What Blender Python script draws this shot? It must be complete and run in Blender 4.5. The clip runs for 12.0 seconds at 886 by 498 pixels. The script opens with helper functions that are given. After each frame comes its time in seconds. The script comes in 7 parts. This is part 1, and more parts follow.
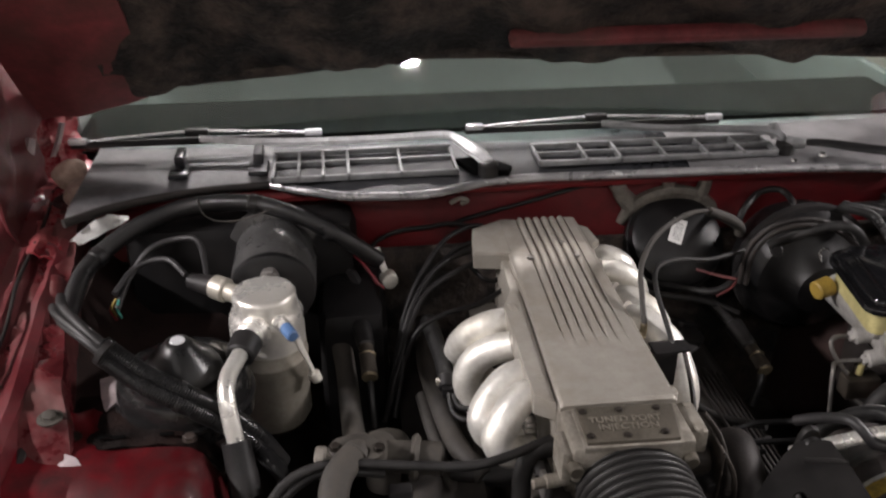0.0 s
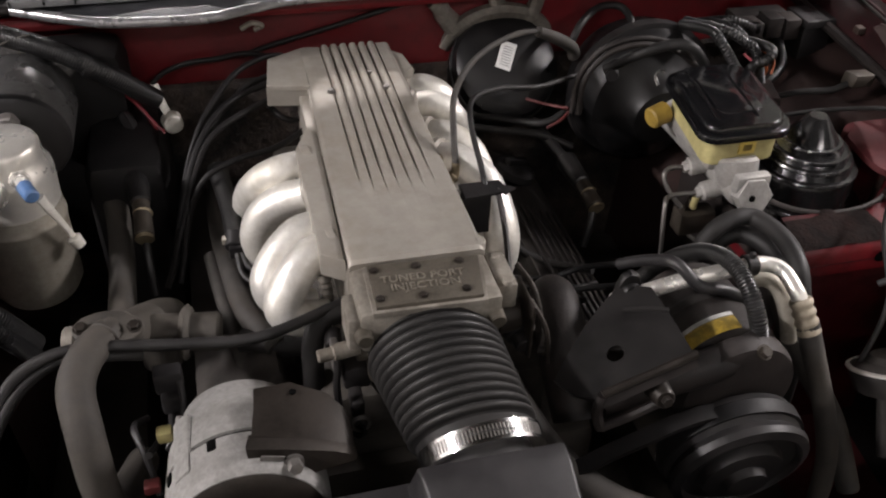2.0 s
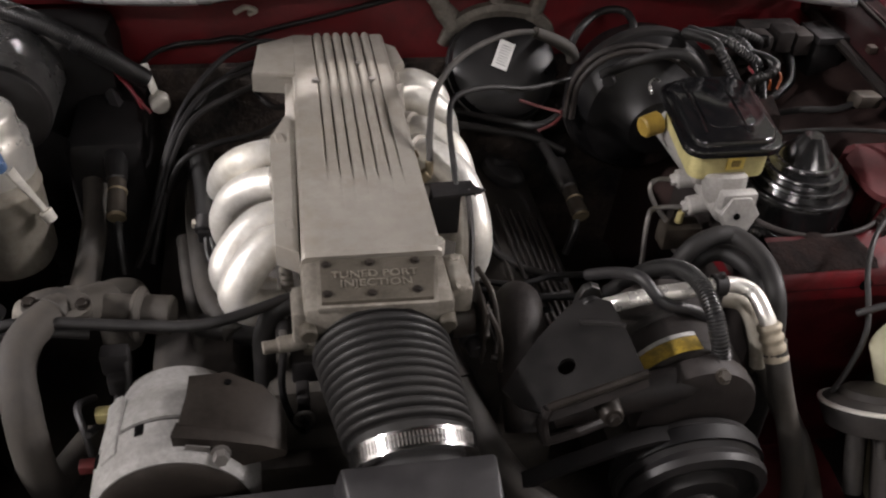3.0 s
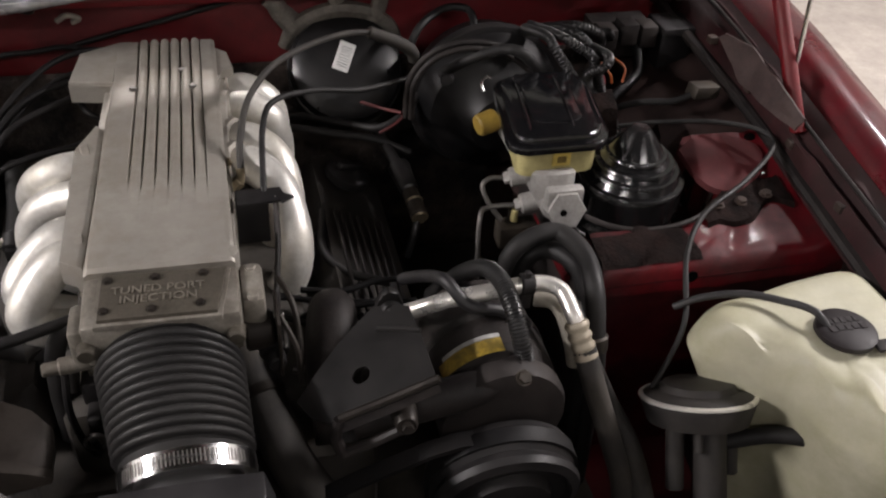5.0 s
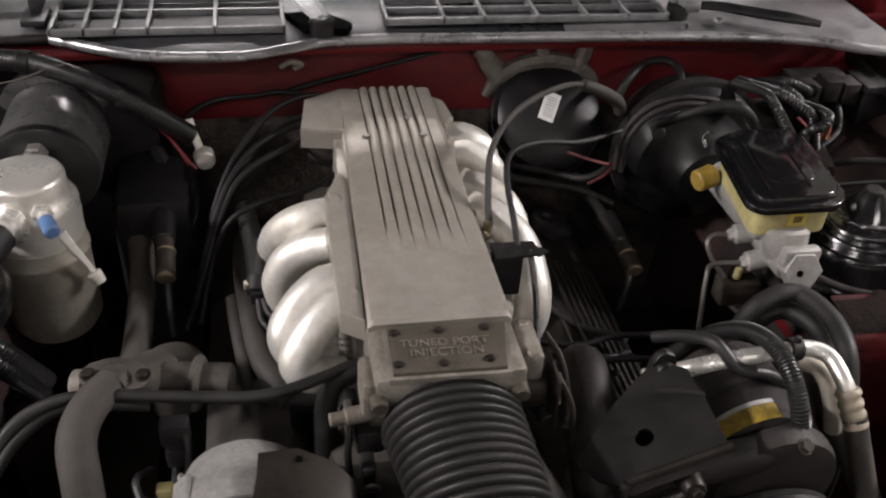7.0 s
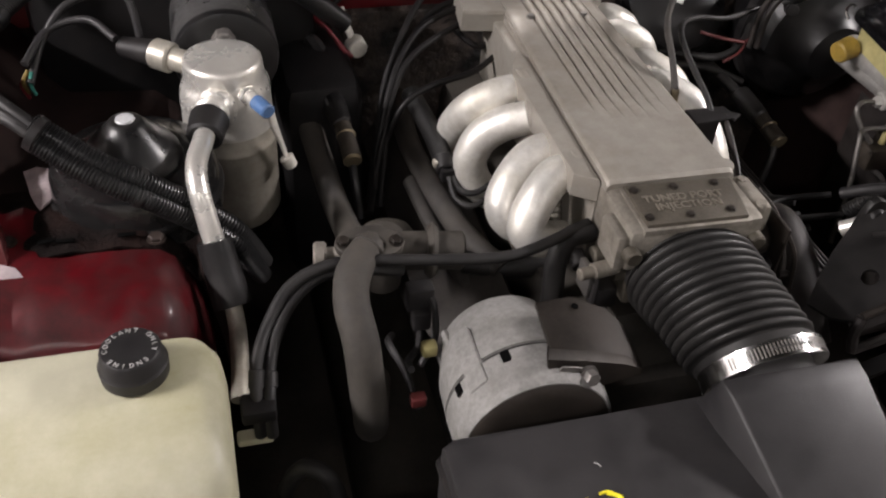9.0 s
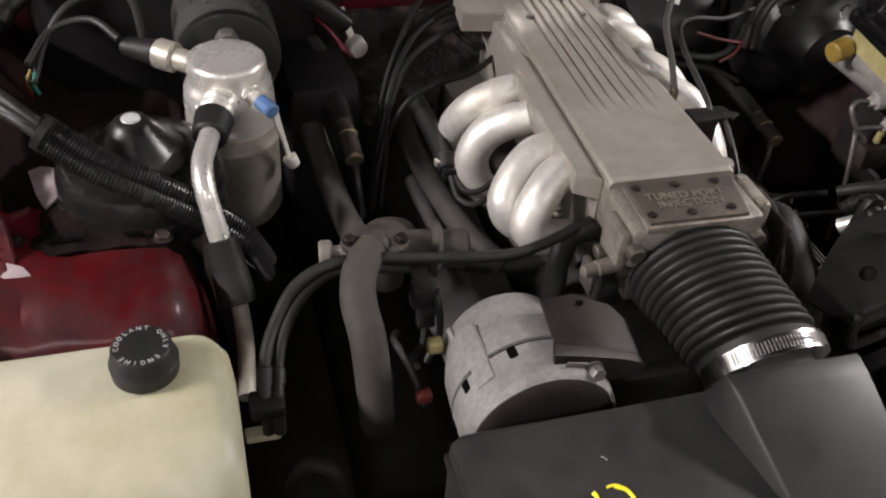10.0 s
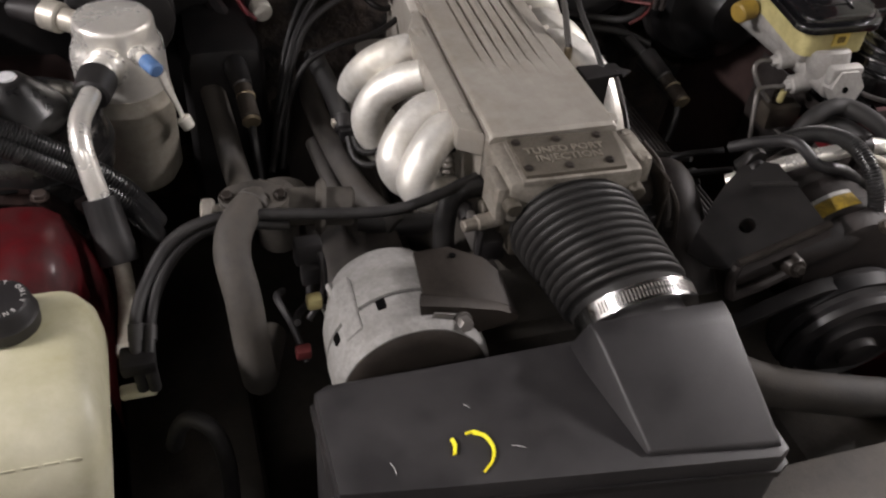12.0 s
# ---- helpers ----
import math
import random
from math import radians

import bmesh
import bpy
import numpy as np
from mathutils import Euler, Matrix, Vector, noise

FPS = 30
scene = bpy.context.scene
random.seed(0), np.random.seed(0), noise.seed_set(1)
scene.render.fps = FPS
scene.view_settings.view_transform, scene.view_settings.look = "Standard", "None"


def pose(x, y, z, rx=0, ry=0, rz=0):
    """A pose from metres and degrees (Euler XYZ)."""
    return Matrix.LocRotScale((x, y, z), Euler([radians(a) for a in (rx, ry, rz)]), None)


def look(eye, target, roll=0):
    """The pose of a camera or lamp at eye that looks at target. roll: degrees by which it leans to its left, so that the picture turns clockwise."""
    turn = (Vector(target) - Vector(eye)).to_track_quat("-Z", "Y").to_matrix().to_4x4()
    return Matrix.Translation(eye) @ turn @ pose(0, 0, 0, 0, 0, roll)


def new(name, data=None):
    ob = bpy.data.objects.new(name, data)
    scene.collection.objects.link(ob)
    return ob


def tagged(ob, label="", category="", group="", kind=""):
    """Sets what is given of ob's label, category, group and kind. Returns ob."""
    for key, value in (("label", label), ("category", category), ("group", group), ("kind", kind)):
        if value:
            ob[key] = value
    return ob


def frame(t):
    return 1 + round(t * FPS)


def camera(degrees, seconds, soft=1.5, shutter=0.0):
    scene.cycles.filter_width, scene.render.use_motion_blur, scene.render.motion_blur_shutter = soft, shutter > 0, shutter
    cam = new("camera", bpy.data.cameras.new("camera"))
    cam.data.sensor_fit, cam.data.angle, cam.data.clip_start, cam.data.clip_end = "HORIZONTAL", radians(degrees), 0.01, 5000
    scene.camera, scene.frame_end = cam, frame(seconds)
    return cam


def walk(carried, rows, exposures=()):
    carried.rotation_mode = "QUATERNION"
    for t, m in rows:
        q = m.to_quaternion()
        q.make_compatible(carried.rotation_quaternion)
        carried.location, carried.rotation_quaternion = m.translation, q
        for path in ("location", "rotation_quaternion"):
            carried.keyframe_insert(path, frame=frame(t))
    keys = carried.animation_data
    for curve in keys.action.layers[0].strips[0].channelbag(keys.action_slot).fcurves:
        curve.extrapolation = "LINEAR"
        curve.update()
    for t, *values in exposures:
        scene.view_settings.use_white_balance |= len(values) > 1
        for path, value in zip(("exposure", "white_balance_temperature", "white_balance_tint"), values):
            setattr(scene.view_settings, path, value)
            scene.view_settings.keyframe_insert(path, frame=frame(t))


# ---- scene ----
cam = camera(52.6, 12.0, soft=2.1, shutter=0.3)
METRES, EYE, TILT, LEAN, TURN = 1.2, 1.55, -28.0, 0.0, -7.0
ROWS = [
    (0.0, 0.0, 0.0, 0.0, 0.0, 0.0, -0.0),
    (0.5, 0.0114, 0.0577, 0.0013, -2.42, -4.49, 0.9),
    (1.0, 0.0476, 0.0978, -0.0066, -6.36, -7.46, 1.0),
    (1.5, 0.0739, 0.1242, -0.0068, -7.79, -9.15, 1.68),
    (2.0, 0.105, 0.1432, -0.0072, -7.58, -10.44, 1.74),
    (2.5, 0.1358, 0.1475, -0.0036, -6.52, -10.15, 0.85),
    (3.0, 0.1786, 0.1527, -0.0073, -4.45, -10.67, -1.55),
    (3.5, 0.2411, 0.148, -0.0147, -5.2, -11.97, -2.65),
    (5.5, 0.3165, 0.1631, 0.0105, -7.04, -8.39, 0.71),
    (6.0, 0.292, 0.1675, 0.0134, -5.94, -8.33, 0.07),
    (6.5, 0.2127, 0.1789, 0.011, -3.97, -8.65, -1.72),
    (7.0, 0.1215, 0.1831, 0.0164, -4.48, -8.65, -1.2),
    (7.5, 0.0541, 0.1856, 0.0185, -5.79, -9.43, 0.06),
    (9.5, -0.1485, 0.1665, -0.0387, -8.92, -13.4, 0.17),
    (10.0, -0.1476, 0.1648, -0.0375, -9.03, -13.06, 0.48),
    (10.5, -0.1445, 0.1643, -0.0346, -9.78, -12.89, 0.88),
    (11.0, -0.1436, 0.1629, -0.0341, -10.77, -12.39, 1.14),
    (11.5, -0.1189, 0.1578, -0.0457, -10.75, -12.8, -0.12),
    (12.0, -0.0621, 0.1435, -0.0613, -10.35, -14.18, 0.86),
]
TURNS = [  # where the walk speeds up or slows down between the rows
    (3.7, look((0.329, 0.109, 1.444), (0.725, 1.578, 0.146), 6.7)),
    (5.3, look((0.408, 0.125, 1.463), (0.845, 1.663, 0.262), 3.5)),
    (7.7, look((0.048, 0.206, 1.459), (0.457, 1.741, 0.244), 3.0)),
    (9.3, look((-0.154, 0.175, 1.413), (0.316, 1.609, 0.100), 5.1)),
]
STEPS = [(t, pose(0, 0, EYE, TILT, LEAN, TURN) @ pose(METRES * x, METRES * y, METRES * z, 90 + pitch, roll, yaw)) for t, x, y, z, yaw, pitch, roll in ROWS]
walk(cam, sorted(STEPS + TURNS, key=lambda row: row[0]),
     ((0.0, 0.46, 6500, 13), (1.0, 0.52, 6500, 13), (3.5, 0.46, 6500, 13), (5.5, 0.22, 6500, 13), (6.5, 0.33, 6500, 13), (7.5, 0.50, 6500, 13), (9.5, 0.50, 6500, 13), (12.0, 0.43, 6500, 13)))

# ---- light ----
world = bpy.data.worlds.new("garage_air")
scene.world = world
world.use_nodes = True
world.node_tree.nodes["Background"].inputs[0].default_value = (0.9, 0.95, 1.0, 1)
world.node_tree.nodes["Background"].inputs[1].default_value = 0.035
scene.view_settings.exposure = 0.45
# first five unseen, added for even light; last two follow windscreen reflections
LAMPS = [  # x, y, length x, length y, watts
    (-0.9, -1.6, 1.2, 0.16, 9),
    (1.7, -1.6, 1.2, 0.16, 9),
    (-3.0, 0.6, 0.16, 1.2, 210),
    (3.7, 1.1, 0.16, 1.2, 190),
    (0.1, 3.6, 1.2, 0.16, 50),
    (0.27, 2.345, 0.07, 0.04, 30),
    (2.26, 2.071, 0.20, 0.045, 12),
]
CEIL = 2.9


# ---- materials ----
def mat(name, base, rough=0.5, metal=0.0, var=0.25, scale=30.0, bump=0.15, fine=400.0, dust=None, dust_amt=0.35,
        dust_scale=9.0, coat=0.0, spec=0.5, trans=0.0, speckle=0.2, relief=0.001):
    m = bpy.data.materials.new(name)
    m.use_nodes = True
    nt = m.node_tree
    n, l = nt.nodes, nt.links
    b = n["Principled BSDF"]
    b.inputs["Metallic"].default_value = metal
    b.inputs["Specular IOR Level"].default_value = spec
    b.inputs["Coat Weight"].default_value = coat
    b.inputs["Coat Roughness"].default_value = 0.12
    co = n.new("ShaderNodeTexCoord")
    info = n.new("ShaderNodeObjectInfo")
    off = n.new("ShaderNodeVectorMath")
    off.operation = "MULTIPLY_ADD"
    l.new(info.outputs["Random"], off.inputs[0])
    off.inputs[1].default_value = (7, 7, 7)
    l.new(co.outputs["Object"], off.inputs[2])

    def noise_tex(s, detail=5, r=0.6):
        t = n.new("ShaderNodeTexNoise")
        t.inputs["Scale"].default_value = s
        t.inputs["Detail"].default_value = detail
        t.inputs["Roughness"].default_value = r
        l.new(off.outputs[0], t.inputs["Vector"])
        return t

    big = noise_tex(scale)
    ramp = n.new("ShaderNodeMapRange")
    ramp.inputs["From Min"].default_value = 0.3
    ramp.inputs["From Max"].default_value = 0.7
    ramp.inputs["To Min"].default_value = 1.0 - var
    ramp.inputs["To Max"].default_value = 1.0 + var
    l.new(big.outputs["Fac"], ramp.inputs["Value"])
    mul = n.new("ShaderNodeVectorMath")
    mul.operation = "SCALE"
    mul.inputs[0].default_value = base
    l.new(ramp.outputs[0], mul.inputs["Scale"])
    fin = noise_tex(fine, 3)
    mid = noise_tex(scale * 5.5, 6, 0.75)
    spk = n.new("ShaderNodeMapRange")
    spk.inputs["From Min"].default_value = 0.25
    spk.inputs["From Max"].default_value = 0.75
    spk.inputs["To Min"].default_value = 1.0 - speckle
    spk.inputs["To Max"].default_value = 1.0 + speckle
    l.new(mid.outputs["Fac"], spk.inputs["Value"])
    mul2 = n.new("ShaderNodeVectorMath")
    mul2.operation = "SCALE"
    l.new(mul.outputs[0], mul2.inputs[0])
    l.new(spk.outputs[0], mul2.inputs["Scale"])
    colour = mul2.outputs[0]
    rr = n.new("ShaderNodeMapRange")
    rr.inputs["To Min"].default_value = max(0.03, rough - 0.12)
    rr.inputs["To Max"].default_value = min(1.0, rough + 0.12)
    l.new(big.outputs["Fac"], rr.inputs["Value"])
    rough_out = rr.outputs[0]
    if dust:
        dn = noise_tex(dust_scale, 8, 0.7)
        dr = n.new("ShaderNodeMapRange")
        dr.inputs["From Min"].default_value = 0.42
        dr.inputs["From Max"].default_value = 0.68
        dr.inputs["To Max"].default_value = dust_amt
        l.new(dn.outputs["Fac"], dr.inputs["Value"])
        mix = n.new("ShaderNodeMix")
        mix.data_type = "RGBA"
        l.new(dr.outputs[0], mix.inputs[0])
        l.new(colour, mix.inputs[6])
        mix.inputs[7].default_value = (*dust, 1)
        colour = mix.outputs[2]
        mr = n.new("ShaderNodeMix")
        l.new(dr.outputs[0], mr.inputs[0])
        l.new(rough_out, mr.inputs[2])
        mr.inputs[3].default_value = 0.85
        rough_out = mr.outputs[0]
    l.new(colour, b.inputs["Base Color"])
    l.new(rough_out, b.inputs["Roughness"])
    if bump:
        bp = n.new("ShaderNodeBump")
        bp.inputs["Strength"].default_value = bump
        bp.inputs["Distance"].default_value = relief
        l.new(fin.outputs["Fac"], bp.inputs["Height"])
        l.new(bp.outputs[0], b.inputs["Normal"])
    if trans:
        b.inputs["Transmission Weight"].default_value = trans
    return m


DUST = (0.22, 0.20, 0.17)
RED = mat("red_paint", (0.105, 0.005, 0.010), 0.28, 0.0, 0.25, 6, 0.03, 300, (0.035, 0.018, 0.017), 0.6, 7, coat=0.6)
GRIME = mat("grimed_red_paint", (0.021, 0.0125, 0.0115), 0.6, 0.0, 0.5, 9, 0.3, 200, (0.052, 0.031, 0.027), 0.6, 14, spec=0.25, speckle=0.5)
RED_DULL = mat("dull_red_paint", (0.18, 0.006, 0.010), 0.42, 0.0, 0.4, 6, 0.1, 200, (0.035, 0.015, 0.014), 0.75, 6)
BLACK = mat("black_plastic", (0.012, 0.0115, 0.012), 0.42, 0, 0.3, 20, 0.12, 500, (0.036, 0.031, 0.029), 0.5, spec=0.34)
GLOSS = mat("gloss_black", (0.009, 0.009, 0.0095), 0.16, 0, 0.25, 15, 0.02, 300, (0.035, 0.031, 0.029), 0.25, 9, coat=0.5)
BOX = mat("matt_black_box", (0.019, 0.0180, 0.0190), 0.45, 0, 0.2, 12, 0.25, 900, (0.033, 0.030, 0.0295), 0.45, 6, speckle=0.25)
RUBBER = mat("black_rubber", (0.0115, 0.0110, 0.0112), 0.5, 0, 0.3, 25, 0.15, 500, (0.034, 0.031, 0.029), 0.55, 14, spec=0.4)
GREYHOSE = mat("dusty_grey_hose", (0.034, 0.031, 0.028), 0.7, 0, 0.35, 24, 0.25, 400, (0.072, 0.062, 0.050), 0.7, 10)
LOOM = mat("loom_plastic", (0.010, 0.010, 0.0105), 0.30, 0, 0.2, 20, 0.05, 300, (0.035, 0.033, 0.03), 0.35)
PLEN = mat("plenum_paint", (0.325, 0.305, 0.27), 0.48, 0.35, 0.10, 9, 0.2, 900, (0.19, 0.16, 0.122), 0.55, 8, speckle=0.10)
PLATE = mat("cast_plate", (0.105, 0.093, 0.074), 0.5, 0.4, 0.25, 40, 0.4, 800, (0.055, 0.044, 0.032), 0.5, 20, speckle=0.3)
RUN = mat("bare_runner_aluminium", (0.80, 0.785, 0.74), 0.38, 0.55, 0.12, 12, 0.35, 420, (0.44, 0.40, 0.31), 0.6, 16, speckle=0.16)
ALU = mat("bright_aluminium", (0.80, 0.785, 0.74), 0.26, 0.65, 0.08, 20, 0.1, 500, (0.60, 0.55, 0.46), 0.35, 12, speckle=0.08)
DULLALU = mat("stained_aluminium", (0.46, 0.435, 0.375), 0.40, 0.4, 0.2, 16, 0.2, 400, (0.15, 0.122, 0.088), 0.7, 8)
VCOVER = mat("dusty_valve_cover", (0.026, 0.023, 0.021), 0.6, 0.2, 0.5, 16, 0.4, 250, (0.066, 0.056, 0.047), 0.6, 11)
SHIELD = mat("brown_heat_shield", (0.045, 0.038, 0.031), 0.5, 0.4, 0.3, 50, 0.15, 500, (0.06, 0.045, 0.03), 0.5, 30)
SILVERP = mat("silver_grille_plastic", (0.215, 0.22, 0.225), 0.36, 0.2, 0.35, 20, 0.2, 400, (0.10, 0.097, 0.093), 0.6, 12)
PALE = mat("pale_backing", (0.10, 0.105, 0.10), 0.9, 0, 0.1, 5, 0.3, 300)
ORANGE = mat("orange_wire", (0.30, 0.075, 0.02), 0.5, 0, 0.3, 30, 0.05)
TAN = mat("aged_crimp_collar", (0.36, 0.32, 0.25), 0.5, 0.3, 0.2, 40, 0.15, 400, (0.20, 0.16, 0.11), 0.5, 20)
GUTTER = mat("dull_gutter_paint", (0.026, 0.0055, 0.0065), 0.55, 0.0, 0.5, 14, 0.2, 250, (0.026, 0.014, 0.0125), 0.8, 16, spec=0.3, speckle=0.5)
WINGRED = mat("stained_red_paint", (0.086, 0.0031, 0.0062), 0.34, 0.0, 0.4, 5, 0.05, 120, (0.016, 0.0065, 0.006), 0.85, 9, coat=0.10, spec=0.28, speckle=0.25, relief=0.002)
FADEDRED = mat("faded_red_paint", (0.090, 0.019, 0.021), 0.65, 0.0, 0.3, 10, 0.05, 200, (0.045, 0.014, 0.014), 0.7, 12, spec=0.22, speckle=0.2)
CAPGLOSS = mat("polished_black_lid", (0.007, 0.007, 0.008), 0.12, 0, 0.2, 15, 0.02, 300, coat=0.6)
ALTCAST = mat("bead_grey_casting", (0.26, 0.255, 0.245), 0.7, 0.2, 0.15, 30, 0.8, 300, (0.15, 0.142, 0.13), 0.6, 22, speckle=0.3)
BRIGHT = mat("bright_white_plate", (0.75, 0.76, 0.78), 0.15, 0.3, 0.1, 30, 0.05)
CHIPPED = mat("chipped_red_paint", (0.26, 0.026, 0.036), 0.24, 0.0, 0.5, 16, 0.3, 120, (0.33, 0.15, 0.14), 0.7, 16, coat=0.6, speckle=0.35, relief=0.003)
LETTER = mat("worn_raised_letters", (0.26, 0.235, 0.195), 0.42, 0.5, 0.15, 60, 0.1)
CEILD = mat("dark_reflected_ceiling", (0.016, 0.016, 0.0145), 0.85, 0, 0.2, 2, 0.1, 100, spec=0.1)
TBCAST = mat("worn_throttle_casting", (0.27, 0.25, 0.215), 0.45, 0.4, 0.25, 30, 0.4, 700, (0.10, 0.08, 0.06), 0.7, 16, speckle=0.25)
BELLOW = mat("dusty_bellows_rubber", (0.0125, 0.0120, 0.0118), 0.45, 0, 0.3, 20, 0.15, 500, (0.030, 0.028, 0.026), 0.7, 9, spec=0.42)
FADED = mat("faded_print", (0.36, 0.36, 0.35), 0.6, 0, 0.3, 60, 0.02)
PRIMER = mat("pale_cream_sealant", (0.40, 0.29, 0.235), 0.6, 0, 0.3, 20, 0.1, 200, (0.18, 0.10, 0.085), 0.7, 12)
CASTD = mat("dusty_dark_casting", (0.052, 0.047, 0.041), 0.6, 0.25, 0.35, 30, 0.4, 350, (0.088, 0.077, 0.063), 0.6, 14)
DUSTY = mat("dusty_brown_shield", (0.052, 0.032, 0.030), 0.6, 0.1, 0.4, 30, 0.4, 300, (0.10, 0.070, 0.064), 0.8, 14, speckle=0.4)
REDCAP = mat("dull_red_cap", (0.10, 0.018, 0.018), 0.5, 0, 0.3, 40, 0.1, 300, (0.05, 0.03, 0.03), 0.6, 30)
LEDGE = mat("dusty_dented_red", (0.100, 0.014, 0.017), 0.28, 0.0, 0.5, 9, 0.2, 200, (0.13, 0.08, 0.072), 0.75, 9, coat=0.5, speckle=0.4)
BRK = mat("dusty_black_bracket", (0.0095, 0.009, 0.009), 0.36, 0.1, 0.4, 9, 0.15, 300, (0.020, 0.017, 0.0155), 0.6, 8, spec=0.35, speckle=0.3)
# near-white base holds the light that the arm reflects
ARM = mat("wiper_arm_with_glint", (0.80, 0.81, 0.83), 0.22, 0.2, 0.15, 20, 0.05, 400, (0.35, 0.35, 0.35), 0.4, 14)
CANIS = mat("dusty_black_canister", (0.022, 0.020, 0.019), 0.5, 0.2, 0.35, 16, 0.3, 250, (0.055, 0.047, 0.04), 0.6, 11)
HOODRED = mat("dull_hood_frame_paint", (0.15, 0.028, 0.031), 0.5, 0.0, 0.5, 8, 0.2, 200, (0.095, 0.045, 0.038), 0.8, 7, speckle=0.4)
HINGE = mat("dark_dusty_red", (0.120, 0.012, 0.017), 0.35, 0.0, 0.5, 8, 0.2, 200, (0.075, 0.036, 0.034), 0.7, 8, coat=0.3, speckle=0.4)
COWLDUST = mat("dusty_cowl_plastic", (0.090, 0.089, 0.093), 0.33, 0, 0.4, 7, 0.25, 300, (0.25, 0.242, 0.242), 0.85, 5, speckle=0.4)
SNAPCAP = mat("dark_brown_cap_plastic", (0.017, 0.0135, 0.0145), 0.5, 0, 0.25, 20, 0.1, 400, (0.026, 0.021, 0.021), 0.5, 12, spec=0.3)
DARKCASE = mat("sooty_black_plastic", (0.0065, 0.0062, 0.0066), 0.5, 0, 0.4, 12, 0.2, 300, (0.017, 0.0145, 0.0135), 0.6, 8, spec=0.25, speckle=0.4)
BAREGLINT = mat("bare_metal_and_glints", (0.50, 0.43, 0.44), 0.4, 0.2, 0.25, 18, 0.2, 200, (0.20, 0.13, 0.13), 0.6, 14)
VOID = mat("unlit_opening", (0.002, 0.002, 0.002), 0.9, 0, 0.1, 20, 0.0, spec=0.05)
# darker copy of the wing red that holds the skirt's shade
SKIRT = mat("shaded_red_skirt", (0.054, 0.0032, 0.0056), 0.45, 0.0, 0.4, 8, 0.1, 200, (0.012, 0.0055, 0.005), 0.85, 9, spec=0.3, speckle=0.3)
SOOT = mat("oily_soot", (0.0085, 0.0062, 0.0058), 0.85, 0, 0.5, 14, 0.8, 160, (0.024, 0.013, 0.011), 0.8, 16, spec=0.08, speckle=0.5, relief=0.004)
OILY = mat("oily_black_steel", (0.0065, 0.0065, 0.0070), 0.30, 0, 0.35, 14, 0.05, 300, (0.016, 0.0135, 0.013), 0.6, 10, spec=0.45, speckle=0.3)
CANBLACK = mat("polished_dark_motor_can", (0.13, 0.129, 0.128), 0.24, 0.6, 0.2, 12, 0.0, 300, (0.05, 0.046, 0.043), 0.4, 9)
CASTL = mat("pale_cast_bracket", (0.27, 0.25, 0.22), 0.5, 0.35, 0.3, 35, 0.5, 350, (0.10, 0.085, 0.068), 0.7, 14)
BLADE = mat("bare_wiper_steel", (0.62, 0.62, 0.62), 0.25, 0.9, 0.2, 40, 0.05, 400, (0.10, 0.10, 0.10), 0.5, 18)
SEMI = mat("semi_gloss_black", (0.009, 0.009, 0.0095), 0.30, 0, 0.3, 15, 0.06, 300, (0.035, 0.031, 0.028), 0.5, 10, spec=0.45)
STRAP = mat("rusty_strap", (0.040, 0.028, 0.023), 0.6, 0.2, 0.4, 20, 0.3, 250, (0.07, 0.045, 0.035), 0.6, 14)
STEEL = mat("dull_steel", (0.22, 0.21, 0.20), 0.45, 0.8, 0.25, 40, 0.2, 500, (0.10, 0.085, 0.07), 0.5, 20)
CHROME = mat("bright_zinc", (0.78, 0.78, 0.77), 0.18, 1.0, 0.1, 50, 0.05, 500)
BRASS = mat("dull_brass", (0.36, 0.30, 0.20), 0.30, 0.8, 0.3, 60, 0.15, 500, (0.10, 0.08, 0.055), 0.6, 30)
BROWNSTEEL = mat("weathered_steel_plate", (0.024, 0.020, 0.017), 0.42, 0.4, 0.3, 25, 0.15, 500, (0.040, 0.031, 0.024), 0.5, 14, spec=0.4, speckle=0.35)
CREAM = mat("aged_cream_plastic", (0.49, 0.475, 0.36), 0.38, 0, 0.14, 7, 0.06, 200, (0.30, 0.28, 0.14), 0.65, 5, speckle=0.08)
CREAM2 = mat("yellowed_plastic", (0.50, 0.45, 0.21), 0.42, 0, 0.15, 12, 0.06, 200, (0.25, 0.20, 0.08), 0.6, 9)
YELLOW = mat("yellow_plastic", (0.24, 0.165, 0.028), 0.5, 0, 0.5, 60, 0.05, 400, (0.045, 0.036, 0.02), 0.95, 30, speckle=0.5)
YLABEL = mat("worn_yellow_label", (0.42, 0.28, 0.03), 0.5, 0, 0.4, 50, 0.05, 400, (0.10, 0.08, 0.03), 0.9, 28, speckle=0.4)
YPLUG = mat("ochre_plastic", (0.36, 0.24, 0.045), 0.5, 0, 0.25, 30, 0.05, 400, (0.14, 0.095, 0.03), 0.5, 25)
LABELY = mat("aged_yellow_label", (0.62, 0.47, 0.11), 0.5, 0, 0.15, 60, 0.02, 400, (0.40, 0.30, 0.08), 0.4, 40)
CASTP = mat("pale_zinc_casting", (0.40, 0.39, 0.37), 0.55, 0.35, 0.2, 35, 0.5, 350, (0.22, 0.20, 0.18), 0.5, 16)
YMARK = mat("yellow_marker", (0.80, 0.72, 0.02), 0.6, 0, 0.1, 60, 0.05)
BLUE = mat("blue_plastic", (0.075, 0.16, 0.34), 0.5, 0, 0.2, 20, 0.05, 300, (0.2, 0.22, 0.25), 0.4, 25)
WHITE = mat("white_plastic", (0.70, 0.68, 0.62), 0.45, 0, 0.08, 20, 0.05, 300, (0.4, 0.36, 0.3), 0.3)
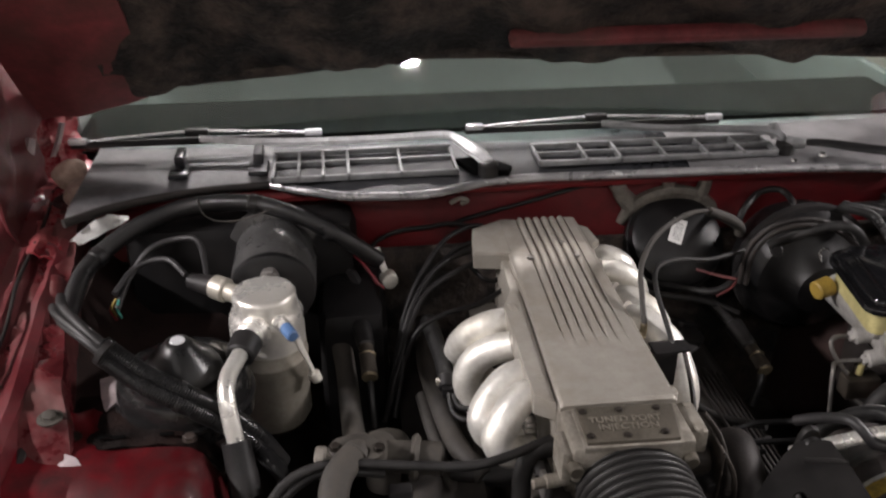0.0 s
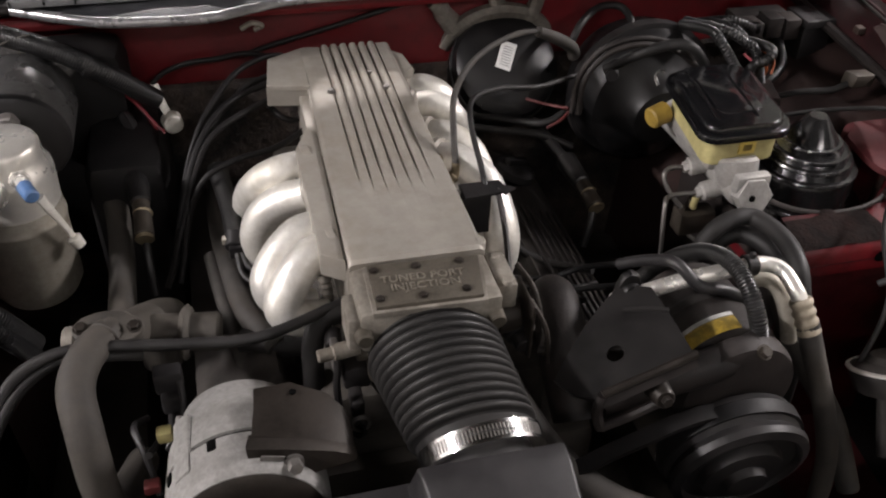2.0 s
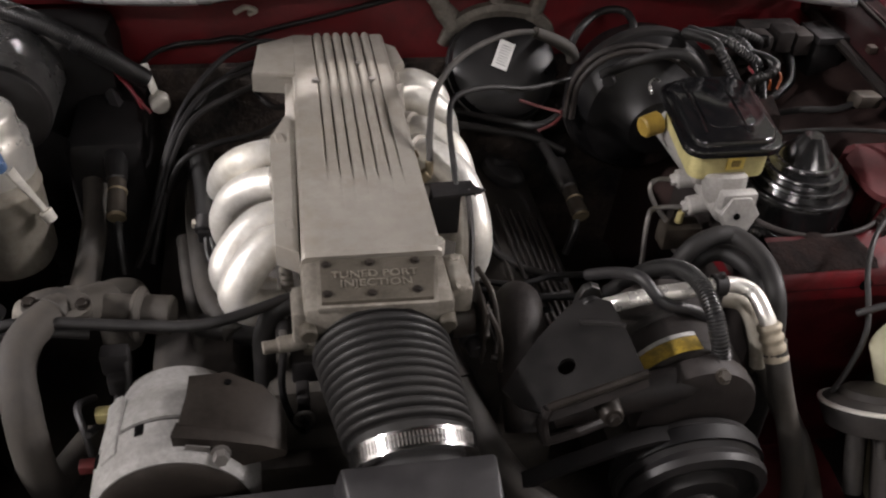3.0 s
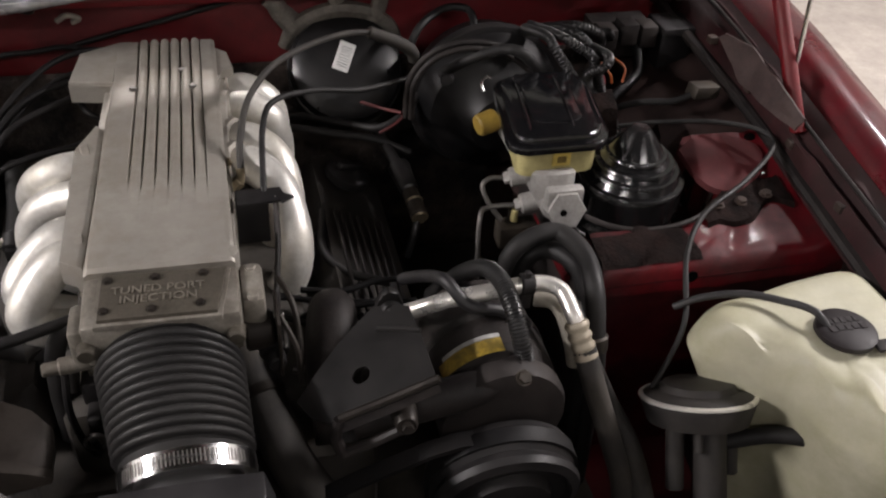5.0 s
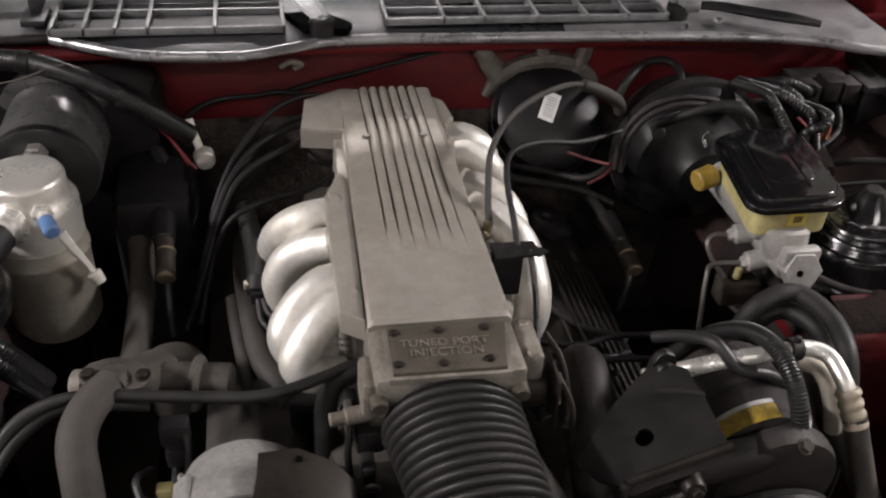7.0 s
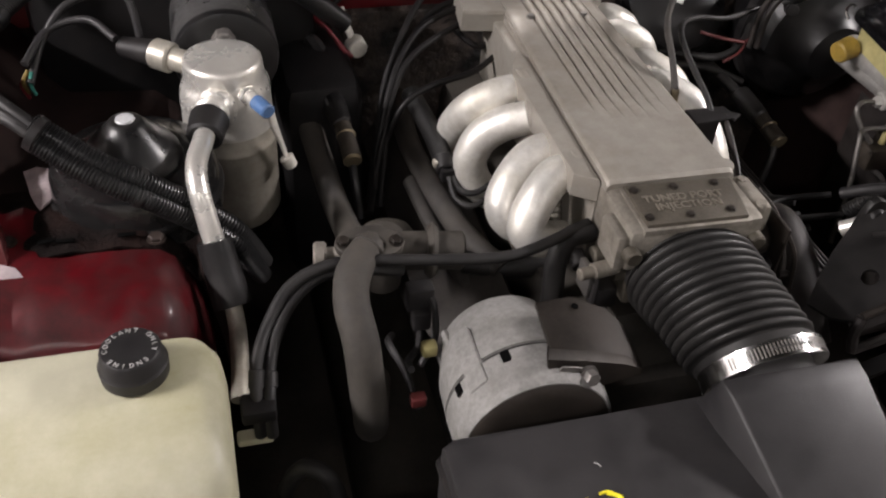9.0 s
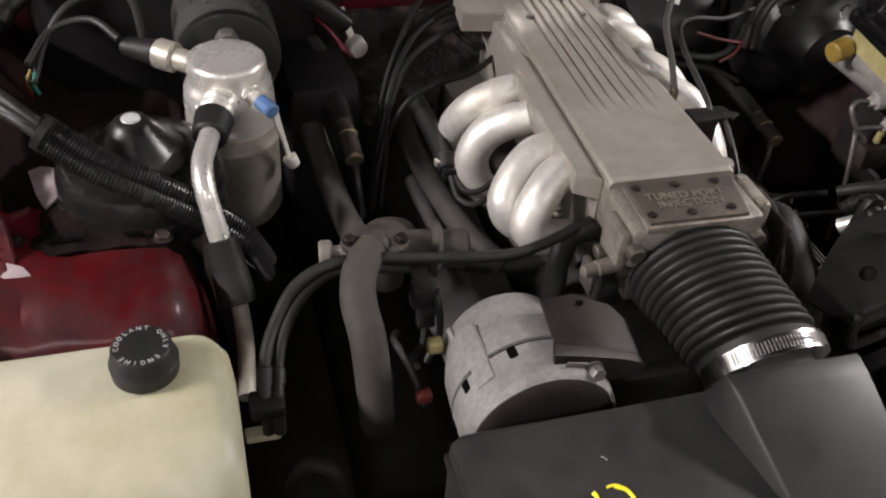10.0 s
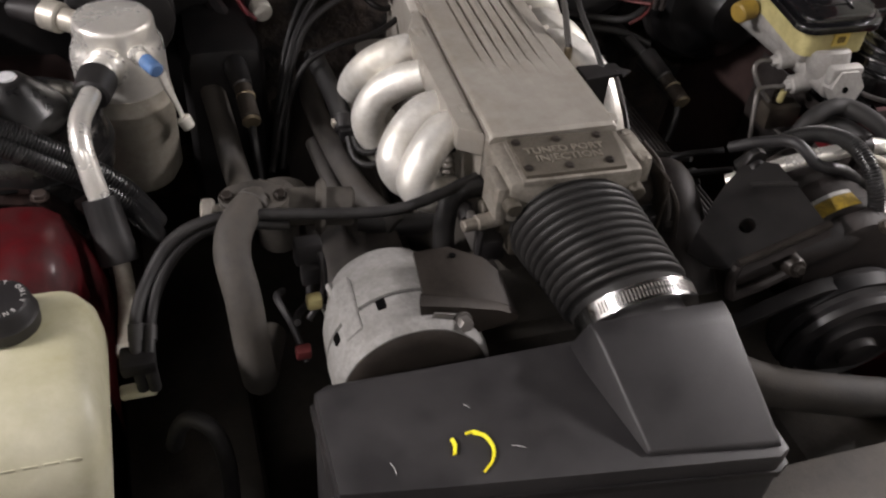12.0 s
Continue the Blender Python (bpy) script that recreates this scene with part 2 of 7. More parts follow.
COWL = mat("weathered_grey_plastic", (0.026, 0.027, 0.031), 0.26, 0, 0.5, 5, 0.2, 300, (0.058, 0.057, 0.056), 0.7, 5, spec=0.36, speckle=0.4)
FLOORM = mat("worn_concrete", (0.37, 0.335, 0.295), 0.75, 0, 0.15, 3, 0.3, 150, (0.24, 0.215, 0.19), 0.6, 2.5)
WALLM = mat("painted_wall", (0.70, 0.69, 0.67), 0.8, 0, 0.06, 2, 0.1, 100)
CEILM = mat("ceiling_panel", (0.42, 0.46, 0.45), 0.8, 0, 0.08, 2, 0.1, 100)
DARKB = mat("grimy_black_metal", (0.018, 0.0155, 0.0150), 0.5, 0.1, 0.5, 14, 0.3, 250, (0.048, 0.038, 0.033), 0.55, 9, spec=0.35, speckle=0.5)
PAD = mat("black_insulation", (0.006, 0.0055, 0.005), 0.8, 0, 0.7, 18, 1.0, 60, (0.105, 0.078, 0.064), 0.9, 9, speckle=0.7, relief=0.008)
PINK = mat("red_wire", (0.20, 0.018, 0.026), 0.45, 0, 0.3, 30, 0.05)
GREENW = mat("green_tint", (0.05, 0.25, 0.20), 0.5, 0, 0.15, 30, 0.05)
PAPER = mat("label_paper_and_sheen", (0.72, 0.72, 0.70), 0.6, 0, 0.05, 40, 0.02)
INK = mat("label_ink", (0.03, 0.03, 0.03), 0.6, 0, 0.05, 40, 0.0)
STRIP = mat("highlit_weather_strip", (0.30, 0.30, 0.31), 0.2, 0.6, 0.5, 15, 0.15, 150, (0.42, 0.41, 0.40), 0.6, 7, coat=0.5)
DASH = mat("dashboard_vinyl", (0.006, 0.006, 0.0055), 0.9, 0, 0.15, 10, 0.3, 400, spec=0.05)

GLASS = bpy.data.materials.new("windscreen_glass")
GLASS.use_nodes = True
_b = GLASS.node_tree.nodes["Principled BSDF"]
_b.inputs["Base Color"].default_value = (0.62, 0.74, 0.70, 1)
_b.inputs["Roughness"].default_value = 0.02
_b.inputs["Transmission Weight"].default_value = 1.0
_b.inputs["IOR"].default_value = 1.5

LIGHT = bpy.data.materials.new("lamp_diffuser")
LIGHT.use_nodes = True
_b = LIGHT.node_tree.nodes["Principled BSDF"]
_b.inputs["Emission Color"].default_value = (1.0, 0.97, 0.92, 1)
_b.inputs["Emission Strength"].default_value = 9.0


# ---- building helpers ----
def part(name, bm, material, parent, label="", smooth=True):
    """Links a bmesh as one mesh object under a thing or a part."""
    bmesh.ops.recalc_face_normals(bm, faces=bm.faces)
    me = bpy.data.meshes.new(name)
    bm.to_mesh(me)
    bm.free()
    for p in me.polygons:
        p.use_smooth = smooth
    if smooth:
        me.set_sharp_from_angle(angle=radians(38))
    me.materials.append(material)
    ob = new(name, me)
    if parent is not None:
        ob.parent = parent
    if label:
        ob["label"] = label
    return ob


def thing(name, label, category, group="", kind=""):
    return tagged(new(name), label, category, group, kind)


def merge(*bms):
    out = bmesh.new()
    me = bpy.data.meshes.new("tmp")
    for b in bms:
        b.to_mesh(me)
        out.from_mesh(me)
        b.free()
    bpy.data.meshes.remove(me)
    return out


def moved(bm, m):
    bmesh.ops.transform(bm, matrix=m, verts=bm.verts)
    return bm


def box(x0, x1, y0, y1, z0, z1, bevel=0.003, seg=2):
    bm = bmesh.new()
    bmesh.ops.create_cube(bm, size=1)
    for v in bm.verts:
        v.co = Vector(((x0 + x1) / 2 + v.co.x * (x1 - x0), (y0 + y1) / 2 + v.co.y * (y1 - y0), (z0 + z1) / 2 + v.co.z * (z1 - z0)))
    if bevel:
        bmesh.ops.bevel(bm, geom=list(bm.edges), offset=bevel, segments=seg, affect="EDGES", profile=0.5)
    return bm


def prism(outline, z0, z1, bevel=0.0, seg=2, top_inset=0.0):
    """An outline in plan, drawn up from z0 to z1; the top may draw in."""
    bm = bmesh.new()
    c = Vector((sum(p[0] for p in outline) / len(outline), sum(p[1] for p in outline) / len(outline)))
    low = [bm.verts.new((x, y, z0)) for x, y in outline]
    high = []
    for x, y in outline:
        d = c - Vector((x, y))
        k = top_inset / max(d.length, 1e-6)
        high.append(bm.verts.new((x + d.x * k, y + d.y * k, z1)))
    n = len(outline)
    bm.faces.new(low[::-1])
    top = bm.faces.new(high)
    for i in range(n):
        bm.faces.new((low[i], low[(i + 1) % n], high[(i + 1) % n], high[i]))
    if bevel:
        bmesh.ops.bevel(bm, geom=list(top.edges), offset=bevel, segments=seg, affect="EDGES", profile=0.5)
    return bm


def rounded(x0, x1, y0, y1, r, n=5):
    pts = []
    for cx, cy, a in ((x1 - r, y0 + r, -90), (x1 - r, y1 - r, 0), (x0 + r, y1 - r, 90), (x0 + r, y0 + r, 180)):
        for i in range(n + 1):
            t = radians(a + 90 * i / n)
            pts.append((cx + r * math.cos(t), cy + r * math.sin(t)))
    return pts


def rings(loops, close=True, caps=True):
    """Skins a row of closed loops of points."""
    bm = bmesh.new()
    rows = [[bm.verts.new(p) for p in loop] for loop in loops]
    for a, b in zip(rows, rows[1:]):
        n = len(a)
        for i in range(n if close else n - 1):
            bm.faces.new((a[i], a[(i + 1) % n], b[(i + 1) % n], b[i]))
    if caps and close:
        bm.faces.new(rows[0][::-1])
        bm.faces.new(rows[-1])
    return bm


def lathe(profile, seg=32, m=None):
    """Turns a profile of (radius, height) about z."""
    loops = [[(max(r, 1e-4) * math.cos(2 * math.pi * i / seg), max(r, 1e-4) * math.sin(2 * math.pi * i / seg), z) for i in range(seg)]
             for r, z in profile]
    bm = rings(loops)
    return moved(bm, m) if m is not None else bm


def along(a, b):
    """A pose at a whose z axis points to b."""
    return Matrix.Translation(a) @ (Vector(b) - Vector(a)).to_track_quat("Z", "Y").to_matrix().to_4x4()


def rod(a, b, r0, r1=None, seg=16, bevel=0.15):
    h = (Vector(b) - Vector(a)).length
    r1 = r0 if r1 is None else r1
    e0, e1 = r0 * bevel, r1 * bevel
    return lathe([(r0 - e0, 0), (r0, e0), (r1, h - e1), (r1 - e1, h)], seg, along(a, b))


def curve_points(pts, res=8):
    p = [Vector(q) for q in pts]
    p = [2 * p[0] - p[1]] + p + [2 * p[-1] - p[-2]]
    out = []
    for i in range(1, len(p) - 2):
        a, b, c, d = p[i - 1:i + 3]
        for k in range(res):
            t = k / res
            out.append(0.5 * ((2 * b) + (c - a) * t + (2 * a - 5 * b + 4 * c - d) * t * t + (3 * b - a - 3 * c + d) * t ** 3))
    out.append(p[-2])
    return out


def tube(pts, r, seg=12, res=8, ridge=0.0, pitch=0.004, smooth_path=True, squash=1.0):
    """A hose along a smooth path; r is one radius or one a control point; ridge makes it corrugated."""
    path = curve_points(pts, res) if smooth_path else [Vector(q) for q in pts]
    n0 = len(pts)
    rs = [r] * len(path) if not isinstance(r, (list, tuple)) else [
        float(np.interp(i / (len(path) - 1) * (n0 - 1), range(n0), r)) for i in range(len(path))]
    if ridge:
        d = [0.0]
        for a, b in zip(path, path[1:]):
            d.append(d[-1] + (b - a).length)
        steps = max(8, int(d[-1] / pitch * 4))
        s = np.linspace(0, d[-1], steps)
        arr = np.array([tuple(v) for v in path])
        path = [Vector((float(np.interp(q, d, arr[:, 0])), float(np.interp(q, d, arr[:, 1])), float(np.interp(q, d, arr[:, 2])))) for q in s]
        base = np.interp(s, d, rs)
        rs = [float(b) + (ridge if (i % 4) in (1, 2) else 0.0) for i, b in enumerate(base)]
    side = None
    loops = []
    for i, p in enumerate(path):
        t = (path[min(i + 1, len(path) - 1)] - path[max(i - 1, 0)]).normalized()
        if side is None:
            side = t.orthogonal().normalized()
        side = (side - t * side.dot(t)).normalized()
        up = t.cross(side)
        loops.append([p + rs[i] * (math.cos(a) * side + squash * math.sin(a) * up) for a in (2 * math.pi * k / seg for k in range(seg))])
    return rings(loops)


def hexbolt(p, axis, r=0.006, h=0.005):
    return merge(lathe([(r * 1.25, 0), (r * 1.25, h * 0.25), (r * 0.98, h * 0.26)], 16, along(p, Vector(p) + Vector(axis))),
                 lathe([(r, h * 0.2), (r, h * 0.85), (r * 0.85, h)], 6, along(p, Vector(p) + Vector(axis))))


def panel(rows, thick=0.002, down=(0, 0, -1)):
    """A sheet with thickness through rows of points."""
    bm = rings(rows, close=False)
    geo = bmesh.ops.extrude_face_region(bm, geom=list(bm.faces))
    for v in [g for g in geo["geom"] if isinstance(g, bmesh.types.BMVert)]:
        v.co += Vector(down) * thick
    return bm


def text_mesh(text, size, depth, m):
    cu = bpy.data.curves.new("letters", "FONT")
    cu.body, cu.size, cu.extrude, cu.align_x, cu.align_y = text, size, depth, "CENTER", "CENTER"
    cu.offset = size * 0.006
    ob = bpy.data.objects.new("letters", cu)
    me = ob.to_mesh()
    bm = bmesh.new()
    bm.from_mesh(me)
    ob.to_mesh_clear()
    bpy.data.objects.remove(ob)
    bpy.data.curves.remove(cu)
    return moved(bm, m)


def hose(name, label, pts, r, material, category="hose", **kw):
    ob = part(name, tube(pts, r, **kw), material, None)
    return tagged(ob, label, category)


# ---- the garage ----
tagged(part("floor", box(-5, 6, -5, 7, -0.2, 0.0, 0), FLOORM, None, smooth=False), "worn pale concrete garage floor", "floor", kind="structure")
# unseen walls, kept pale to bounce fill light into the bay
for nm, b in (("wall_north", (-5.2, 6.2, 7, 7.2)), ("wall_south", (-5.2, 6.2, -5.2, -5)), ("wall_west", (-5.2, -5, -5, 7)), ("wall_east", (6, 6.2, -5, 7))):
    tagged(part(nm, box(*b, 0, CEIL, 0), WALLM, None, smooth=False), "plain painted garage wall", "wall", kind="structure")
tagged(part("ceiling", box(-5.2, 6.2, 2.153, 7.2, CEIL, CEIL + 0.2, 0), CEILM, None, smooth=False), "pale garage ceiling boards", "ceiling", kind="structure")
# unseen; added dark so the windscreen reflects a dark lower band
tagged(part("ceiling_bay", box(-5.2, 6.2, -5.2, 2.149, CEIL, CEIL + 0.2, 0), CEILD, None, smooth=False), "added dark half of the ceiling for the windscreen reflection", "ceiling", kind="structure")


def ceiling_light(x, y, lx, ly, watts):
    t = thing("ceiling_light", "white ceiling light on the ceiling", "light", "ceiling lights")
    part("housing", box(x - lx / 2 - 0.04, x + lx / 2 + 0.04, y - ly / 2 - 0.04, y + ly / 2 + 0.04, CEIL - 0.06, CEIL, 0.006), WHITE, t)
    part("diffuser", box(x - lx / 2, x + lx / 2, y - ly / 2, y + ly / 2, CEIL - 0.075, CEIL - 0.061, 0.004), LIGHT, t)
    la = bpy.data.lights.new("ceiling_lamp", "AREA")
    la.shape, la.size, la.size_y, la.energy, la.color = "RECTANGLE", lx, ly, watts, (1.0, 0.945, 0.93)
    lo = new("ceiling_lamp", la)
    lo.location = (x, y, CEIL - 0.08)


for row in LAMPS:
    ceiling_light(*row)

# ---- the car's body ----
MID = 0.345  # the car's centre line
car = thing("car", "red car with its hood open over the engine bay", "car")


FENDER = {}
for side in (-1, 1):  # a lofted wing with its inner gutter
    loops = []
    for y, top, inset, w in ((-0.05, 0.66, 0.10, 0.10), (0.2, 0.74, 0.06, 0.11), (0.45, 0.80, 0.02, 0.12), (0.7, 0.85, 0.0, 0.13), (0.95, 0.89, 0.0, 0.14),
                             (1.2, 0.925, -0.01, 0.145), (1.45, 0.945, -0.02, 0.15), (1.75, 0.96, -0.03, 0.15)):
        prof = [(0.745 if side < 0 else 0.783, top - 0.085), (0.757 if side < 0 else 0.787, top - 0.075), (0.764 if side < 0 else 0.790, top - 0.045), (0.776 if side < 0 else 0.794, top - 0.038), (0.790 if side < 0 else 0.799, top - 0.046), (0.806, top - 0.048), (0.818, top - 0.030), (0.838, top - 0.026), (0.848, top - 0.008), (0.862, top + 0.001),
                (0.895, top - 0.001), (0.930, top - 0.020), (0.952, top - 0.065), (0.962, top - 0.2), (0.955, top - 0.42)]
        loops.append([(MID + side * (px - inset), y, pz) for px, pz in prof])
    FENDER[side] = loops


def fender_rows(side, lo, hi):
    if lo:
        return [row[lo:hi] for row in FENDER[side]]
    fine = []
    for a, b in zip(FENDER[side], FENDER[side][1:]):
        for k in range(7):
            fine.append([tuple(Vector(p).lerp(Vector(q), k / 7)) for p, q in zip(a[lo:hi], b[lo:hi])])
    for r in fine:
        for n in range(1, hi - lo - 1):
            x, y, z = r[n]
            r[n] = (x + 0.004 * noise.noise(Vector((x * 30, y * 45, n))), y, z + 0.007 * noise.noise(Vector((n * 3.1, y * 38, x * 20))))
    return fine


for side in (-1, 1):
    part("fender", panel(fender_rows(side, 7, 15), 0.004), RED, car, "glossy dark red front fender")
    # the left gutter's brighter red stands for lamp light on it
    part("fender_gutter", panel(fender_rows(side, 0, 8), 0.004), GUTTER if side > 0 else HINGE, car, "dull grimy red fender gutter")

# inner wings: a painted shelf that ends ahead of the bottles, a grimy tower platform, the arch wall below
rows = []
for y in (0.80, 0.815, 0.83, 0.85, 0.87, 0.885, 0.90, 0.92, 0.95, 0.98, 1.0):
    e = max(0.0, (0.84 - y)) * 1.2
    well = min(1.0, max(0.0, (y - 0.925) / 0.04))
    w = 0.002 * math.sin(y * 61) + 0.003 * math.sin(y * 23 + 1)
    rows.append([(MID - px, y, z - e - well * d) for px, z, d in ((0.76, 0.815, 0), (0.735, 0.806, 0), (0.71, 0.803 + w, 0), (0.69, 0.800 - w, 0.0), (0.675, 0.800, 0.005), (0.655, 0.797 + w, 0.03), (0.62, 0.797 - w, 0.05), (0.58, 0.797, 0.055),
                                                                     (0.555, 0.793, 0.06), (0.54, 0.780, 0.06), (0.53, 0.755, 0.05), (0.522, 0.70, 0.02), (0.515, 0.60, 0))])
part("inner_wing", panel(rows, 0.003), WINGRED, car, "stained red painted inner wing")
part("rust_bolt", hexbolt((MID - 0.70, 0.945, 0.803), (0, 0, 1), 0.007, 0.005), BROWNSTEEL, car)
for side in (-1, 1):
    dark, wall = [], []
    for y in ((0.965, 1.02, 1.12, 1.22, 1.32, 1.42) if side < 0 else (1.088, 1.15, 1.22, 1.32, 1.42)):
        dark.append([(MID + side * px, y, z + 0.004) for px, z in ((0.755 if side < 0 else 0.83, 0.82), (0.71, 0.775), (0.67, 0.742), (0.56, 0.735), (0.52, 0.70), (0.505, 0.60), (0.49, 0.35))])
    for y in (0.36, 0.5, 0.65, 0.80, 0.97):
        wall.append([(MID + side * px, y, z) for px, z in ((0.79, 0.72), (0.77, 0.55), (0.72, 0.42), (0.50, 0.35))])
    part("tower_platform", panel(dark, 0.003), GRIME, car, "grimy inner wing round the strut tower")
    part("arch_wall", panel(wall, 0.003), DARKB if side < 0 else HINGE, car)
    part("gutter_rail", tube([(MID + side * (0.755 if side < 0 else 0.788), y, z) for y, z in ((0.45, 0.74), (0.8, 0.79), (1.1, 0.835), (1.5, 0.87))], 0.009, 8), DARKB, car, "black rubber gutter seal")
    part("gutter_seam", tube([(MID + side * (0.812 - i), y, top - 0.030) for y, top, i in ((0.45, 0.80, 0.02), (0.7, 0.846, 0.0), (0.83, 0.874, 0.004), (0.95, 0.886, -0.002), (1.08, 0.912, 0.003), (1.2, 0.922, -0.012), (1.33, 0.936, -0.012), (1.45, 0.942, -0.02))], 0.003, 8), DARKB, car)
    for k in range(7):
        part("gutter_clip", box(*sorted((MID + side * 0.786, MID + side * 0.800)), 0.62 + k * 0.125, 0.634 + k * 0.125, 0.79 + k * 0.0165, 0.802 + k * 0.0165, 0.002), STRAP, car)

# the driver's wing: a shelf that climbs towards the cowl, with a sunk seat round the strut
TOWER = Vector((0.928, 1.034))


def wing_height(x, y):
    z = 0.775 + 0.17 * (y - 0.845) + 0.0016 * noise.noise(Vector((x * 24, y * 24, 4)))
    z += 0.030 * max(0.0, (x - 1.105) / 0.06) ** 2 - 0.004 * math.exp(-((x - 0.985 - 0.6 * (y - 0.86)) / 0.012) ** 2)
    d = (Vector((x, y)) - TOWER).length
    if x < TOWER.x:
        d = min(d, abs(y - TOWER.y) * 1.05)
    f = min(1.0, max(0.0, (0.112 - d) / 0.016))
    return z - (z - 0.728) * f * f * (3 - 2 * f)


rows = []
for y, drop in [(0.859, 0.035), (0.8625, 0.010), (0.869, 0.0015)] + [(0.877 + 0.0105 * k, 0.0) for k in range(21)]:
    row = []
    for x, fall in [(0.817, 0.035), (0.820, 0.010), (0.826, 0.0015)] + [(0.834 + 0.0112 * k, 0.0) for k in range(31)]:
        row.append((x, y, wing_height(x, y) - max(drop, fall)))
    rows.append(row)
part("inner_wing", panel(rows, 0.003), WINGRED, car, "stained red painted inner wing")
part("wing_skirt", panel([[(x, y, z) for x in (0.818, 0.90, 0.98, 1.08, 1.16)] for y, z in ((0.8605, 0.756), (0.861, 0.68), (0.862, 0.60), (0.863, 0.45))], 0.003, (0, 1, 0)), SKIRT, car, "dark red skirt below the wing with shade in its colour")
part("tower_wall", panel([[(0.8185, y, z) for y in (0.866, 0.95, 1.05, 1.16)] for z in (0.742, 0.66, 0.55, 0.42)], 0.003, (1, 0, 0)), DARKB, car, "black wall below the wing")
faded = [(1.000, 1.052), (1.022, 1.070), (1.048, 1.080), (1.097, 1.068), (1.122, 1.042), (1.102, 0.997), (1.076, 0.978), (1.050, 0.966), (1.020, 0.972), (1.004, 0.998)]
rows = []
for f in (1.0, 0.97, 0.6, 0.05):
    rows.append([(1.056 + (p.x - 1.056) * f, 1.022 + (p.y - 1.022) * f, 0.775 + 0.17 * (1.022 + (p.y - 1.022) * f - 0.845) + (0.0 if f == 1.0 else 0.0075)) for p in curve_points([(x, y, 0) for x, y in faded + faded[:1]], 4)[:-1]])
part("wing_patch", rings(rows), FADEDRED, car, "faded pinkish red panel of the inner wing")
rows = []
for k in range(18):
    x = 0.985 + 0.0078 * k
    mid_y = 0.945 + 0.16 * (x - 0.985) - 0.010 * math.sin(k * 0.4)
    w = 0.030 - 0.010 * math.sin(k * 0.55)
    rows.append([(x, mid_y + w * j, wing_height(x, mid_y + w * j) + (0.007 if abs(j) < 1 else 0.001) + 0.004 * noise.noise(Vector((x * 60, j * 2, 1)))) for j in (-1, -0.9, -0.4, 0.1, 0.5, 0.9, 1)])
part("tower_strap", panel(rows, 0.003), SOOT, car, "grimy black strap beside the strut tower")
rows = []
for r in (0.056, 0.066, 0.074, 0.082, 0.088, 0.093, 0.099, 0.105, 0.112, 0.118, 0.126, 0.136, 0.146, 0.158, 0.166):
    row = []
    for k in range(72):
        a = 2 * math.pi * k / 72
        g = r * (1 + (0.14 * noise.noise(Vector((math.cos(a) * 2.2, math.sin(a) * 2.2, 6))) if r > 0.09 else 0.0))
        if math.cos(a) > 0.25:
            g = min(g, 0.100 + 0.01 * math.sin(9 * a))
        elif r > 0.112:
            g = r / max(abs(math.cos(a)), abs(math.sin(a)))
        x, y = TOWER.x + g * math.cos(a), max(TOWER.y + g * math.sin(a), 0.8665 + 0.002 * math.sin(23 * a))
        row.append((max(x, 0.824), y, wing_height(max(x, 0.824), y) + (0.0040 if r < 0.16 else -0.001) + 0.0035 * noise.noise(Vector((x * 70, y * 70, 3)))))
    rows.append(row)
part("tower_seat", rings(rows, caps=False), SOOT, car, "grimy sunk seat of the strut")
part("seat_rim", tube([(TOWER.x + 0.113 * math.cos(radians(a)), TOWER.y + 0.113 * math.sin(radians(a)), wing_height(TOWER.x, 0.918) + 0.001 + 0.004 * math.sin(a)) for a in range(195, 316, 12)], 0.0035, 8), DARKB, car, "rolled rim of the strut seat")
for x, y in ((1.010, 0.944), (1.046, 0.948), (1.085, 0.955)):
    part("strap_bolt", hexbolt((x, y, wing_height(x, y) + 0.007), (0, 0, 1), 0.007, 0.006), STRAP, car)
for x, y in ((1.139, 0.952), (1.121, 1.072)):
    part("wing_hole", lathe([(0.0075, 0.0), (0.0075, 0.001)], 16, Matrix.Translation((x, y, wing_height(x, y) + 0.002)) @ pose(0, 0, 0, 0, -18, 0)), VOID, car)
part("drain_hole", lathe([(0.0085, 0.0), (0.0085, 0.001)], 16, Matrix.Translation((0.940, 0.8580, 0.760)) @ pose(0, 0, 0, 90, 0, 0)), VOID, car)

# firewall and the plenum shelf above it
fw = merge(box(-0.42, 1.20, 1.43, 1.45, 0.30, 0.935, 0.004), box(-0.42, 1.12, 1.395, 1.432, 0.905, 0.93, 0.012))
part("firewall", fw, RED_DULL, car, "dull red firewall behind the engine")
part("firewall_pad", box(-0.40, 1.10, 1.405, 1.428, 0.30, 0.80, 0.01), PAD, car, "black sheet over the lower firewall")
# undertray, rails, support and block are paler to stand for glare
part("undertray", box(-0.35, 1.05, 0.35, 1.42, 0.22, 0.30, 0.01), CASTD, car)
for rx in (-0.10, 0.775):
    part("frame_rail", box(rx - 0.09, rx + 0.08, 0.4, 1.4, 0.3, 0.42, 0.02), CASTD, car)
part("radiator_support", merge(box(-0.42, 1.12, 0.40, 0.475, 0.30, 0.70, 0.01), box(-0.42, 1.12, 0.30, 0.50, 0.69, 0.705, 0.004)), CASTD, car)
nose = panel([[(MID - 0.78, y, z), (MID - 0.4, y - 0.03, z + 0.02), (MID, y - 0.05, z + 0.03), (MID + 0.4, y - 0.03, z + 0.02), (MID + 0.78, y, z)]
              for y, z in ((0.33, 0.72), (0.2, 0.68), (0.05, 0.63), (-0.03, 0.56), (-0.06, 0.42), (-0.04, 0.22))], 0.004)
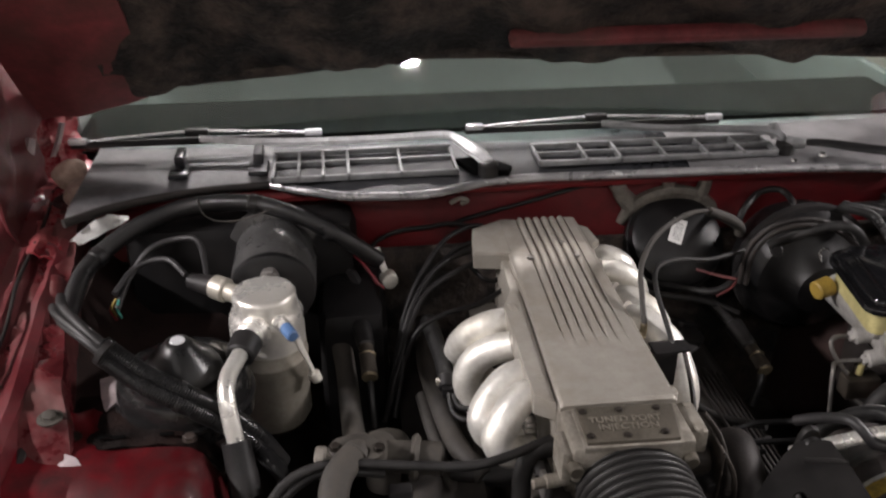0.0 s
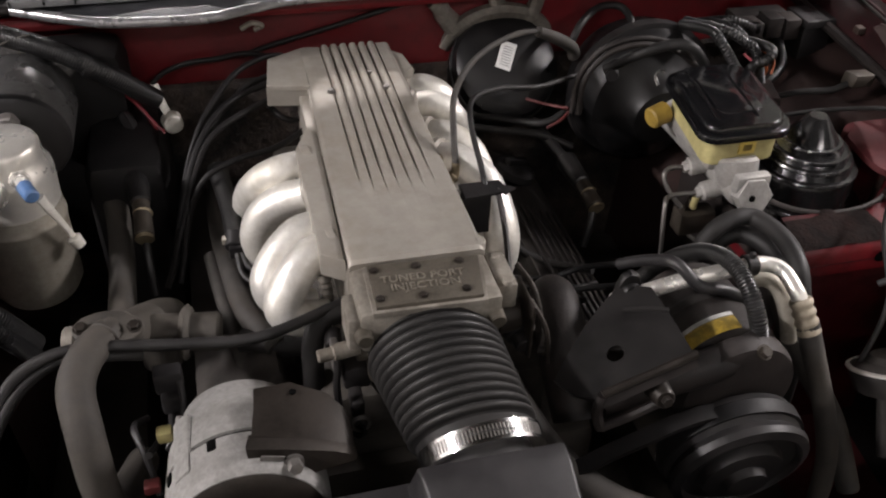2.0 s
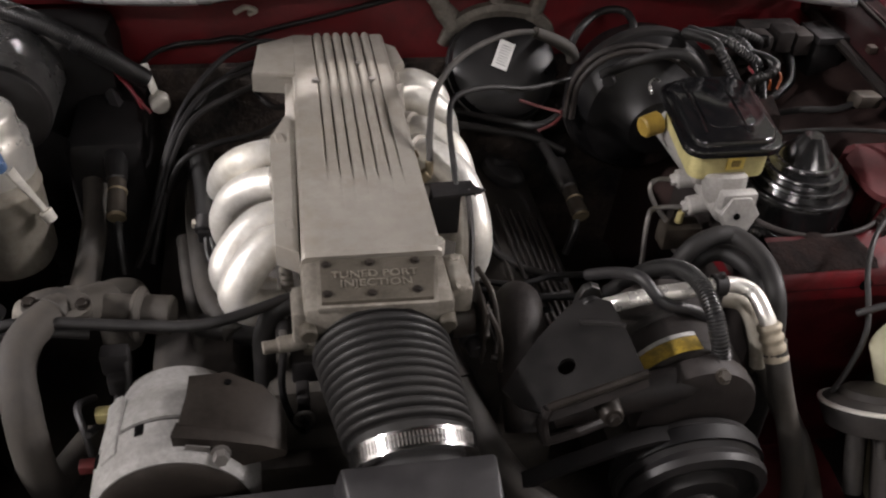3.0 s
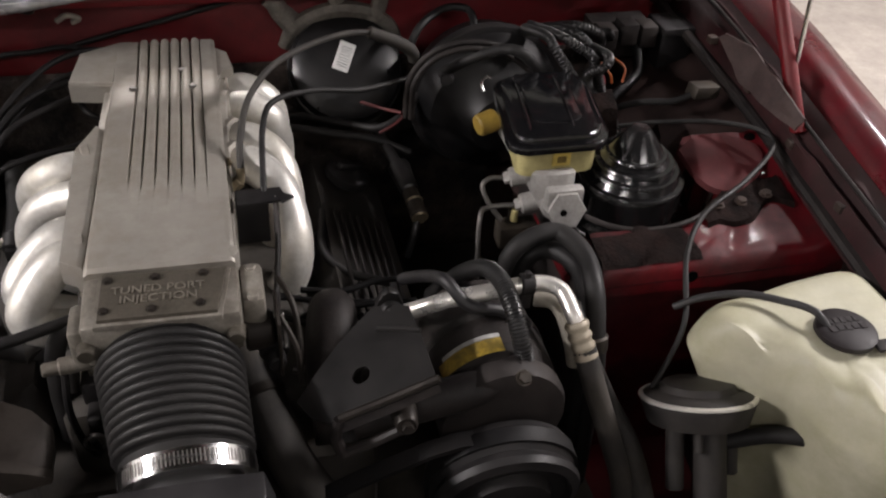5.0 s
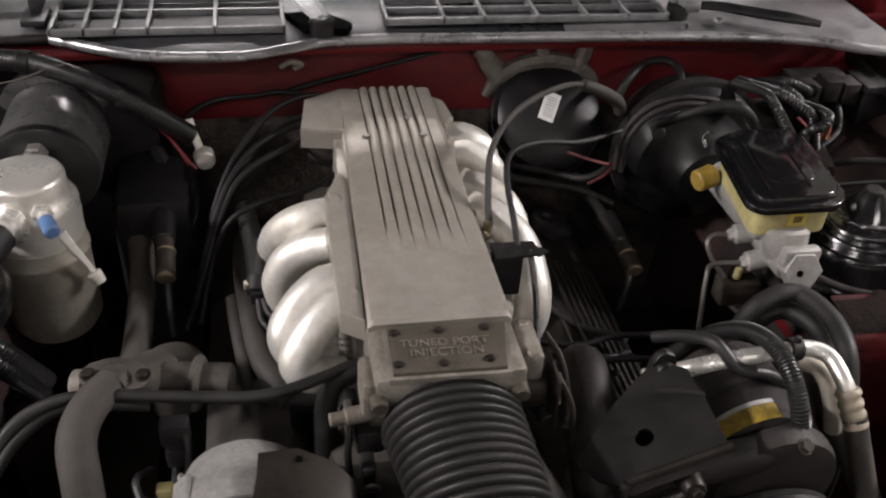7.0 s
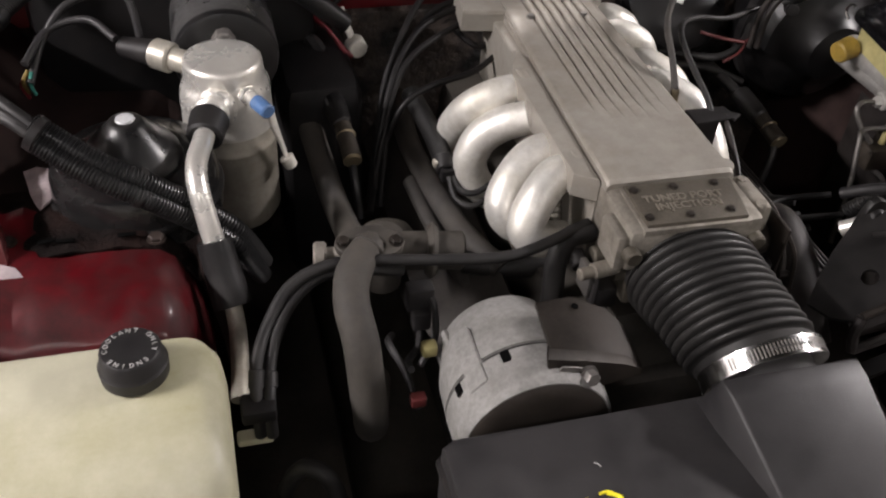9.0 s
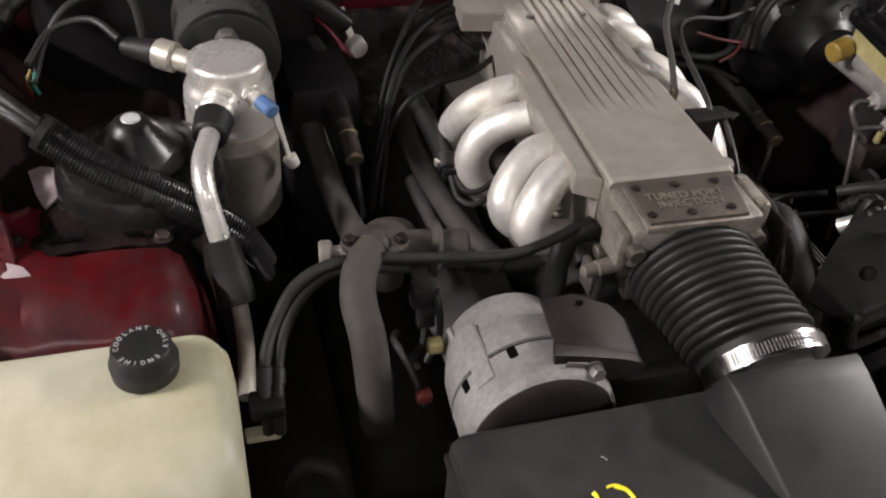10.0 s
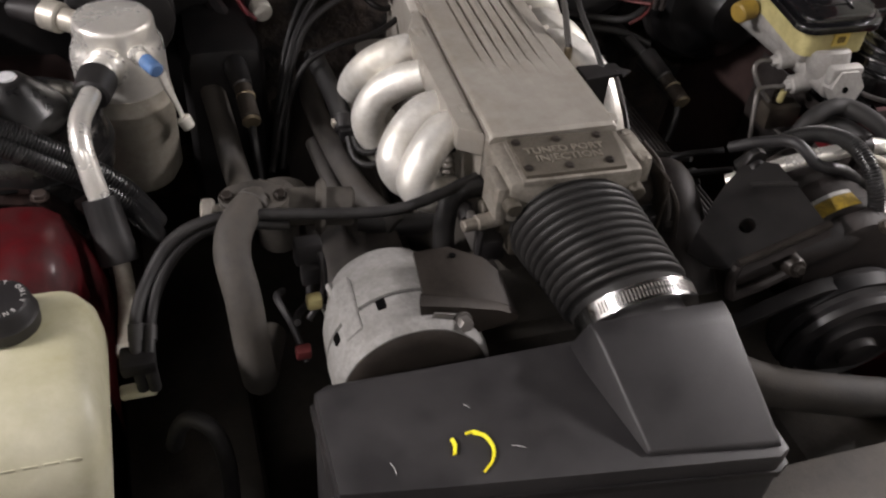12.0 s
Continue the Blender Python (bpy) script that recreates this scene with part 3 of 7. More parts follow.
part("nose_panel", nose, RED, car)

# cowl top: sheet, weather strip and the two air grilles
COWL_FRONT = [(-0.425, 1.285), (-0.36, 1.335), (-0.28, 1.368), (-0.20, 1.388), (-0.117, 1.394), (-0.06, 1.362), (0.0, 1.335), (0.07, 1.325), (0.14, 1.325), (0.20, 1.346), (0.25, 1.364), (0.34, 1.370), (0.44, 1.366),
              (0.60, 1.362), (0.78, 1.354), (0.90, 1.342), (0.98, 1.325), (1.04, 1.295), (1.10, 1.275)]
# lamp highlight is put into the strip's pale colour, not its end
part("weather_strip", tube([(x, y, 0.943) for x, y in COWL_FRONT[4:]], 0.0075, 12, 8), STRIP, car, "shiny grey rubber weather strip")
part("strip_end", tube([(x, y, 0.943) for x, y in COWL_FRONT[:5]], 0.0070, 12, 8), DARKB, car, "black end of the weather strip, left without highlight")
rows = [[(x, y + 0.008, 0.945) for x, y in COWL_FRONT], [(x, y + 0.03, 0.952) for x, y in COWL_FRONT],
        [(x, 1.50 + (0.05 if abs(x - MID) > 0.6 else 0), 0.956) for x, y in COWL_FRONT], [(x, 1.56, 0.958) for x, y in COWL_FRONT]]
part("cowl_panel", panel([r[4:14] for r in rows], 0.003), COWL, car, "weathered grey cowl panel")
# pale dust tones here also make up for the hood's shade
part("cowl_end", panel([r[:5] for r in rows], 0.003), COWLDUST, car, "dusty streaked grey cowl end")
part("cowl_end", panel([r[13:] for r in rows], 0.003), COWLDUST, car, "dusty grey-green cowl end")
# flat black stands for the hole and the shadow below the arm
part("pivot_well", prism([(0.195, 1.425), (0.222, 1.372), (0.278, 1.362), (0.288, 1.385), (0.245, 1.435)], 0.952, 0.962, 0.002), VOID, car, "flat black patch round the wiper pivot")


def grille(x0, x1, y0, y1, xs_, ym, z):
    g = part("cowl_grille", merge(box(x0, x1, y0, y0 + 0.006, z, z + 0.011, 0.002), box(x0, x1, y1 - 0.007, y1, z + 0.004, z + 0.015, 0.002),
                                  box(x0, x0 + 0.006, y0, y1, z + 0.001, z + 0.012, 0.002), box(x1 - 0.006, x1, y0, y1, z + 0.001, z + 0.012, 0.002)), SILVERP, car, "silver-grey plastic cowl grille")
    part("grille_mesh", box(x0 + 0.004, x1 - 0.004, y0 + 0.004, y1 - 0.004, z + 0.001, z + 0.003, 0), COWL, g)
    for x in xs_:
        part("grille_bar", box(x - 0.0027, x + 0.0027, y0, y1, z + 0.001, z + 0.013, 0.001), SILVERP, g)
    part("grille_bar", box(x0, x1, ym - 0.0024, ym + 0.0024, z + 0.001, z + 0.012, 0.001), SILVERP, g)


grille(-0.115, 0.195, 1.368, 1.478, (-0.07, -0.03, 0.012, 0.10), 1.432, 0.955)
grille(0.335, 0.765, 1.385, 1.462, (0.42, 0.48, 0.56, 0.635, 0.70), 1.425, 0.955)
for cx, cy in ((-0.268, 1.43), (-0.138, 1.43)):
    part("cowl_clip", merge(box(cx - 0.016, cx + 0.016, cy - 0.03, cy + 0.02, 0.957, 0.966, 0.002), box(cx - 0.008, cx + 0.008, cy, cy + 0.05, 0.965, 0.985, 0.003)), COWL, car)

# windscreen, dashboard and a closed cabin behind
part("windshield", panel([[(MID - 0.80 + k * 0.06, 1.555 + k * 0.75, 0.955 + k * 0.37), (MID, 1.50 + k * 0.72, 0.958 + k * 0.38), (MID + 0.80 - k * 0.06, 1.555 + k * 0.75, 0.955 + k * 0.37)]
                          for k in (0, 0.5, 1.0)], 0.005), GLASS, car, "raked windscreen with ceiling reflections").visible_shadow = False
part("dashboard", merge(box(MID - 0.83, MID + 0.83, 1.60, 1.815, 0.80, 0.953, 0.008), box(MID - 0.75, MID + 0.75, 1.8, 3.6, 0.3, 0.6, 0.05)), DASH, car)
# added pale sheet stands for the light band reflected in the windscreen
part("seat_cover", panel([[(MID - 0.86, y, z), (MID, y, z + 0.01), (MID + 0.86, y, z)] for y, z in ((1.88, 0.80), (2.3, 0.78), (2.6, 0.80), (2.9, 0.95), (3.0, 1.15))], 0.02), PALE, car, "pale sheet added behind the windscreen for its light band")
part("roof", panel([[(MID - 0.6, y, z - 0.03), (MID, y, z), (MID + 0.6, y, z - 0.03)] for y, z in ((2.20, 1.365), (2.6, 1.40), (3.2, 1.36), (4.2, 1.0))], 0.01), RED, car)
for side in (-1, 1):
    part("body_side", panel([[(MID + side * 0.92, y, 0.25), (MID + side * 0.93, y, 0.7), (MID + side * 0.88, y, 0.95)] for y in (1.75, 2.5, 3.5, 4.4)], 0.01, (-side, 0, 0)), RED, car)

# the open hood, hinged at the back
HROT = Matrix.Translation((MID, 1.475, 1.140)) @ pose(0, 0, 0, -50, 0, 0)
skin = panel([[(-0.85, -y, 0.0), (-0.74, -y, 0.02), (-0.4, -y, 0.045), (0, -y, 0.055), (0.4, -y, 0.045), (0.74, -y, 0.02), (0.85, -y, 0.0)] for y in (0.0, 0.4, 0.8, 1.15, 1.32)], 0.003)
part("hood", moved(skin, HROT), RED, car, "red hood standing open")


def back_edge(x):
    """How far back the lining reaches, in the hood's own plane: its edge is bowed."""
    return float(np.interp(x, (-0.95, -0.78, -0.61, -0.42, -0.27, -0.16, 0.05, 0.36, 0.66, 0.9), (0.150, 0.121, 0.078, 0.056, 0.026, 0.021, 0.037, 0.040, 0.066, 0.09)))


rows = []
for y in (0.0, 0.006, 0.03, 0.06, 0.09, 0.12, 0.16, 0.20, 0.26, 0.34, 0.5, 0.8, 1.2):
    rows.append([(x, back_edge(x) - y, 0.006 - 0.012 * math.sin(x * 17 + y * 11) + 0.014 * noise.noise(Vector((x * 14, y * 14, 1))) + 0.006 * noise.noise(Vector((x * 45, y * 45, 8))) + (0.012 if y == 0.0 else 0.0)) for x in np.linspace(-0.72, 0.80, 70).tolist()])
part("hood_lining", moved(panel(rows, 0.01), HROT), PAD, car, "mottled black hood insulation")
rows = []
for y in (-0.004, 0.0, 0.03, 0.06, 0.09, 0.12, 0.16, 0.22, 0.30, 0.45):
    rows.append([(x, back_edge(x) - y, -0.016 - 0.010 * noise.noise(Vector((x * 16, y * 16, 3))) + 0.014 * max(0.0, (x + 0.74) / 0.08) ** 2) for x in np.linspace(-0.86, -0.655, 24).tolist()])
part("hood_frame", moved(panel(rows, 0.006), HROT), HOODRED, car, "dull dark red hood frame")
part("hood_brace", moved(box(-0.06, 0.56, -0.056, -0.032, -0.030, 0.0, 0.009), HROT), HOODRED, car, "dull red hood brace")
part("hood_seal", moved(tube([(x, back_edge(x) - 0.004, 0.004) for x in (-0.80, -0.7, -0.6, -0.5, -0.4, -0.3, -0.2, -0.1, 0.0, 0.2, 0.4, 0.6, 0.8)], 0.009, 8), HROT), PAD, car)
for side in (-1, 1):
    if side > 0:
        part("hood_hinge", tube([(1.172, 1.33, 0.83), (1.188, 1.365, 0.90), (1.208, 1.40, 0.96), (1.220, 1.44, 1.06), (1.215, 1.46, 1.13)], 0.013, 8), DARKB, car, "dark hood hinge arm")
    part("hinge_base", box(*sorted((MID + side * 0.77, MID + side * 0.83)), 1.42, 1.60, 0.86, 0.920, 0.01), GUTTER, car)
    if side > 0:
        part("hinge_plate", merge(box(MID + 0.835, MID + 0.86, 1.42, 1.66, 0.90, 1.16, 0.01), box(MID + 0.80, MID + 0.86, 1.50, 1.62, 0.93, 1.02, 0.02)), RED_DULL, car, "chipped red hinge plate")
        continue
    rows = []
    for a in range(24):
        z = 0.88 + 0.021 * a
        rows.append([(-0.515 - 0.05 * (z - 0.88) + 0.030 * noise.noise(Vector((z * 13, y * 15, 5))) + 0.010 * noise.noise(Vector((z * 40, y * 37, 1))), y, z) for y in np.linspace(1.30, 1.70, 22).tolist()])
    part("hinge_plate", panel(rows, 0.004, (-1, 0, 0)), HINGE, car, "dented dark red hinge plate")
    rows = []
    for a in range(22):
        z = 0.890 + 0.0085 * a
        rows.append([(-0.560 + 0.0085 * b + 0.012 * noise.noise(Vector((z * 44, b * 0.9, 2))), 1.49 + 0.005 * b + 0.20 * (z - 0.89) + 0.022 * noise.noise(Vector((z * 30, b * 0.6, 8))), z + 0.010 * noise.noise(Vector((b * 0.8, a * 0.3, 4)))) for b in range(13)])
    part("hinge_fold", panel(rows, 0.003, (0, 1, 0)), CHIPPED, car, "folded red hinge bracket with bright creases")
    # pale strips show bare metal and carry the fold's white highlights
    for pts in ([[(-0.538, 1.470, 0.955), (-0.528, 1.464, 0.962), (-0.520, 1.470, 0.958)], [(-0.530, 1.475, 0.985), (-0.518, 1.468, 0.990), (-0.509, 1.474, 0.985)], [(-0.522, 1.482, 1.010), (-0.512, 1.476, 1.013), (-0.504, 1.482, 1.008)]],
                [[(-0.487, 1.480, 0.975), (-0.482, 1.476, 0.978), (-0.478, 1.480, 0.976)], [(-0.474, 1.488, 1.005), (-0.468, 1.484, 1.007), (-0.464, 1.488, 1.005)], [(-0.466, 1.495, 1.030), (-0.460, 1.491, 1.032), (-0.456, 1.495, 1.030)]],
                [[(-0.545, 1.462, 0.905), (-0.536, 1.457, 0.908), (-0.530, 1.463, 0.905)], [(-0.528, 1.468, 0.934), (-0.521, 1.463, 0.936), (-0.516, 1.469, 0.934)]]):
        part("bare_fold", panel(pts, 0.002, (0, 1, 0)), BAREGLINT, car, "pale crease, part bare metal and part painted highlight")
part("hood_strut", merge(rod((MID + 0.805, 1.012, 0.855), (MID + 0.782, 1.171, 1.08), 0.0105), rod((MID + 0.782, 1.171, 1.08), (MID + 0.76, 1.33, 1.30), 0.007)),
     RED_DULL, car, "red hood support strut")


# wipers: a flat bent arm, a blade carrier with its rubber
def wiper(pivot, arm, x0, x1, ay, z, arm_mat):
    pts = curve_points([pivot] + arm, 6)
    rows = []
    for i, p in enumerate(pts):
        d = (pts[min(i + 1, len(pts) - 1)] - pts[max(i - 1, 0)]).normalized()
        wide = Vector((-d.y, d.x, 0)) * float(np.interp(i, (0, 8, 14, len(pts)), (0.013, 0.015, 0.008, 0.0035)))
        rows.append([p - wide + Vector((0, 0, 0.003)), p + Vector((0, 0, 0.009)), p + wide + Vector((0, 0, 0.003))])
    w = part("wiper", panel(rows, 0.006), arm_mat, car, "worn windscreen wiper with a bright arm")
    part("wiper_pivot", merge(lathe([(0.017, -0.02), (0.017, 0.0), (0.012, 0.004), (0.003, 0.005)], 20, Matrix.Translation(pivot))), SEMI, w)
    part("blade_carrier", tube([(x0, ay, z), ((x0 * 3 + x1) / 4, ay + 0.004, z + 0.006), ((x0 + x1) / 2, ay + 0.006, z + 0.010), ((x0 + x1 * 3) / 4, ay + 0.004, z + 0.006), (x1, ay, z)], 0.0027, 8), BLADE, w)
    part("wiper_blade", merge(box(x0, x1, ay + 0.006, ay + 0.012, z - 0.014, z - 0.002, 0.001)), RUBBER, w)
    for xe in (x0, x1 - 0.03):
        part("wiper_tip", box(xe, xe + 0.03, ay - 0.005, ay + 0.007, z - 0.003, z + 0.007, 0.002), BRIGHT, w)
    part("blade_bridge", box((x0 + x1) / 2 - 0.02, (x0 + x1) / 2 + 0.02, ay - 0.004, ay + 0.010, z + 0.004, z + 0.016, 0.003), SEMI, w)


wiper((0.245, 1.372, 0.972), [(0.232, 1.395, 0.982), (0.205, 1.455, 0.985), (0.175, 1.478, 0.985), (0.05, 1.470, 0.985), (-0.12, 1.478, 0.985), (-0.24, 1.50, 0.988)], -0.46, -0.03, 1.505, 0.990, ARM)
wiper((0.785, 1.405, 0.972), [(0.772, 1.420, 0.984), (0.745, 1.436, 0.984), (0.66, 1.452, 0.984), (0.56, 1.462, 0.986), (0.47, 1.485, 0.990)], 0.225, 0.70, 1.495, 0.990, SILVERP)
part("arm_knuckle", merge(rod((0.772, 1.418, 0.975), (0.768, 1.432, 1.000), 0.010, 0.008, 12), rod((0.785, 1.405, 0.972), (0.812, 1.388, 0.975), 0.013, 0.009, 12)), SILVERP, bpy.data.objects["wiper.001"], "worn grey arm knuckle")
part("parked_arm", tube([(0.800, 1.402, 0.972), (0.845, 1.390, 0.974), (0.895, 1.368, 0.972), (0.945, 1.349, 0.970), (0.985, 1.335, 0.966)], [0.006, 0.008, 0.009, 0.009, 0.006], 10, squash=0.6), SEMI, bpy.data.objects["wiper.001"], "black wiper arm on the cowl")
for x, y, r in ((0.838, 1.372, 0.006), (0.778, 1.356, 0.005)):
    part("cowl_screw", hexbolt((x, y, 0.957), (0, 0, 1), r, r), CHROME, car, "bright cowl screw")

# ---- the engine ----
engine = thing("engine", "grimy black engine block under the intake", "engine")
part("block", merge(box(0.14, 0.54, 0.78, 1.38, 0.30, 0.62, 0.02), box(0.20, 0.48, 0.80, 1.36, 0.60, 0.72, 0.03)), CASTD, engine)
for s in (-1, 1):
    vc = prism(rounded(-0.055, 0.055, -0.24, 0.24, 0.03), 0, 0.05, 0.015, 3, 0.006)
    part("valve_cover", moved(vc, Matrix.Translation((MID + s * 0.205, 1.08, 0.635)) @ pose(0, 0, 0, 0, s * 25, 0)), VCOVER, engine, "dusty black valve cover")

for k in range(7):
    part("cover_fin", moved(box(-0.036 + 0.012 * k - 0.0025, -0.036 + 0.012 * k + 0.0025, -0.22, 0.06, 0.048, 0.0535, 0.002), Matrix.Translation((MID + 0.205, 1.08, 0.645)) @ pose(0, 0, 0, 0, 25, 0)), DARKB, engine)
part("coolant_casting", tube([(0.500, 0.905, 0.725), (0.499, 0.880, 0.752), (0.494, 0.845, 0.750), (0.490, 0.80, 0.725), (0.490, 0.75, 0.68)], [0.022, 0.028, 0.030, 0.030, 0.028], 20), DARKB, engine, "dusty rounded casting")

# ---- intake plenum ----
TOP = 0.868
plenum = thing("intake_plenum", "silver grey ribbed intake plenum with bare aluminium runners", "intake")
LID = [(0.250, 0.858), (0.398, 0.853), (0.398, 1.245), (0.402, 1.275), (0.420, 1.285), (0.414, 1.335), (0.375, 1.372), (0.285, 1.378), (0.215, 1.345), (0.205, 1.262), (0.262, 1.252)]
part("lid", prism(LID, 0.835, TOP - 0.006, 0.003, 2), PLEN, plenum, "ribbed plenum lid in worn silver paint")
XR = [0.2925 + 0.0152 * i for i in range(6)]


def lid_height(x, y):
    """The lid's face: rounded ribs between narrow valleys that die out towards the front."""
    u = (x - XR[0]) / 0.0152
    run = 1.0 if -0.45 < u < 5.45 else 0.0
    v = 2 * abs((u + 0.5) % 1.0 - 0.5)
    fade = min(1.0, max(0.0, (y - 0.975 - 0.012 * (1 - v)) / 0.075))
    rise = 0.0022 * min(1.0, max(0.0, (y - 1.0) / 0.2)) + 0.0012 * (y > 1.225)
    edge = min(abs(x - 0.250), abs(x - 0.398))
    return TOP + run * fade * (rise * (1 - v ** 4) - 0.0085 * v ** 4) - 0.004 * max(0, 1 - edge / 0.004)


xs = [0.250, 0.252, 0.255, 0.27, 0.283]
for c in XR:
    xs += [c - 0.0068, c - 0.0058, c - 0.0045, c - 0.002, c + 0.002, c + 0.0045, c + 0.0058, c + 0.0068, c + 0.0076]
xs += [0.378, 0.388, 0.393, 0.396, 0.398]
ys = [0.855, 0.859, 0.92, 0.97, 0.985, 1.0, 1.015, 1.03, 1.06, 1.12, 1.18, 1.222, 1.228, 1.27, 1.30, 1.32, 1.345, 1.366, 1.370]
grid = [[(x + (0.398 - x) / 0.148 * 0.012 * min(1.0, (y - 0.855) / 0.39), y - 0.01 * (x - 0.25), lid_height(x, y) - (0.004 if y < 0.857 or y > 1.367 else 0)) for x in xs] for y in ys]
part("lid_face", panel(grid, 0.008), PLEN, plenum)
part("lid_wing", prism([(0.265, 1.250), (0.265, 1.372), (0.285, 1.374), (0.215, 1.343), (0.206, 1.262)], 0.858, TOP - 0.001, 0.003), PLEN, plenum)
part("side_flange", prism([(0.224, 0.885), (0.2485, 0.868), (0.2568, 1.135), (0.246, 1.155), (0.224, 1.10)], 0.832, 0.8605, 0.003), PLEN, plenum)
part("corner_post", lathe([(0.0100, -0.012), (0.0100, 0.002), (0.0085, 0.0045), (0.002, 0.005)], 20, Matrix.Translation((0.393, 0.866, 0.863))), PLEN, plenum, "round lid corner post")
part("plenum_body", prism([(0.250, 0.872), (0.400, 0.868), (0.408, 1.30), (0.30, 1.36), (0.250, 1.30), (0.246, 1.16)], 0.745, 0.850, 0.004, 2), PLEN, plenum)
for p in ((0.226, 0.905), (0.228, 0.985), (0.228, 1.06)):
    part("flange_bolt", hexbolt((p[0] - 0.001, p[1], 0.835), (-1, 0, 0.3), 0.006, 0.010), BROWNSTEEL, plenum)
for p in ((0.290, 1.225), (0.366, 1.222), (0.352, 1.27)):
    part("bolt", hexbolt((p[0], p[1], TOP), (0, 0, 1), 0.005, 0.004), STEEL, plenum)


def runner(path, r):
    """A cast tube that leaves the plenum's side, sweeps out and turns down."""
    part("runner", tube(path, [r * 0.94, r, r, r, r * 0.97, r * 0.92], 20, 8), RUN, plenum, "cast aluminium intake runner")
    x, y, z = path[0]
    part("runner_flange", lathe([(r * 0.9, 0), (r * 1.22, 0.002), (r * 1.22, 0.010), (r * 1.0, 0.013)], 24, along((x, y, z), path[1])), PLEN, plenum)


for path in ([(0.248, 0.921, 0.836), (0.218, 0.917, 0.834), (0.193, 0.901, 0.815), (0.180, 0.888, 0.790), (0.194, 0.884, 0.775), (0.228, 0.890, 0.766)],
             [(0.250, 0.975, 0.832), (0.212, 0.968, 0.828), (0.184, 0.953, 0.810), (0.169, 0.937, 0.787), (0.180, 0.928, 0.765), (0.216, 0.930, 0.750)],
             [(0.242, 1.037, 0.836), (0.203, 1.050, 0.820), (0.177, 1.056, 0.798), (0.165, 1.055, 0.765), (0.178, 1.050, 0.728), (0.215, 1.045, 0.700)],
             [(0.244, 1.098, 0.838), (0.200, 1.090, 0.834), (0.172, 1.102, 0.809), (0.161, 1.124, 0.767), (0.175, 1.135, 0.728), (0.212, 1.140, 0.700)]):
    runner(path, 0.0218)
for ya, yb in ((1.285, 1.265), (1.235, 1.205), (1.160, 1.075), (1.105, 0.985)):
    runner([(0.405, ya, 0.822), (0.432, (ya * 0.8 + yb * 0.2), 0.828), (0.460, (ya + yb) / 2, 0.812), (0.470, yb + 0.012, 0.770), (0.461, yb - 0.004, 0.725), (0.428, yb, 0.680)], 0.0232)

# ---- throttle body ----
tb = thing("throttle_body", "grey cast throttle body with a lettered cover plate", "throttle body")
part("lower_casting", merge(box(0.258, 0.392, 0.786, 0.872, 0.752, 0.806, 0.006), rod((0.262, 0.80, 0.79), (0.246, 0.80, 0.79), 0.010, 0.009, 12), rod((0.262, 0.845, 0.775), (0.244, 0.845, 0.775), 0.012, 0.011, 12)), PLATE, tb)
part("casting", merge(box(0.248, 0.400, 0.782, 0.872, 0.803, 0.857, 0.008)), TBCAST, tb)
part("side_housing", merge(box(0.40, 0.424, 0.805, 0.866, 0.795, 0.850, 0.006), rod((0.412, 0.812, 0.845), (0.412, 0.812, 0.853), 0.007, 0.006, 12), rod((0.412, 0.856, 0.845), (0.412, 0.856, 0.852), 0.006, 0.006, 6)), TBCAST, tb)
part("port_pad", merge(box(0.236, 0.252, 0.785, 0.83, 0.805, 0.85, 0.006)), TBCAST, tb)
pl = part("cover_plate", prism([(0.266, 0.786), (0.377, 0.783), (0.389, 0.847), (0.268, 0.853)], 0.856, 0.863, 0.0015), PLATE, tb, "grey cover plate with raised letters")
LET = pose(0.322, 0.823, 0.8635, 0, 0, -2)
part("lettering", merge(text_mesh("TUNED PORT", 0.0145, 0.0008, LET), text_mesh("INJECTION", 0.0150, 0.0008, LET @ pose(0.001, -0.0140, 0))), LETTER, pl, "raised metal letters", smooth=False)
part("plate_rim", prism([(0.262, 0.782), (0.381, 0.779), (0.393, 0.850), (0.264, 0.857)], 0.852, 0.8585, 0.001), TBCAST, tb)
for x, y in ((0.274, 0.842), (0.319, 0.841), (0.366, 0.840), (0.272, 0.797), (0.316, 0.794), (0.362, 0.795)):
    part("bolt", hexbolt((x, y, 0.863), (0, 0, 1), 0.0042, 0.003), BROWNSTEEL, tb)
for x in (0.252, 0.392):
    part("corner_bolt", rod((x, 0.792, 0.83), (x, 0.772, 0.83), 0.010, 0.009, 10), PLATE, tb)
part("side_port", merge(rod((0.25, 0.80, 0.80), (0.220, 0.795, 0.80), 0.009, 0.009), rod((0.222, 0.795, 0.80), (0.205, 0.793, 0.80), 0.007, 0.007, 10)), TBCAST, tb)
part("sensor_lead", tube([(0.225, 0.79, 0.795), (0.222, 0.782, 0.75), (0.228, 0.775, 0.715), (0.24, 0.765, 0.70), (0.246, 0.762, 0.71), (0.24, 0.765, 0.72)], 0.004, 8), BLACK, tb)
part("throttle_lever", merge(rod((0.40, 0.815, 0.80), (0.43, 0.815, 0.80), 0.022, 0.020, 16), box(0.432, 0.436, 0.78, 0.835, 0.76, 0.835, 0.002), tube([(0.436, 0.80, 0.83), (0.45, 0.78, 0.80), (0.452, 0.77, 0.76)], 0.003, 6)), BROWNSTEEL, tb)

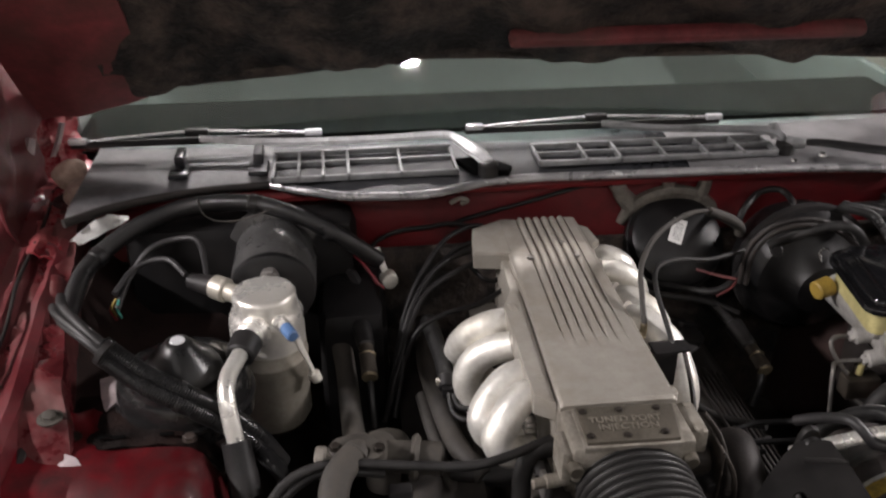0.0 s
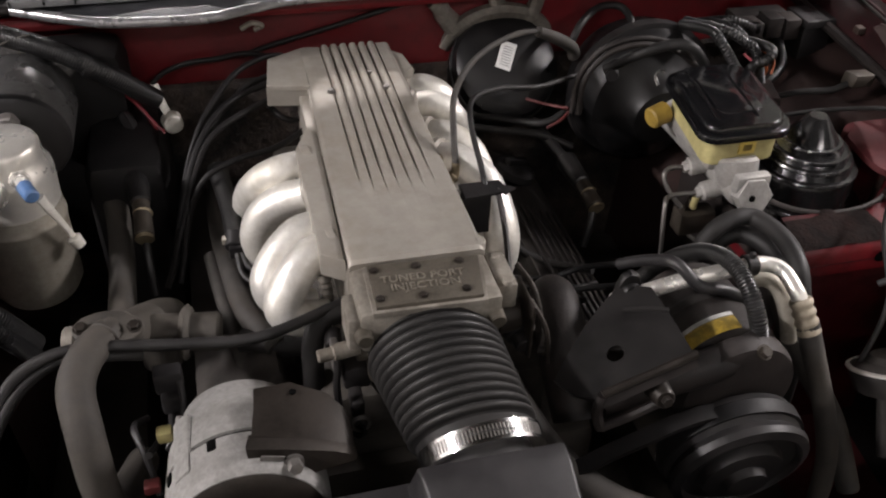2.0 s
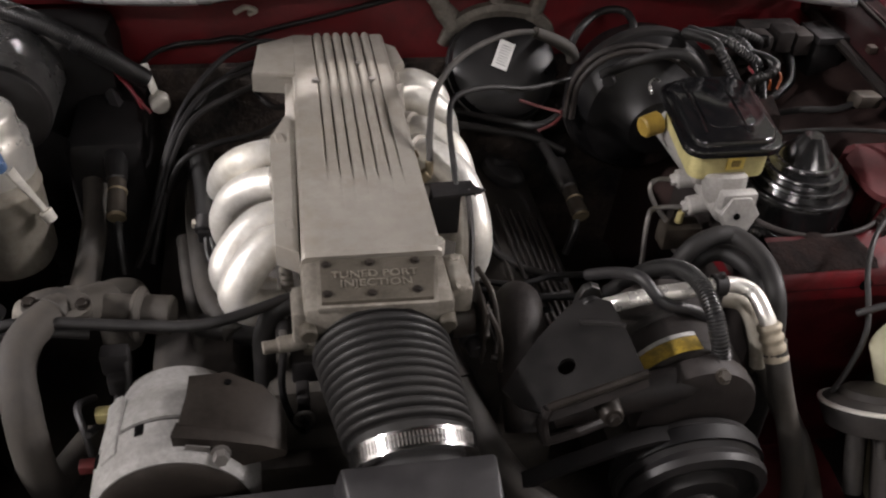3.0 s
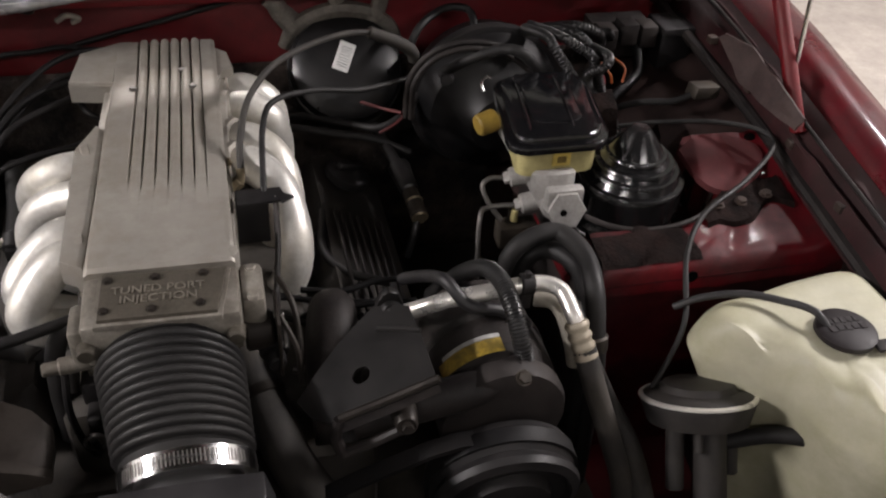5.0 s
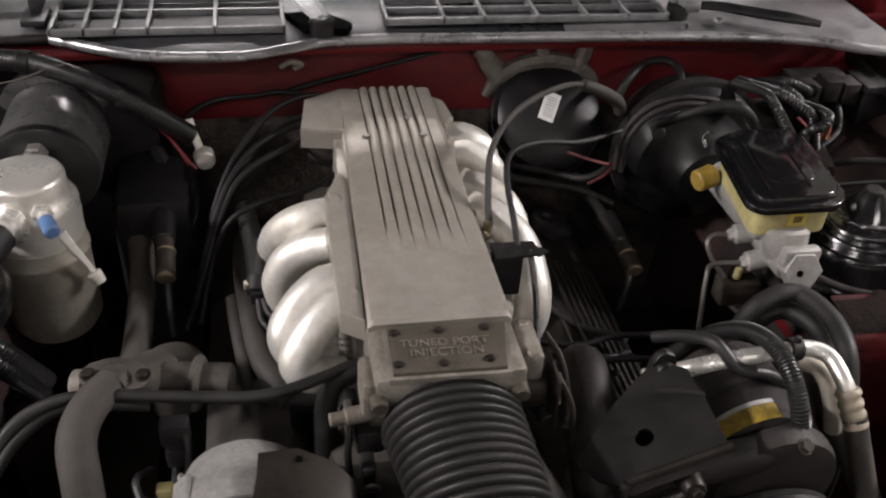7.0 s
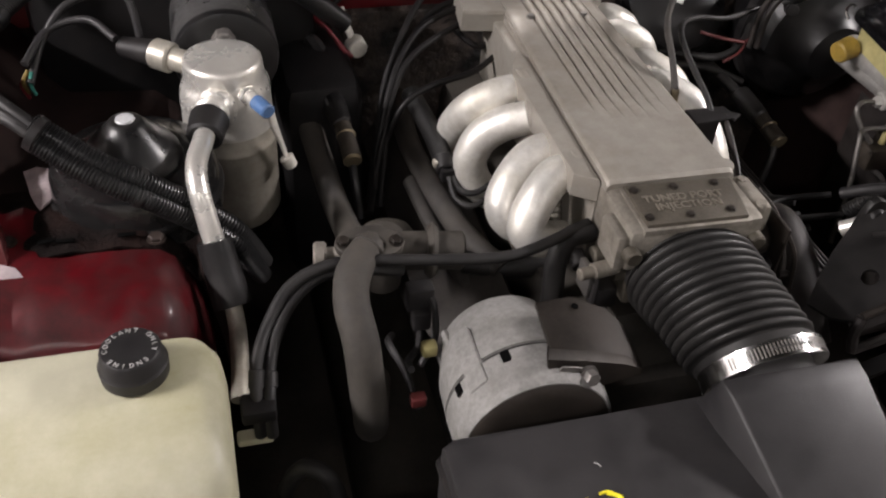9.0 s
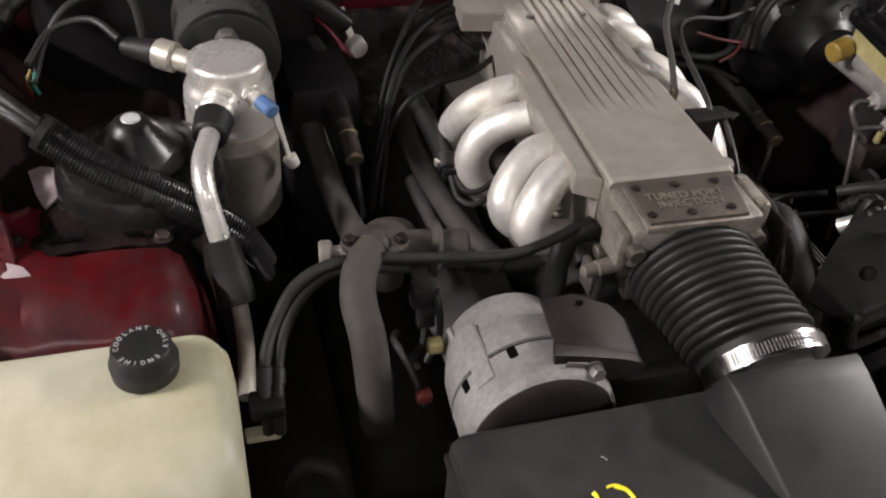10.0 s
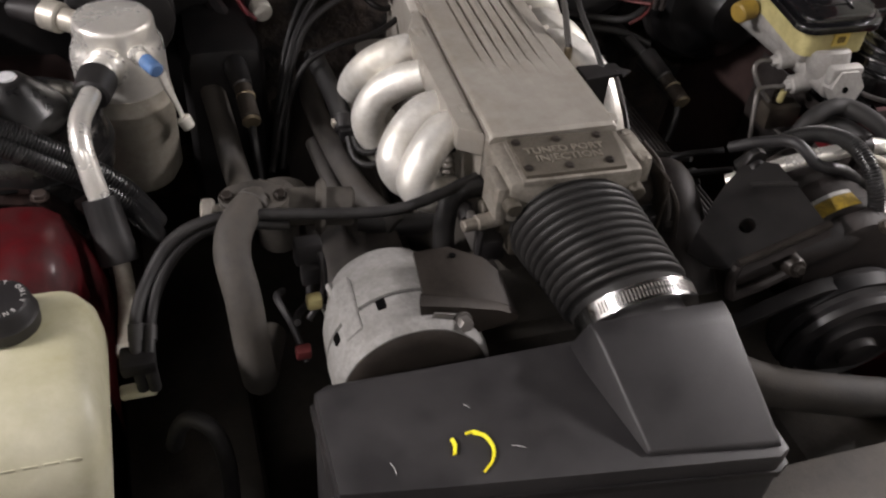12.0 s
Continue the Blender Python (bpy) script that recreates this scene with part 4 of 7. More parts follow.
# ---- intake duct ----
duct = thing("intake_duct", "black ribbed rubber intake bellows with a zinc hose clamp", "air duct")
loops = []
N = 14
A, B = Vector((0.324, 0.790, 0.796)), Vector((0.339, 0.647, 0.787))
for i in range(N * 6 + 1):
    f = i / (N * 6)
    c = A.lerp(B, f)
    ph = i % 6
    rr = (0.0548, 0.0618, 0.0636, 0.0642, 0.0636, 0.0616)[ph] - 0.002 * f
    if f < 0.05 or f > 0.88:
        rr = 0.0590 if f < 0.5 else 0.0575
    wide = 1.14 - 0.14 * f
    loops.append([(c.x + rr * wide * math.cos(a), c.y - (0.06 + 0.34 * f) * rr * math.sin(a), c.z + rr * math.sin(a)) for a in (2 * math.pi * k / 40 for k in range(40))])
part("bellows", rings(loops), BELLOW, duct)
ax = along(B, B + Vector((0.03, -0.925, -0.37)))
clamp = part("hose_clamp", lathe([(0.0575, -0.010), (0.0608, -0.010), (0.0608, 0.008), (0.0575, 0.008)], 48, ax), CHROME, duct, "shiny zinc worm-drive hose clamp")
part("clamp_screw", merge(moved(box(-0.013, 0.013, 0.0605, 0.0655, -0.009, 0.007, 0.002), ax @ pose(0, 0, 0, 0, 0, 180 - 6)), moved(rod((0.010, 0.066, -0.001), (0.030, 0.060, -0.001), 0.0042, 0.0042, 12), ax @ pose(0, 0, 0, 0, 0, 180 - 6))), CHROME, clamp)
for i in range(34):  # the worm slots
    a = radians(35 + i * 3.4)
    part("slot", box(-0.0006, 0.0006, -0.0004, 0.0004, -0.0065, 0.0045, 0), STEEL, clamp, smooth=False).matrix_basis = ax @ pose(0, 0, 0, 0, 0, math.degrees(a) + 90) @ pose(0, -0.0609, 0)

# ---- air filter housing ----
air = thing("air_filter_housing", "matt black plastic air filter housing with a yellow chalk mark", "air filter")
BX = [(0.018, 0.522), (0.10, 0.509), (0.28, 0.484), (0.395, 0.468), (0.408, 0.475), (0.412, 0.60), (0.405, 0.625), (0.27, 0.634), (0.03, 0.636), (0.018, 0.629)]
part("base", prism([(x, y) for x, y in BX], 0.60, 0.752, 0.002), BOX, air)
part("lid", prism([(x, y) for x, y in BX], 0.757, 0.778, 0.004, 2), BOX, air)
part("seam", prism([(MID - 0.13 + (x - MID + 0.13) * 1.02, 0.56 + (y - 0.56) * 1.03) for x, y in BX], 0.750, 0.758, 0.001), BLACK, air)
duct_top = rings([[(0.262, 0.632, 0.774), (0.268, 0.616, 0.823), (0.405, 0.613, 0.826), (0.413, 0.626, 0.774)],
                  [(0.264, 0.595, 0.774), (0.271, 0.595, 0.819), (0.405, 0.592, 0.822), (0.412, 0.588, 0.774)],
                  [(0.279, 0.497, 0.774), (0.281, 0.497, 0.783), (0.398, 0.478, 0.784), (0.404, 0.477, 0.774)]])
bmesh.ops.bevel(duct_top, geom=list(duct_top.edges), offset=0.003, segments=2, affect="EDGES", profile=0.5)
part("outlet_snout", duct_top, BOX, air)
part("outlet_neck", rod(B + Vector((0, 0.004, -0.004)), B + Vector((0.002, -0.045, -0.026)), 0.0500, 0.0450, 40, 0.05), BOX, air)
mark = [(0.1410, 0.5540, 0.7795), (0.1500, 0.5480, 0.7795), (0.1530, 0.5350, 0.7795), (0.1480, 0.5230, 0.7795), (0.1380, 0.5140, 0.7795)]
part("chalk_mark", tube(mark, 0.0018, 6, squash=0.4), YMARK, air, "yellow marker arc")
part("chalk_mark", tube([(0.1340, 0.5540, 0.7795), (0.1410, 0.5550, 0.7795), (0.1460, 0.5530, 0.7795)], 0.0013, 6, squash=0.4), YMARK, air)
part("chalk_tick", tube([(0.1210, 0.5520, 0.7795), (0.1220, 0.5450, 0.7795), (0.1190, 0.5360, 0.7795)], 0.0020, 6, squash=0.4), YMARK, air)
for a, b in (((0.1420, 0.5850, 0.7792), (0.1460, 0.5800, 0.7792)), ((0.0650, 0.5410, 0.7792), (0.0670, 0.5290, 0.7792)), ((0.1690, 0.5340, 0.7792), (0.1800, 0.5290, 0.7792))):
    part("scuff", tube([a, ((a[0] + b[0]) / 2 + 0.001, (a[1] + b[1]) / 2, a[2]), b], 0.0004, 6, squash=0.4), FADED, air, "pale scuff mark")

# ---- alternator ----
alt = thing("alternator", "grey cast alternator with a steel bracket", "alternator")
AX = along((0.120, 0.800, 0.730), (0.120, 0.640, 0.735))
part("rear_case", lathe([(0.035, 0.0), (0.050, 0.004), (0.060, 0.014), (0.066, 0.035), (0.074, 0.060), (0.0768, 0.0955), (0.074, 0.0965)], 40, AX), ALTCAST, alt, "grey cast rear housing")
part("front_case", lathe([(0.073, 0.1005), (0.0775, 0.1015), (0.0775, 0.130), (0.0755, 0.144), (0.0722, 0.1480), (0.066, 0.1475), (0.02, 0.146)], 48, AX), ALTCAST, alt, "grey cast front housing")
part("case_gap", lathe([(0.0740, 0.092), (0.0740, 0.106)], 40, AX), BLACK, alt)
# shaded front of the housing; the shade is in the brown colour
part("front_face", lathe([(0.0718, 0.1470), (0.0690, 0.1500), (0.058, 0.1535), (0.035, 0.1555), (0.010, 0.156)], 48, AX), BROWNSTEEL, alt, "front face with its shade in dark brown")
for a in (20, 62, 104, 150, 200):
    part("case_slot", moved(box(-0.0045, 0.0045, -0.002, 0.002, 0.101, 0.114, 0.002), AX @ pose(0, 0, 0, 0, 0, a) @ pose(0, 0.0775, 0)), VOID, alt)
for a in (45, 135, 225, 315):
    part("case_lug", moved(box(-0.011, 0.011, -0.004, 0.003, 0.05, 0.124, 0.003), AX @ pose(0, 0, 0, 0, 0, a) @ pose(0, 0.0765, 0)), ALTCAST, alt)
brk = panel([[(0.137, 0.743, 0.821), (0.172, 0.744, 0.821), (0.205, 0.730, 0.813), (0.222, 0.716, 0.800)], [(0.135, 0.72, 0.820), (0.172, 0.718, 0.819), (0.207, 0.708, 0.809), (0.224, 0.698, 0.794)], [(0.130, 0.682, 0.824), (0.166, 0.680, 0.815), (0.204, 0.678, 0.803), (0.223, 0.677, 0.791)]], 0.005)
b1 = part("bracket", brk, BROWNSTEEL, alt, "brown weathered steel bracket")
part("bracket_lip", panel([[(0.128, 0.681, 0.824), (0.166, 0.679, 0.815), (0.204, 0.677, 0.803), (0.224, 0.676, 0.790)], [(0.124, 0.670, 0.822), (0.162, 0.669, 0.813), (0.202, 0.668, 0.801), (0.224, 0.669, 0.788)], [(0.126, 0.667, 0.801), (0.160, 0.666, 0.786), (0.176, 0.666, 0.776), (0.222, 0.667, 0.784)]], 0.004, (0, 1, -0.1)), BROWNSTEEL, b1)
part("bracket_hole", lathe([(0.0035, 0), (0.0035, 0.0012)], 14, along((0.173, 0.731, 0.8203), (0.173, 0.731, 0.83))), VOID, b1)
part("bracket_slot", moved(box(-0.011, 0.011, -0.001, 0.001, -0.004, 0.004, 0.001), pose(0.146, 0.6655, 0.809, 8, 16, 0)), STEEL, b1)
part("bracket_bolt", hexbolt((0.165, 0.666, 0.798), (0.1, -1, 0.3), 0.0075, 0.012), STEEL, b1)
for k, a in enumerate((66, 92, 118, 144)):
    part("case_rib", moved(box(-0.0035, 0.0035, -0.003, 0.0035, 0.02, 0.092, 0.002), AX @ pose(0, 0, 0, 0, 0, a) @ pose(0, 0.068, 0, 7, 0, 0)), ALTCAST, alt)

# road wheels under the car
for sx in (-0.77, 0.77):
    for wy in (1.035, 3.6):
        w = part("wheel", lathe([(0.20, -0.10), (0.29, -0.11), (0.325, -0.09), (0.33, 0), (0.325, 0.09), (0.29, 0.11), (0.20, 0.10)], 32, Matrix.Translation((MID + sx, wy, 0.33)) @ pose(0, 0, 0, 0, 90, 0)), RUBBER, car)
        part("rim", lathe([(0.03, -0.09), (0.198, -0.08), (0.20, 0.0), (0.198, 0.08), (0.03, 0.09)], 32, Matrix.Translation((MID + sx, wy, 0.33)) @ pose(0, 0, 0, 0, 90, 0)), STEEL, w)

# crumpled, chipped ledge beside the hinge
rows = []
for i in range(46):
    y = 0.875 + 0.0135 * i
    inner = float(np.interp(y, (0.875, 0.95, 1.0, 1.16, 1.3, 1.48), (-0.335, -0.352, -0.372, -0.398, -0.418, -0.440)))
    base = float(np.interp(y, (0.875, 1.0, 1.2, 1.45), (0.812, 0.836, 0.868, 0.905)))
    row = []
    for k in range(13):
        f = k / 12
        x = inner + (-0.462 - inner) * f
        h = 0.020 * abs(noise.noise(Vector((x * 22, y * 15, 3)))) + 0.010 * noise.noise(Vector((x * 50, y * 42, 9)))
        row.append((x, y, base + h + 0.012 * f - 0.05 * (k == 0) - 0.03 * max(0.0, 1 - i / 5)))
    rows.append(row)
part("dented_ledge", panel(rows, 0.003), LEDGE, car, "dented chipped red ledge beside the gutter")
for (x, y, z, sx, sy, sz, r) in ((-0.455, 1.470, 0.945, 0.026, 0.024, 0.028, 20), (-0.432, 1.420, 0.932, 0.024, 0.030, 0.022, -15), (-0.424, 1.375, 0.925, 0.018, 0.026, 0.014, 30)):
    blob = bmesh.new()
    bmesh.ops.create_icosphere(blob, subdivisions=4, radius=1)
    for v in blob.verts:
        k = 1 + 0.35 * noise.noise(v.co * 1.2 + Vector((x * 40, y * 40, 0))) + 0.06 * noise.noise(v.co * 4)
        v.co = Vector((v.co.x * sx * k, v.co.y * sy * k, v.co.z * sz * k))
    part("torn_seal", moved(blob, pose(x, y, z, 0, 0, r)), PRIMER, car, "torn pale pink seal lump")
rows = []
for k in range(22):
    y = 1.27 + 0.0145 * k
    rows.append([(x + 0.008 * noise.noise(Vector((y * 30, x * 30, 6))), y, 0.893 + 0.10 * (y - 1.27) + 0.022 * abs(noise.noise(Vector((x * 26, y * 20, 7)))) + 0.010 * noise.noise(Vector((x * 60, y * 55, 2))) - 0.4 * max(0.0, x + 0.462)) for x in np.linspace(-0.585, -0.440, 18).tolist()])
part("torn_panel", panel(rows, 0.003), CHIPPED, car, "crumpled chipped red panel at the hinge")
rows = []
for k in range(14):
    y = 0.926 + 0.0095 * k
    rows.append([(x, y, 0.802 - 0.10 * (y - 0.926) - 0.06 * max(0.0, (x + 0.235) / 0.06) ** 2 - (0.006 if k == 0 else 0.0) + 0.006 * noise.noise(Vector((x * 38, y * 38, 2))) + 0.002 * noise.noise(Vector((x * 120, y * 120, 5)))) for x in np.linspace(-0.385, -0.175, 26).tolist()])
part("grimy_shelf", panel(rows, 0.003), SOOT, car, "grimy rusty shelf behind the painted wing")
part("shelf_bolt", hexbolt((-0.212, 0.932, 0.797), (0, 0, 1), 0.008, 0.006), STRAP, car, "rusty shelf bolt")
for x, y, r in ((-0.318, 0.938, 10), (-0.300, 0.936, -5), (-0.240, 0.935, 0), (-0.192, 0.940, 12)):
    part("shelf_slot", moved(box(-0.009, 0.009, -0.003, 0.003, 0, 0.0015, 0.0005), pose(x, y, 0.8045, 0, 0, r)), VOID, car)
# pale flakes stand for white glints on the red wing
for pts in ([[(-0.392, 0.950, 0.803), (-0.372, 0.955, 0.815), (-0.354, 0.946, 0.806)], [(-0.390, 0.930, 0.801), (-0.368, 0.932, 0.811), (-0.355, 0.928, 0.803)]],
            [[(-0.390, 0.915, 0.800), (-0.365, 0.912, 0.807), (-0.345, 0.905, 0.803)], [(-0.388, 0.893, 0.797), (-0.360, 0.890, 0.803), (-0.337, 0.893, 0.800)]]):
    part("paint_chip", panel(pts, 0.002), BAREGLINT, car, "pale flake standing for a glint on the wing")
part("ring_bolt", merge(hexbolt((-0.380, 0.945, 0.838), (0.1, -0.1, 1), 0.009, 0.006), lathe([(0.010, 0), (0.016, 0.001), (0.016, 0.003), (0.010, 0.004)], 24, Matrix.Translation((-0.380, 0.945, 0.834)))), CASTD, car)
for side in (-1, 1):
    # added panels carry the windscreen's pale band out to the sides
    part("door_trim", box(*sorted((MID + side * 0.84, MID + side * 0.87)), 1.72, 3.6, 0.45, 0.97, 0.01), PALE, car, "pale side panel added to fill the light band")

# ---- air conditioning accumulator ----
acc = thing("accumulator", "tarnished aluminium air conditioning accumulator canister", "canister")
AC = Vector((-0.122, 1.145, 0))
part("can", lathe([(0.030, 0.655), (0.048, 0.660), (0.056, 0.675), (0.056, 0.775), (0.0575, 0.777), (0.0575, 0.781), (0.056, 0.783), (0.055, 0.80)], 40, Matrix.Translation(AC)), DULLALU, acc, "stained lower can")
head = []
for z, r, sq in ((0.79, 0.0545, 0.0), (0.806, 0.0545, 0.1), (0.824, 0.0535, 0.6), (0.842, 0.0525, 1.0), (0.850, 0.0515, 1.0), (0.856, 0.0490, 0.7), (0.862, 0.0470, 0.25), (0.868, 0.0470, 0.0), (0.880, 0.0465, 0.0), (0.8845, 0.0448, 0.0), (0.887, 0.0410, 0.0), (0.8872, 0.030, 0.0)):
    lp = []
    for k in range(40):
        a = 2 * math.pi * k / 40
        rr = r * (1 + 0.08 * sq * (0.5 - 0.5 * math.cos(4 * (a + 0.30))) ** 1.5)
        lp.append((AC.x + rr * math.cos(a), AC.y + rr * math.sin(a), z))
    head.append(lp)
part("head", rings(head), ALU, acc, "bright forged head")
f1 = part("front_fitting", merge(rod((-0.132, 1.102, 0.846), (-0.139, 1.086, 0.848), 0.0235, 0.0235, 24), rod((-0.138, 1.088, 0.848), (-0.143, 1.074, 0.849), 0.019, 0.019, 24), rod((-0.141, 1.079, 0.849), (-0.144, 1.071, 0.850), 0.0215, 0.0215, 24)), ALU, acc)
part("fitting_nut", rod((-0.143, 1.073, 0.850), (-0.153, 1.038, 0.845), 0.0225, 0.0205, 14), RUBBER, f1)
p1 = part("service_port", merge(rod((-0.100, 1.105, 0.858), (-0.090, 1.078, 0.861), 0.0085, 0.0075, 12), rod((-0.099, 1.102, 0.858), (-0.096, 1.094, 0.859), 0.0125, 0.0125, 6)), ALU, acc)
part("blue_cap", rod((-0.091, 1.080, 0.861), (-0.079, 1.054, 0.861), 0.0092, 0.0088, 14, 0.25), BLUE, p1, "faded blue plastic valve cap")
part("side_fitting", merge(rod((-0.160, 1.165, 0.868), (-0.180, 1.180, 0.869), 0.014, 0.014, 16), rod((-0.178, 1.178, 0.869), (-0.200, 1.194, 0.870), 0.0185, 0.0185, 22)), DULLALU, acc)
part("switch", rod((-0.198, 1.192, 0.870), (-0.238, 1.219, 0.868), 0.0165, 0.012, 12), BLACK, acc, "black pressure switch plug")
part("top_fitting", merge(rod((-0.118, 1.175, 0.874), (-0.112, 1.25, 0.892), 0.011, 0.011, 16), rod((-0.117, 1.192, 0.878), (-0.116, 1.204, 0.881), 0.0145, 0.0145, 6)), STEEL, acc)
part("tether", tube([(-0.076, 1.072, 0.848), (-0.072, 1.082, 0.825), (-0.064, 1.097, 0.79), (-0.058, 1.108, 0.760)], [0.0065, 0.006, 0.004, 0.004], 8, squash=0.5), WHITE, acc, "white plastic tether")
part("tether_cap", rod((-0.059, 1.107, 0.762), (-0.052, 1.104, 0.748), 0.0095, 0.008, 12), WHITE, acc)
part("outlet_pipe", tube([(-0.149, 1.050, 0.848), (-0.155, 1.020, 0.851), (-0.163, 0.985, 0.850), (-0.164, 0.958, 0.838), (-0.160, 0.942, 0.815), (-0.154, 0.927, 0.784)], 0.0115, 16), ALU, acc, "bent bright aluminium pipe")
part("pipe_sleeve", tube([(-0.155, 0.929, 0.789), (-0.150, 0.912, 0.762), (-0.144, 0.889, 0.730)], [0.0185, 0.0195, 0.021], 16), BLACK, acc)
part("lower_pipe", tube([(-0.144, 0.892, 0.735), (-0.142, 0.865, 0.715), (-0.144, 0.83, 0.70), (-0.148, 0.79, 0.69)], 0.0095, 12), DULLALU, acc)

# ---- blower motor and evaporator case on the firewall ----
hv = thing("blower_case", "black heater blower motor and case on the firewall", "blower")
BM = along((-0.115, 1.27, 0.845), (-0.115, 1.40, 0.845))
part("motor", lathe([(0.064, -0.058), (0.066, -0.052), (0.066, 0.06), (0.080, 0.064), (0.080, 0.08)], 36, BM), CANBLACK, hv, "worn steel motor can")
part("end_cap", lathe([(0.004, -0.072), (0.022, -0.071), (0.024, -0.068), (0.056, -0.066), (0.063, -0.062), (0.0655, -0.055), (0.0655, -0.048)], 36, BM), OILY, hv, "black motor end cap")
part("case", merge(box(-0.36, 0.02, 1.33, 1.43, 0.55, 0.90, 0.03), box(-0.05, 0.06, 1.20, 1.40, 0.45, 0.80, 0.03)), DARKCASE, hv)


# ---- strut towers ----
def strut(x, y, z, profile, beads, name_label):
    s = thing("strut_cover", name_label, "strut cover", "strut covers")
    m = Matrix.Translation((x, y, z))
    part("cone", lathe(profile, 40, m), GLOSS if x > 0.5 else SEMI, s)
    # the left tip's highlight is put in as a white disc
    part("tip", lathe([(0.0105, 0.001), (0.0095, 0.003), (0.002, 0.0035)], 20, m), BRIGHT if x < 0.5 else GLOSS, s)
    for br, bz in beads:
        part("bead", lathe([(br - 0.003, bz - 0.003), (br + 0.0015, bz - 0.0025), (br + 0.003, bz), (br + 0.0015, bz + 0.0025), (br - 0.003, bz + 0.003)], 40, m), GLOSS, s)
    if x > 0.5:
        for a in (200, 245, 285, 330):
            part("stud_nut", hexbolt((x + 0.098 * math.cos(radians(a)), y + 0.098 * math.sin(radians(a)), 0.733), (0, 0, 1), 0.008, 0.010), STRAP, s)
        return s
    part("drum", lathe([(0.092, -0.110), (0.091, -0.085), (0.0885, -0.056), (0.085, -0.049), (0.076, -0.0455), (0.052, -0.047)], 48, m), GLOSS, s, "smooth black lower drum")
    part("drum_bead", lathe([(0.090, -0.089), (0.0945, -0.088), (0.0955, -0.085), (0.0945, -0.082), (0.090, -0.081)], 48, m), SEMI, s)
    return s


strut(0.927, 1.034, 0.866, [(0.092, -0.140), (0.0915, -0.128), (0.089, -0.124), (0.080, -0.121), (0.0745, -0.115), (0.0720, -0.105), (0.0705, -0.078), (0.0690, -0.071), (0.0620, -0.064), (0.0590, -0.056), (0.0530, -0.050), (0.0510, -0.045), (0.0420, -0.038), (0.0385, -0.033), (0.0155, 0.0), (0.012, 0.0035), (0.003, 0.004)],
      ((0.0895, -0.125), (0.0695, -0.069), (0.0595, -0.055), (0.0510, -0.044), (0.0395, -0.033)), "stepped glossy black strut tower cover")
strut(-0.231, 1.038, 0.877, [(0.0560, -0.060), (0.0545, -0.047), (0.0525, -0.040), (0.0480, -0.033), (0.0205, -0.004), (0.0170, 0.0), (0.013, 0.001), (0.003, 0.001)], (), "smooth black strut tower cover beside a ribbed loom")

# ---- coolant tank ----
tank = thing("coolant_tank", "aged cream plastic coolant bottle with a black cap", "coolant bottle")
loops = []
for z, dx, front, back in ((0.45, 0.0, 0.565, 0.785), (0.60, 0.0, 0.580, 0.787), (0.74, 0.0, 0.602, 0.788), (0.775, 0.003, 0.618, 0.787), (0.792, 0.010, 0.636, 0.783), (0.801, 0.024, 0.660, 0.773), (0.803, 0.05, 0.69, 0.755)):
    loops.append([(x, y, z + (y - front) * 0.05) for x, y in rounded(-0.40 + dx, -0.157 - dx - 0.14 * max(0.0, 0.74 - z), front, back, 0.028, 6)])
part("bottle", rings(loops), CREAM, tank, "cream plastic bottle, stained")
cp = part("cap", lathe([(0.0270, 0), (0.0290, 0.002), (0.0298, 0.015), (0.0275, 0.018), (0.0260, 0.030), (0.024, 0.032), (0.004, 0.032)], 36, Matrix.Translation((-0.232, 0.742, 0.805))), BLACK, tank, "round black cap with white lettering")
for i, ch in enumerate("ENGINE COOLANT ONLY "):
    if ch != " ":
        a = radians(310 - i * 18)
        part("letter", text_mesh(ch, 0.0062, 0.0003, pose(-0.232 + 0.0205 * math.cos(a), 0.742 + 0.0205 * math.sin(a), 0.8373, 0, 0, math.degrees(a) - 90)), FADED, cp, smooth=False)
part("moulded_text", merge(*[box(-0.325 + i * 0.017, -0.325 + i * 0.017 + 0.012, 0.6135, 0.6142, 0.764, 0.768, 0.0002) for i in range(9)]), CREAM, tank)
part("hose_clip", box(-0.148, -0.115, 0.72, 0.748, 0.733, 0.750, 0.004), DARKCASE, tank)
part("mount_tab", box(-0.155, -0.12, 0.73, 0.745, 0.69, 0.70, 0.003), CREAM, tank)

# ---- brake booster, master cylinder ----
bb = thing("brake_booster", "black vacuum brake booster on the firewall", "brake booster")
part("clamp_ring", lathe([(0.114, -0.002), (0.1215, 0.0), (0.1215, 0.016), (0.114, 0.018)], 48, along((0.800, 1.30, 0.775), (0.800, 1.5, 0.78))), BLACK, bb)
part("check_valve", merge(rod((0.735, 1.285, 0.83), (0.72, 1.25, 0.838), 0.012, 0.010, 12)), BOX, bb)
part("shell", lathe([(0.03, -0.085), (0.045, -0.08), (0.060, -0.055), (0.098, -0.040), (0.112, -0.015), (0.114, 0.0), (0.119, 0.003), (0.119, 0.014), (0.114, 0.017), (0.105, 0.06), (0.08, 0.10)], 48, along((0.800, 1.30, 0.775), (0.800, 1.5, 0.78))), OILY, bb)
mc = thing("master_cylinder", "brake master cylinder with a yellowed reservoir and black lid", "brake cylinder")
part("cylinder", merge(rod((0.815, 1.23, 0.783), (0.808, 0.985, 0.792), 0.025, 0.024, 24), box(0.775, 0.842, 1.035, 1.17, 0.795, 0.822, 0.008), rod((0.806, 1.022, 0.826), (0.806, 1.005, 0.790), 0.030, 0.026, 20)), CASTP, mc, "pale grey cast cylinder")
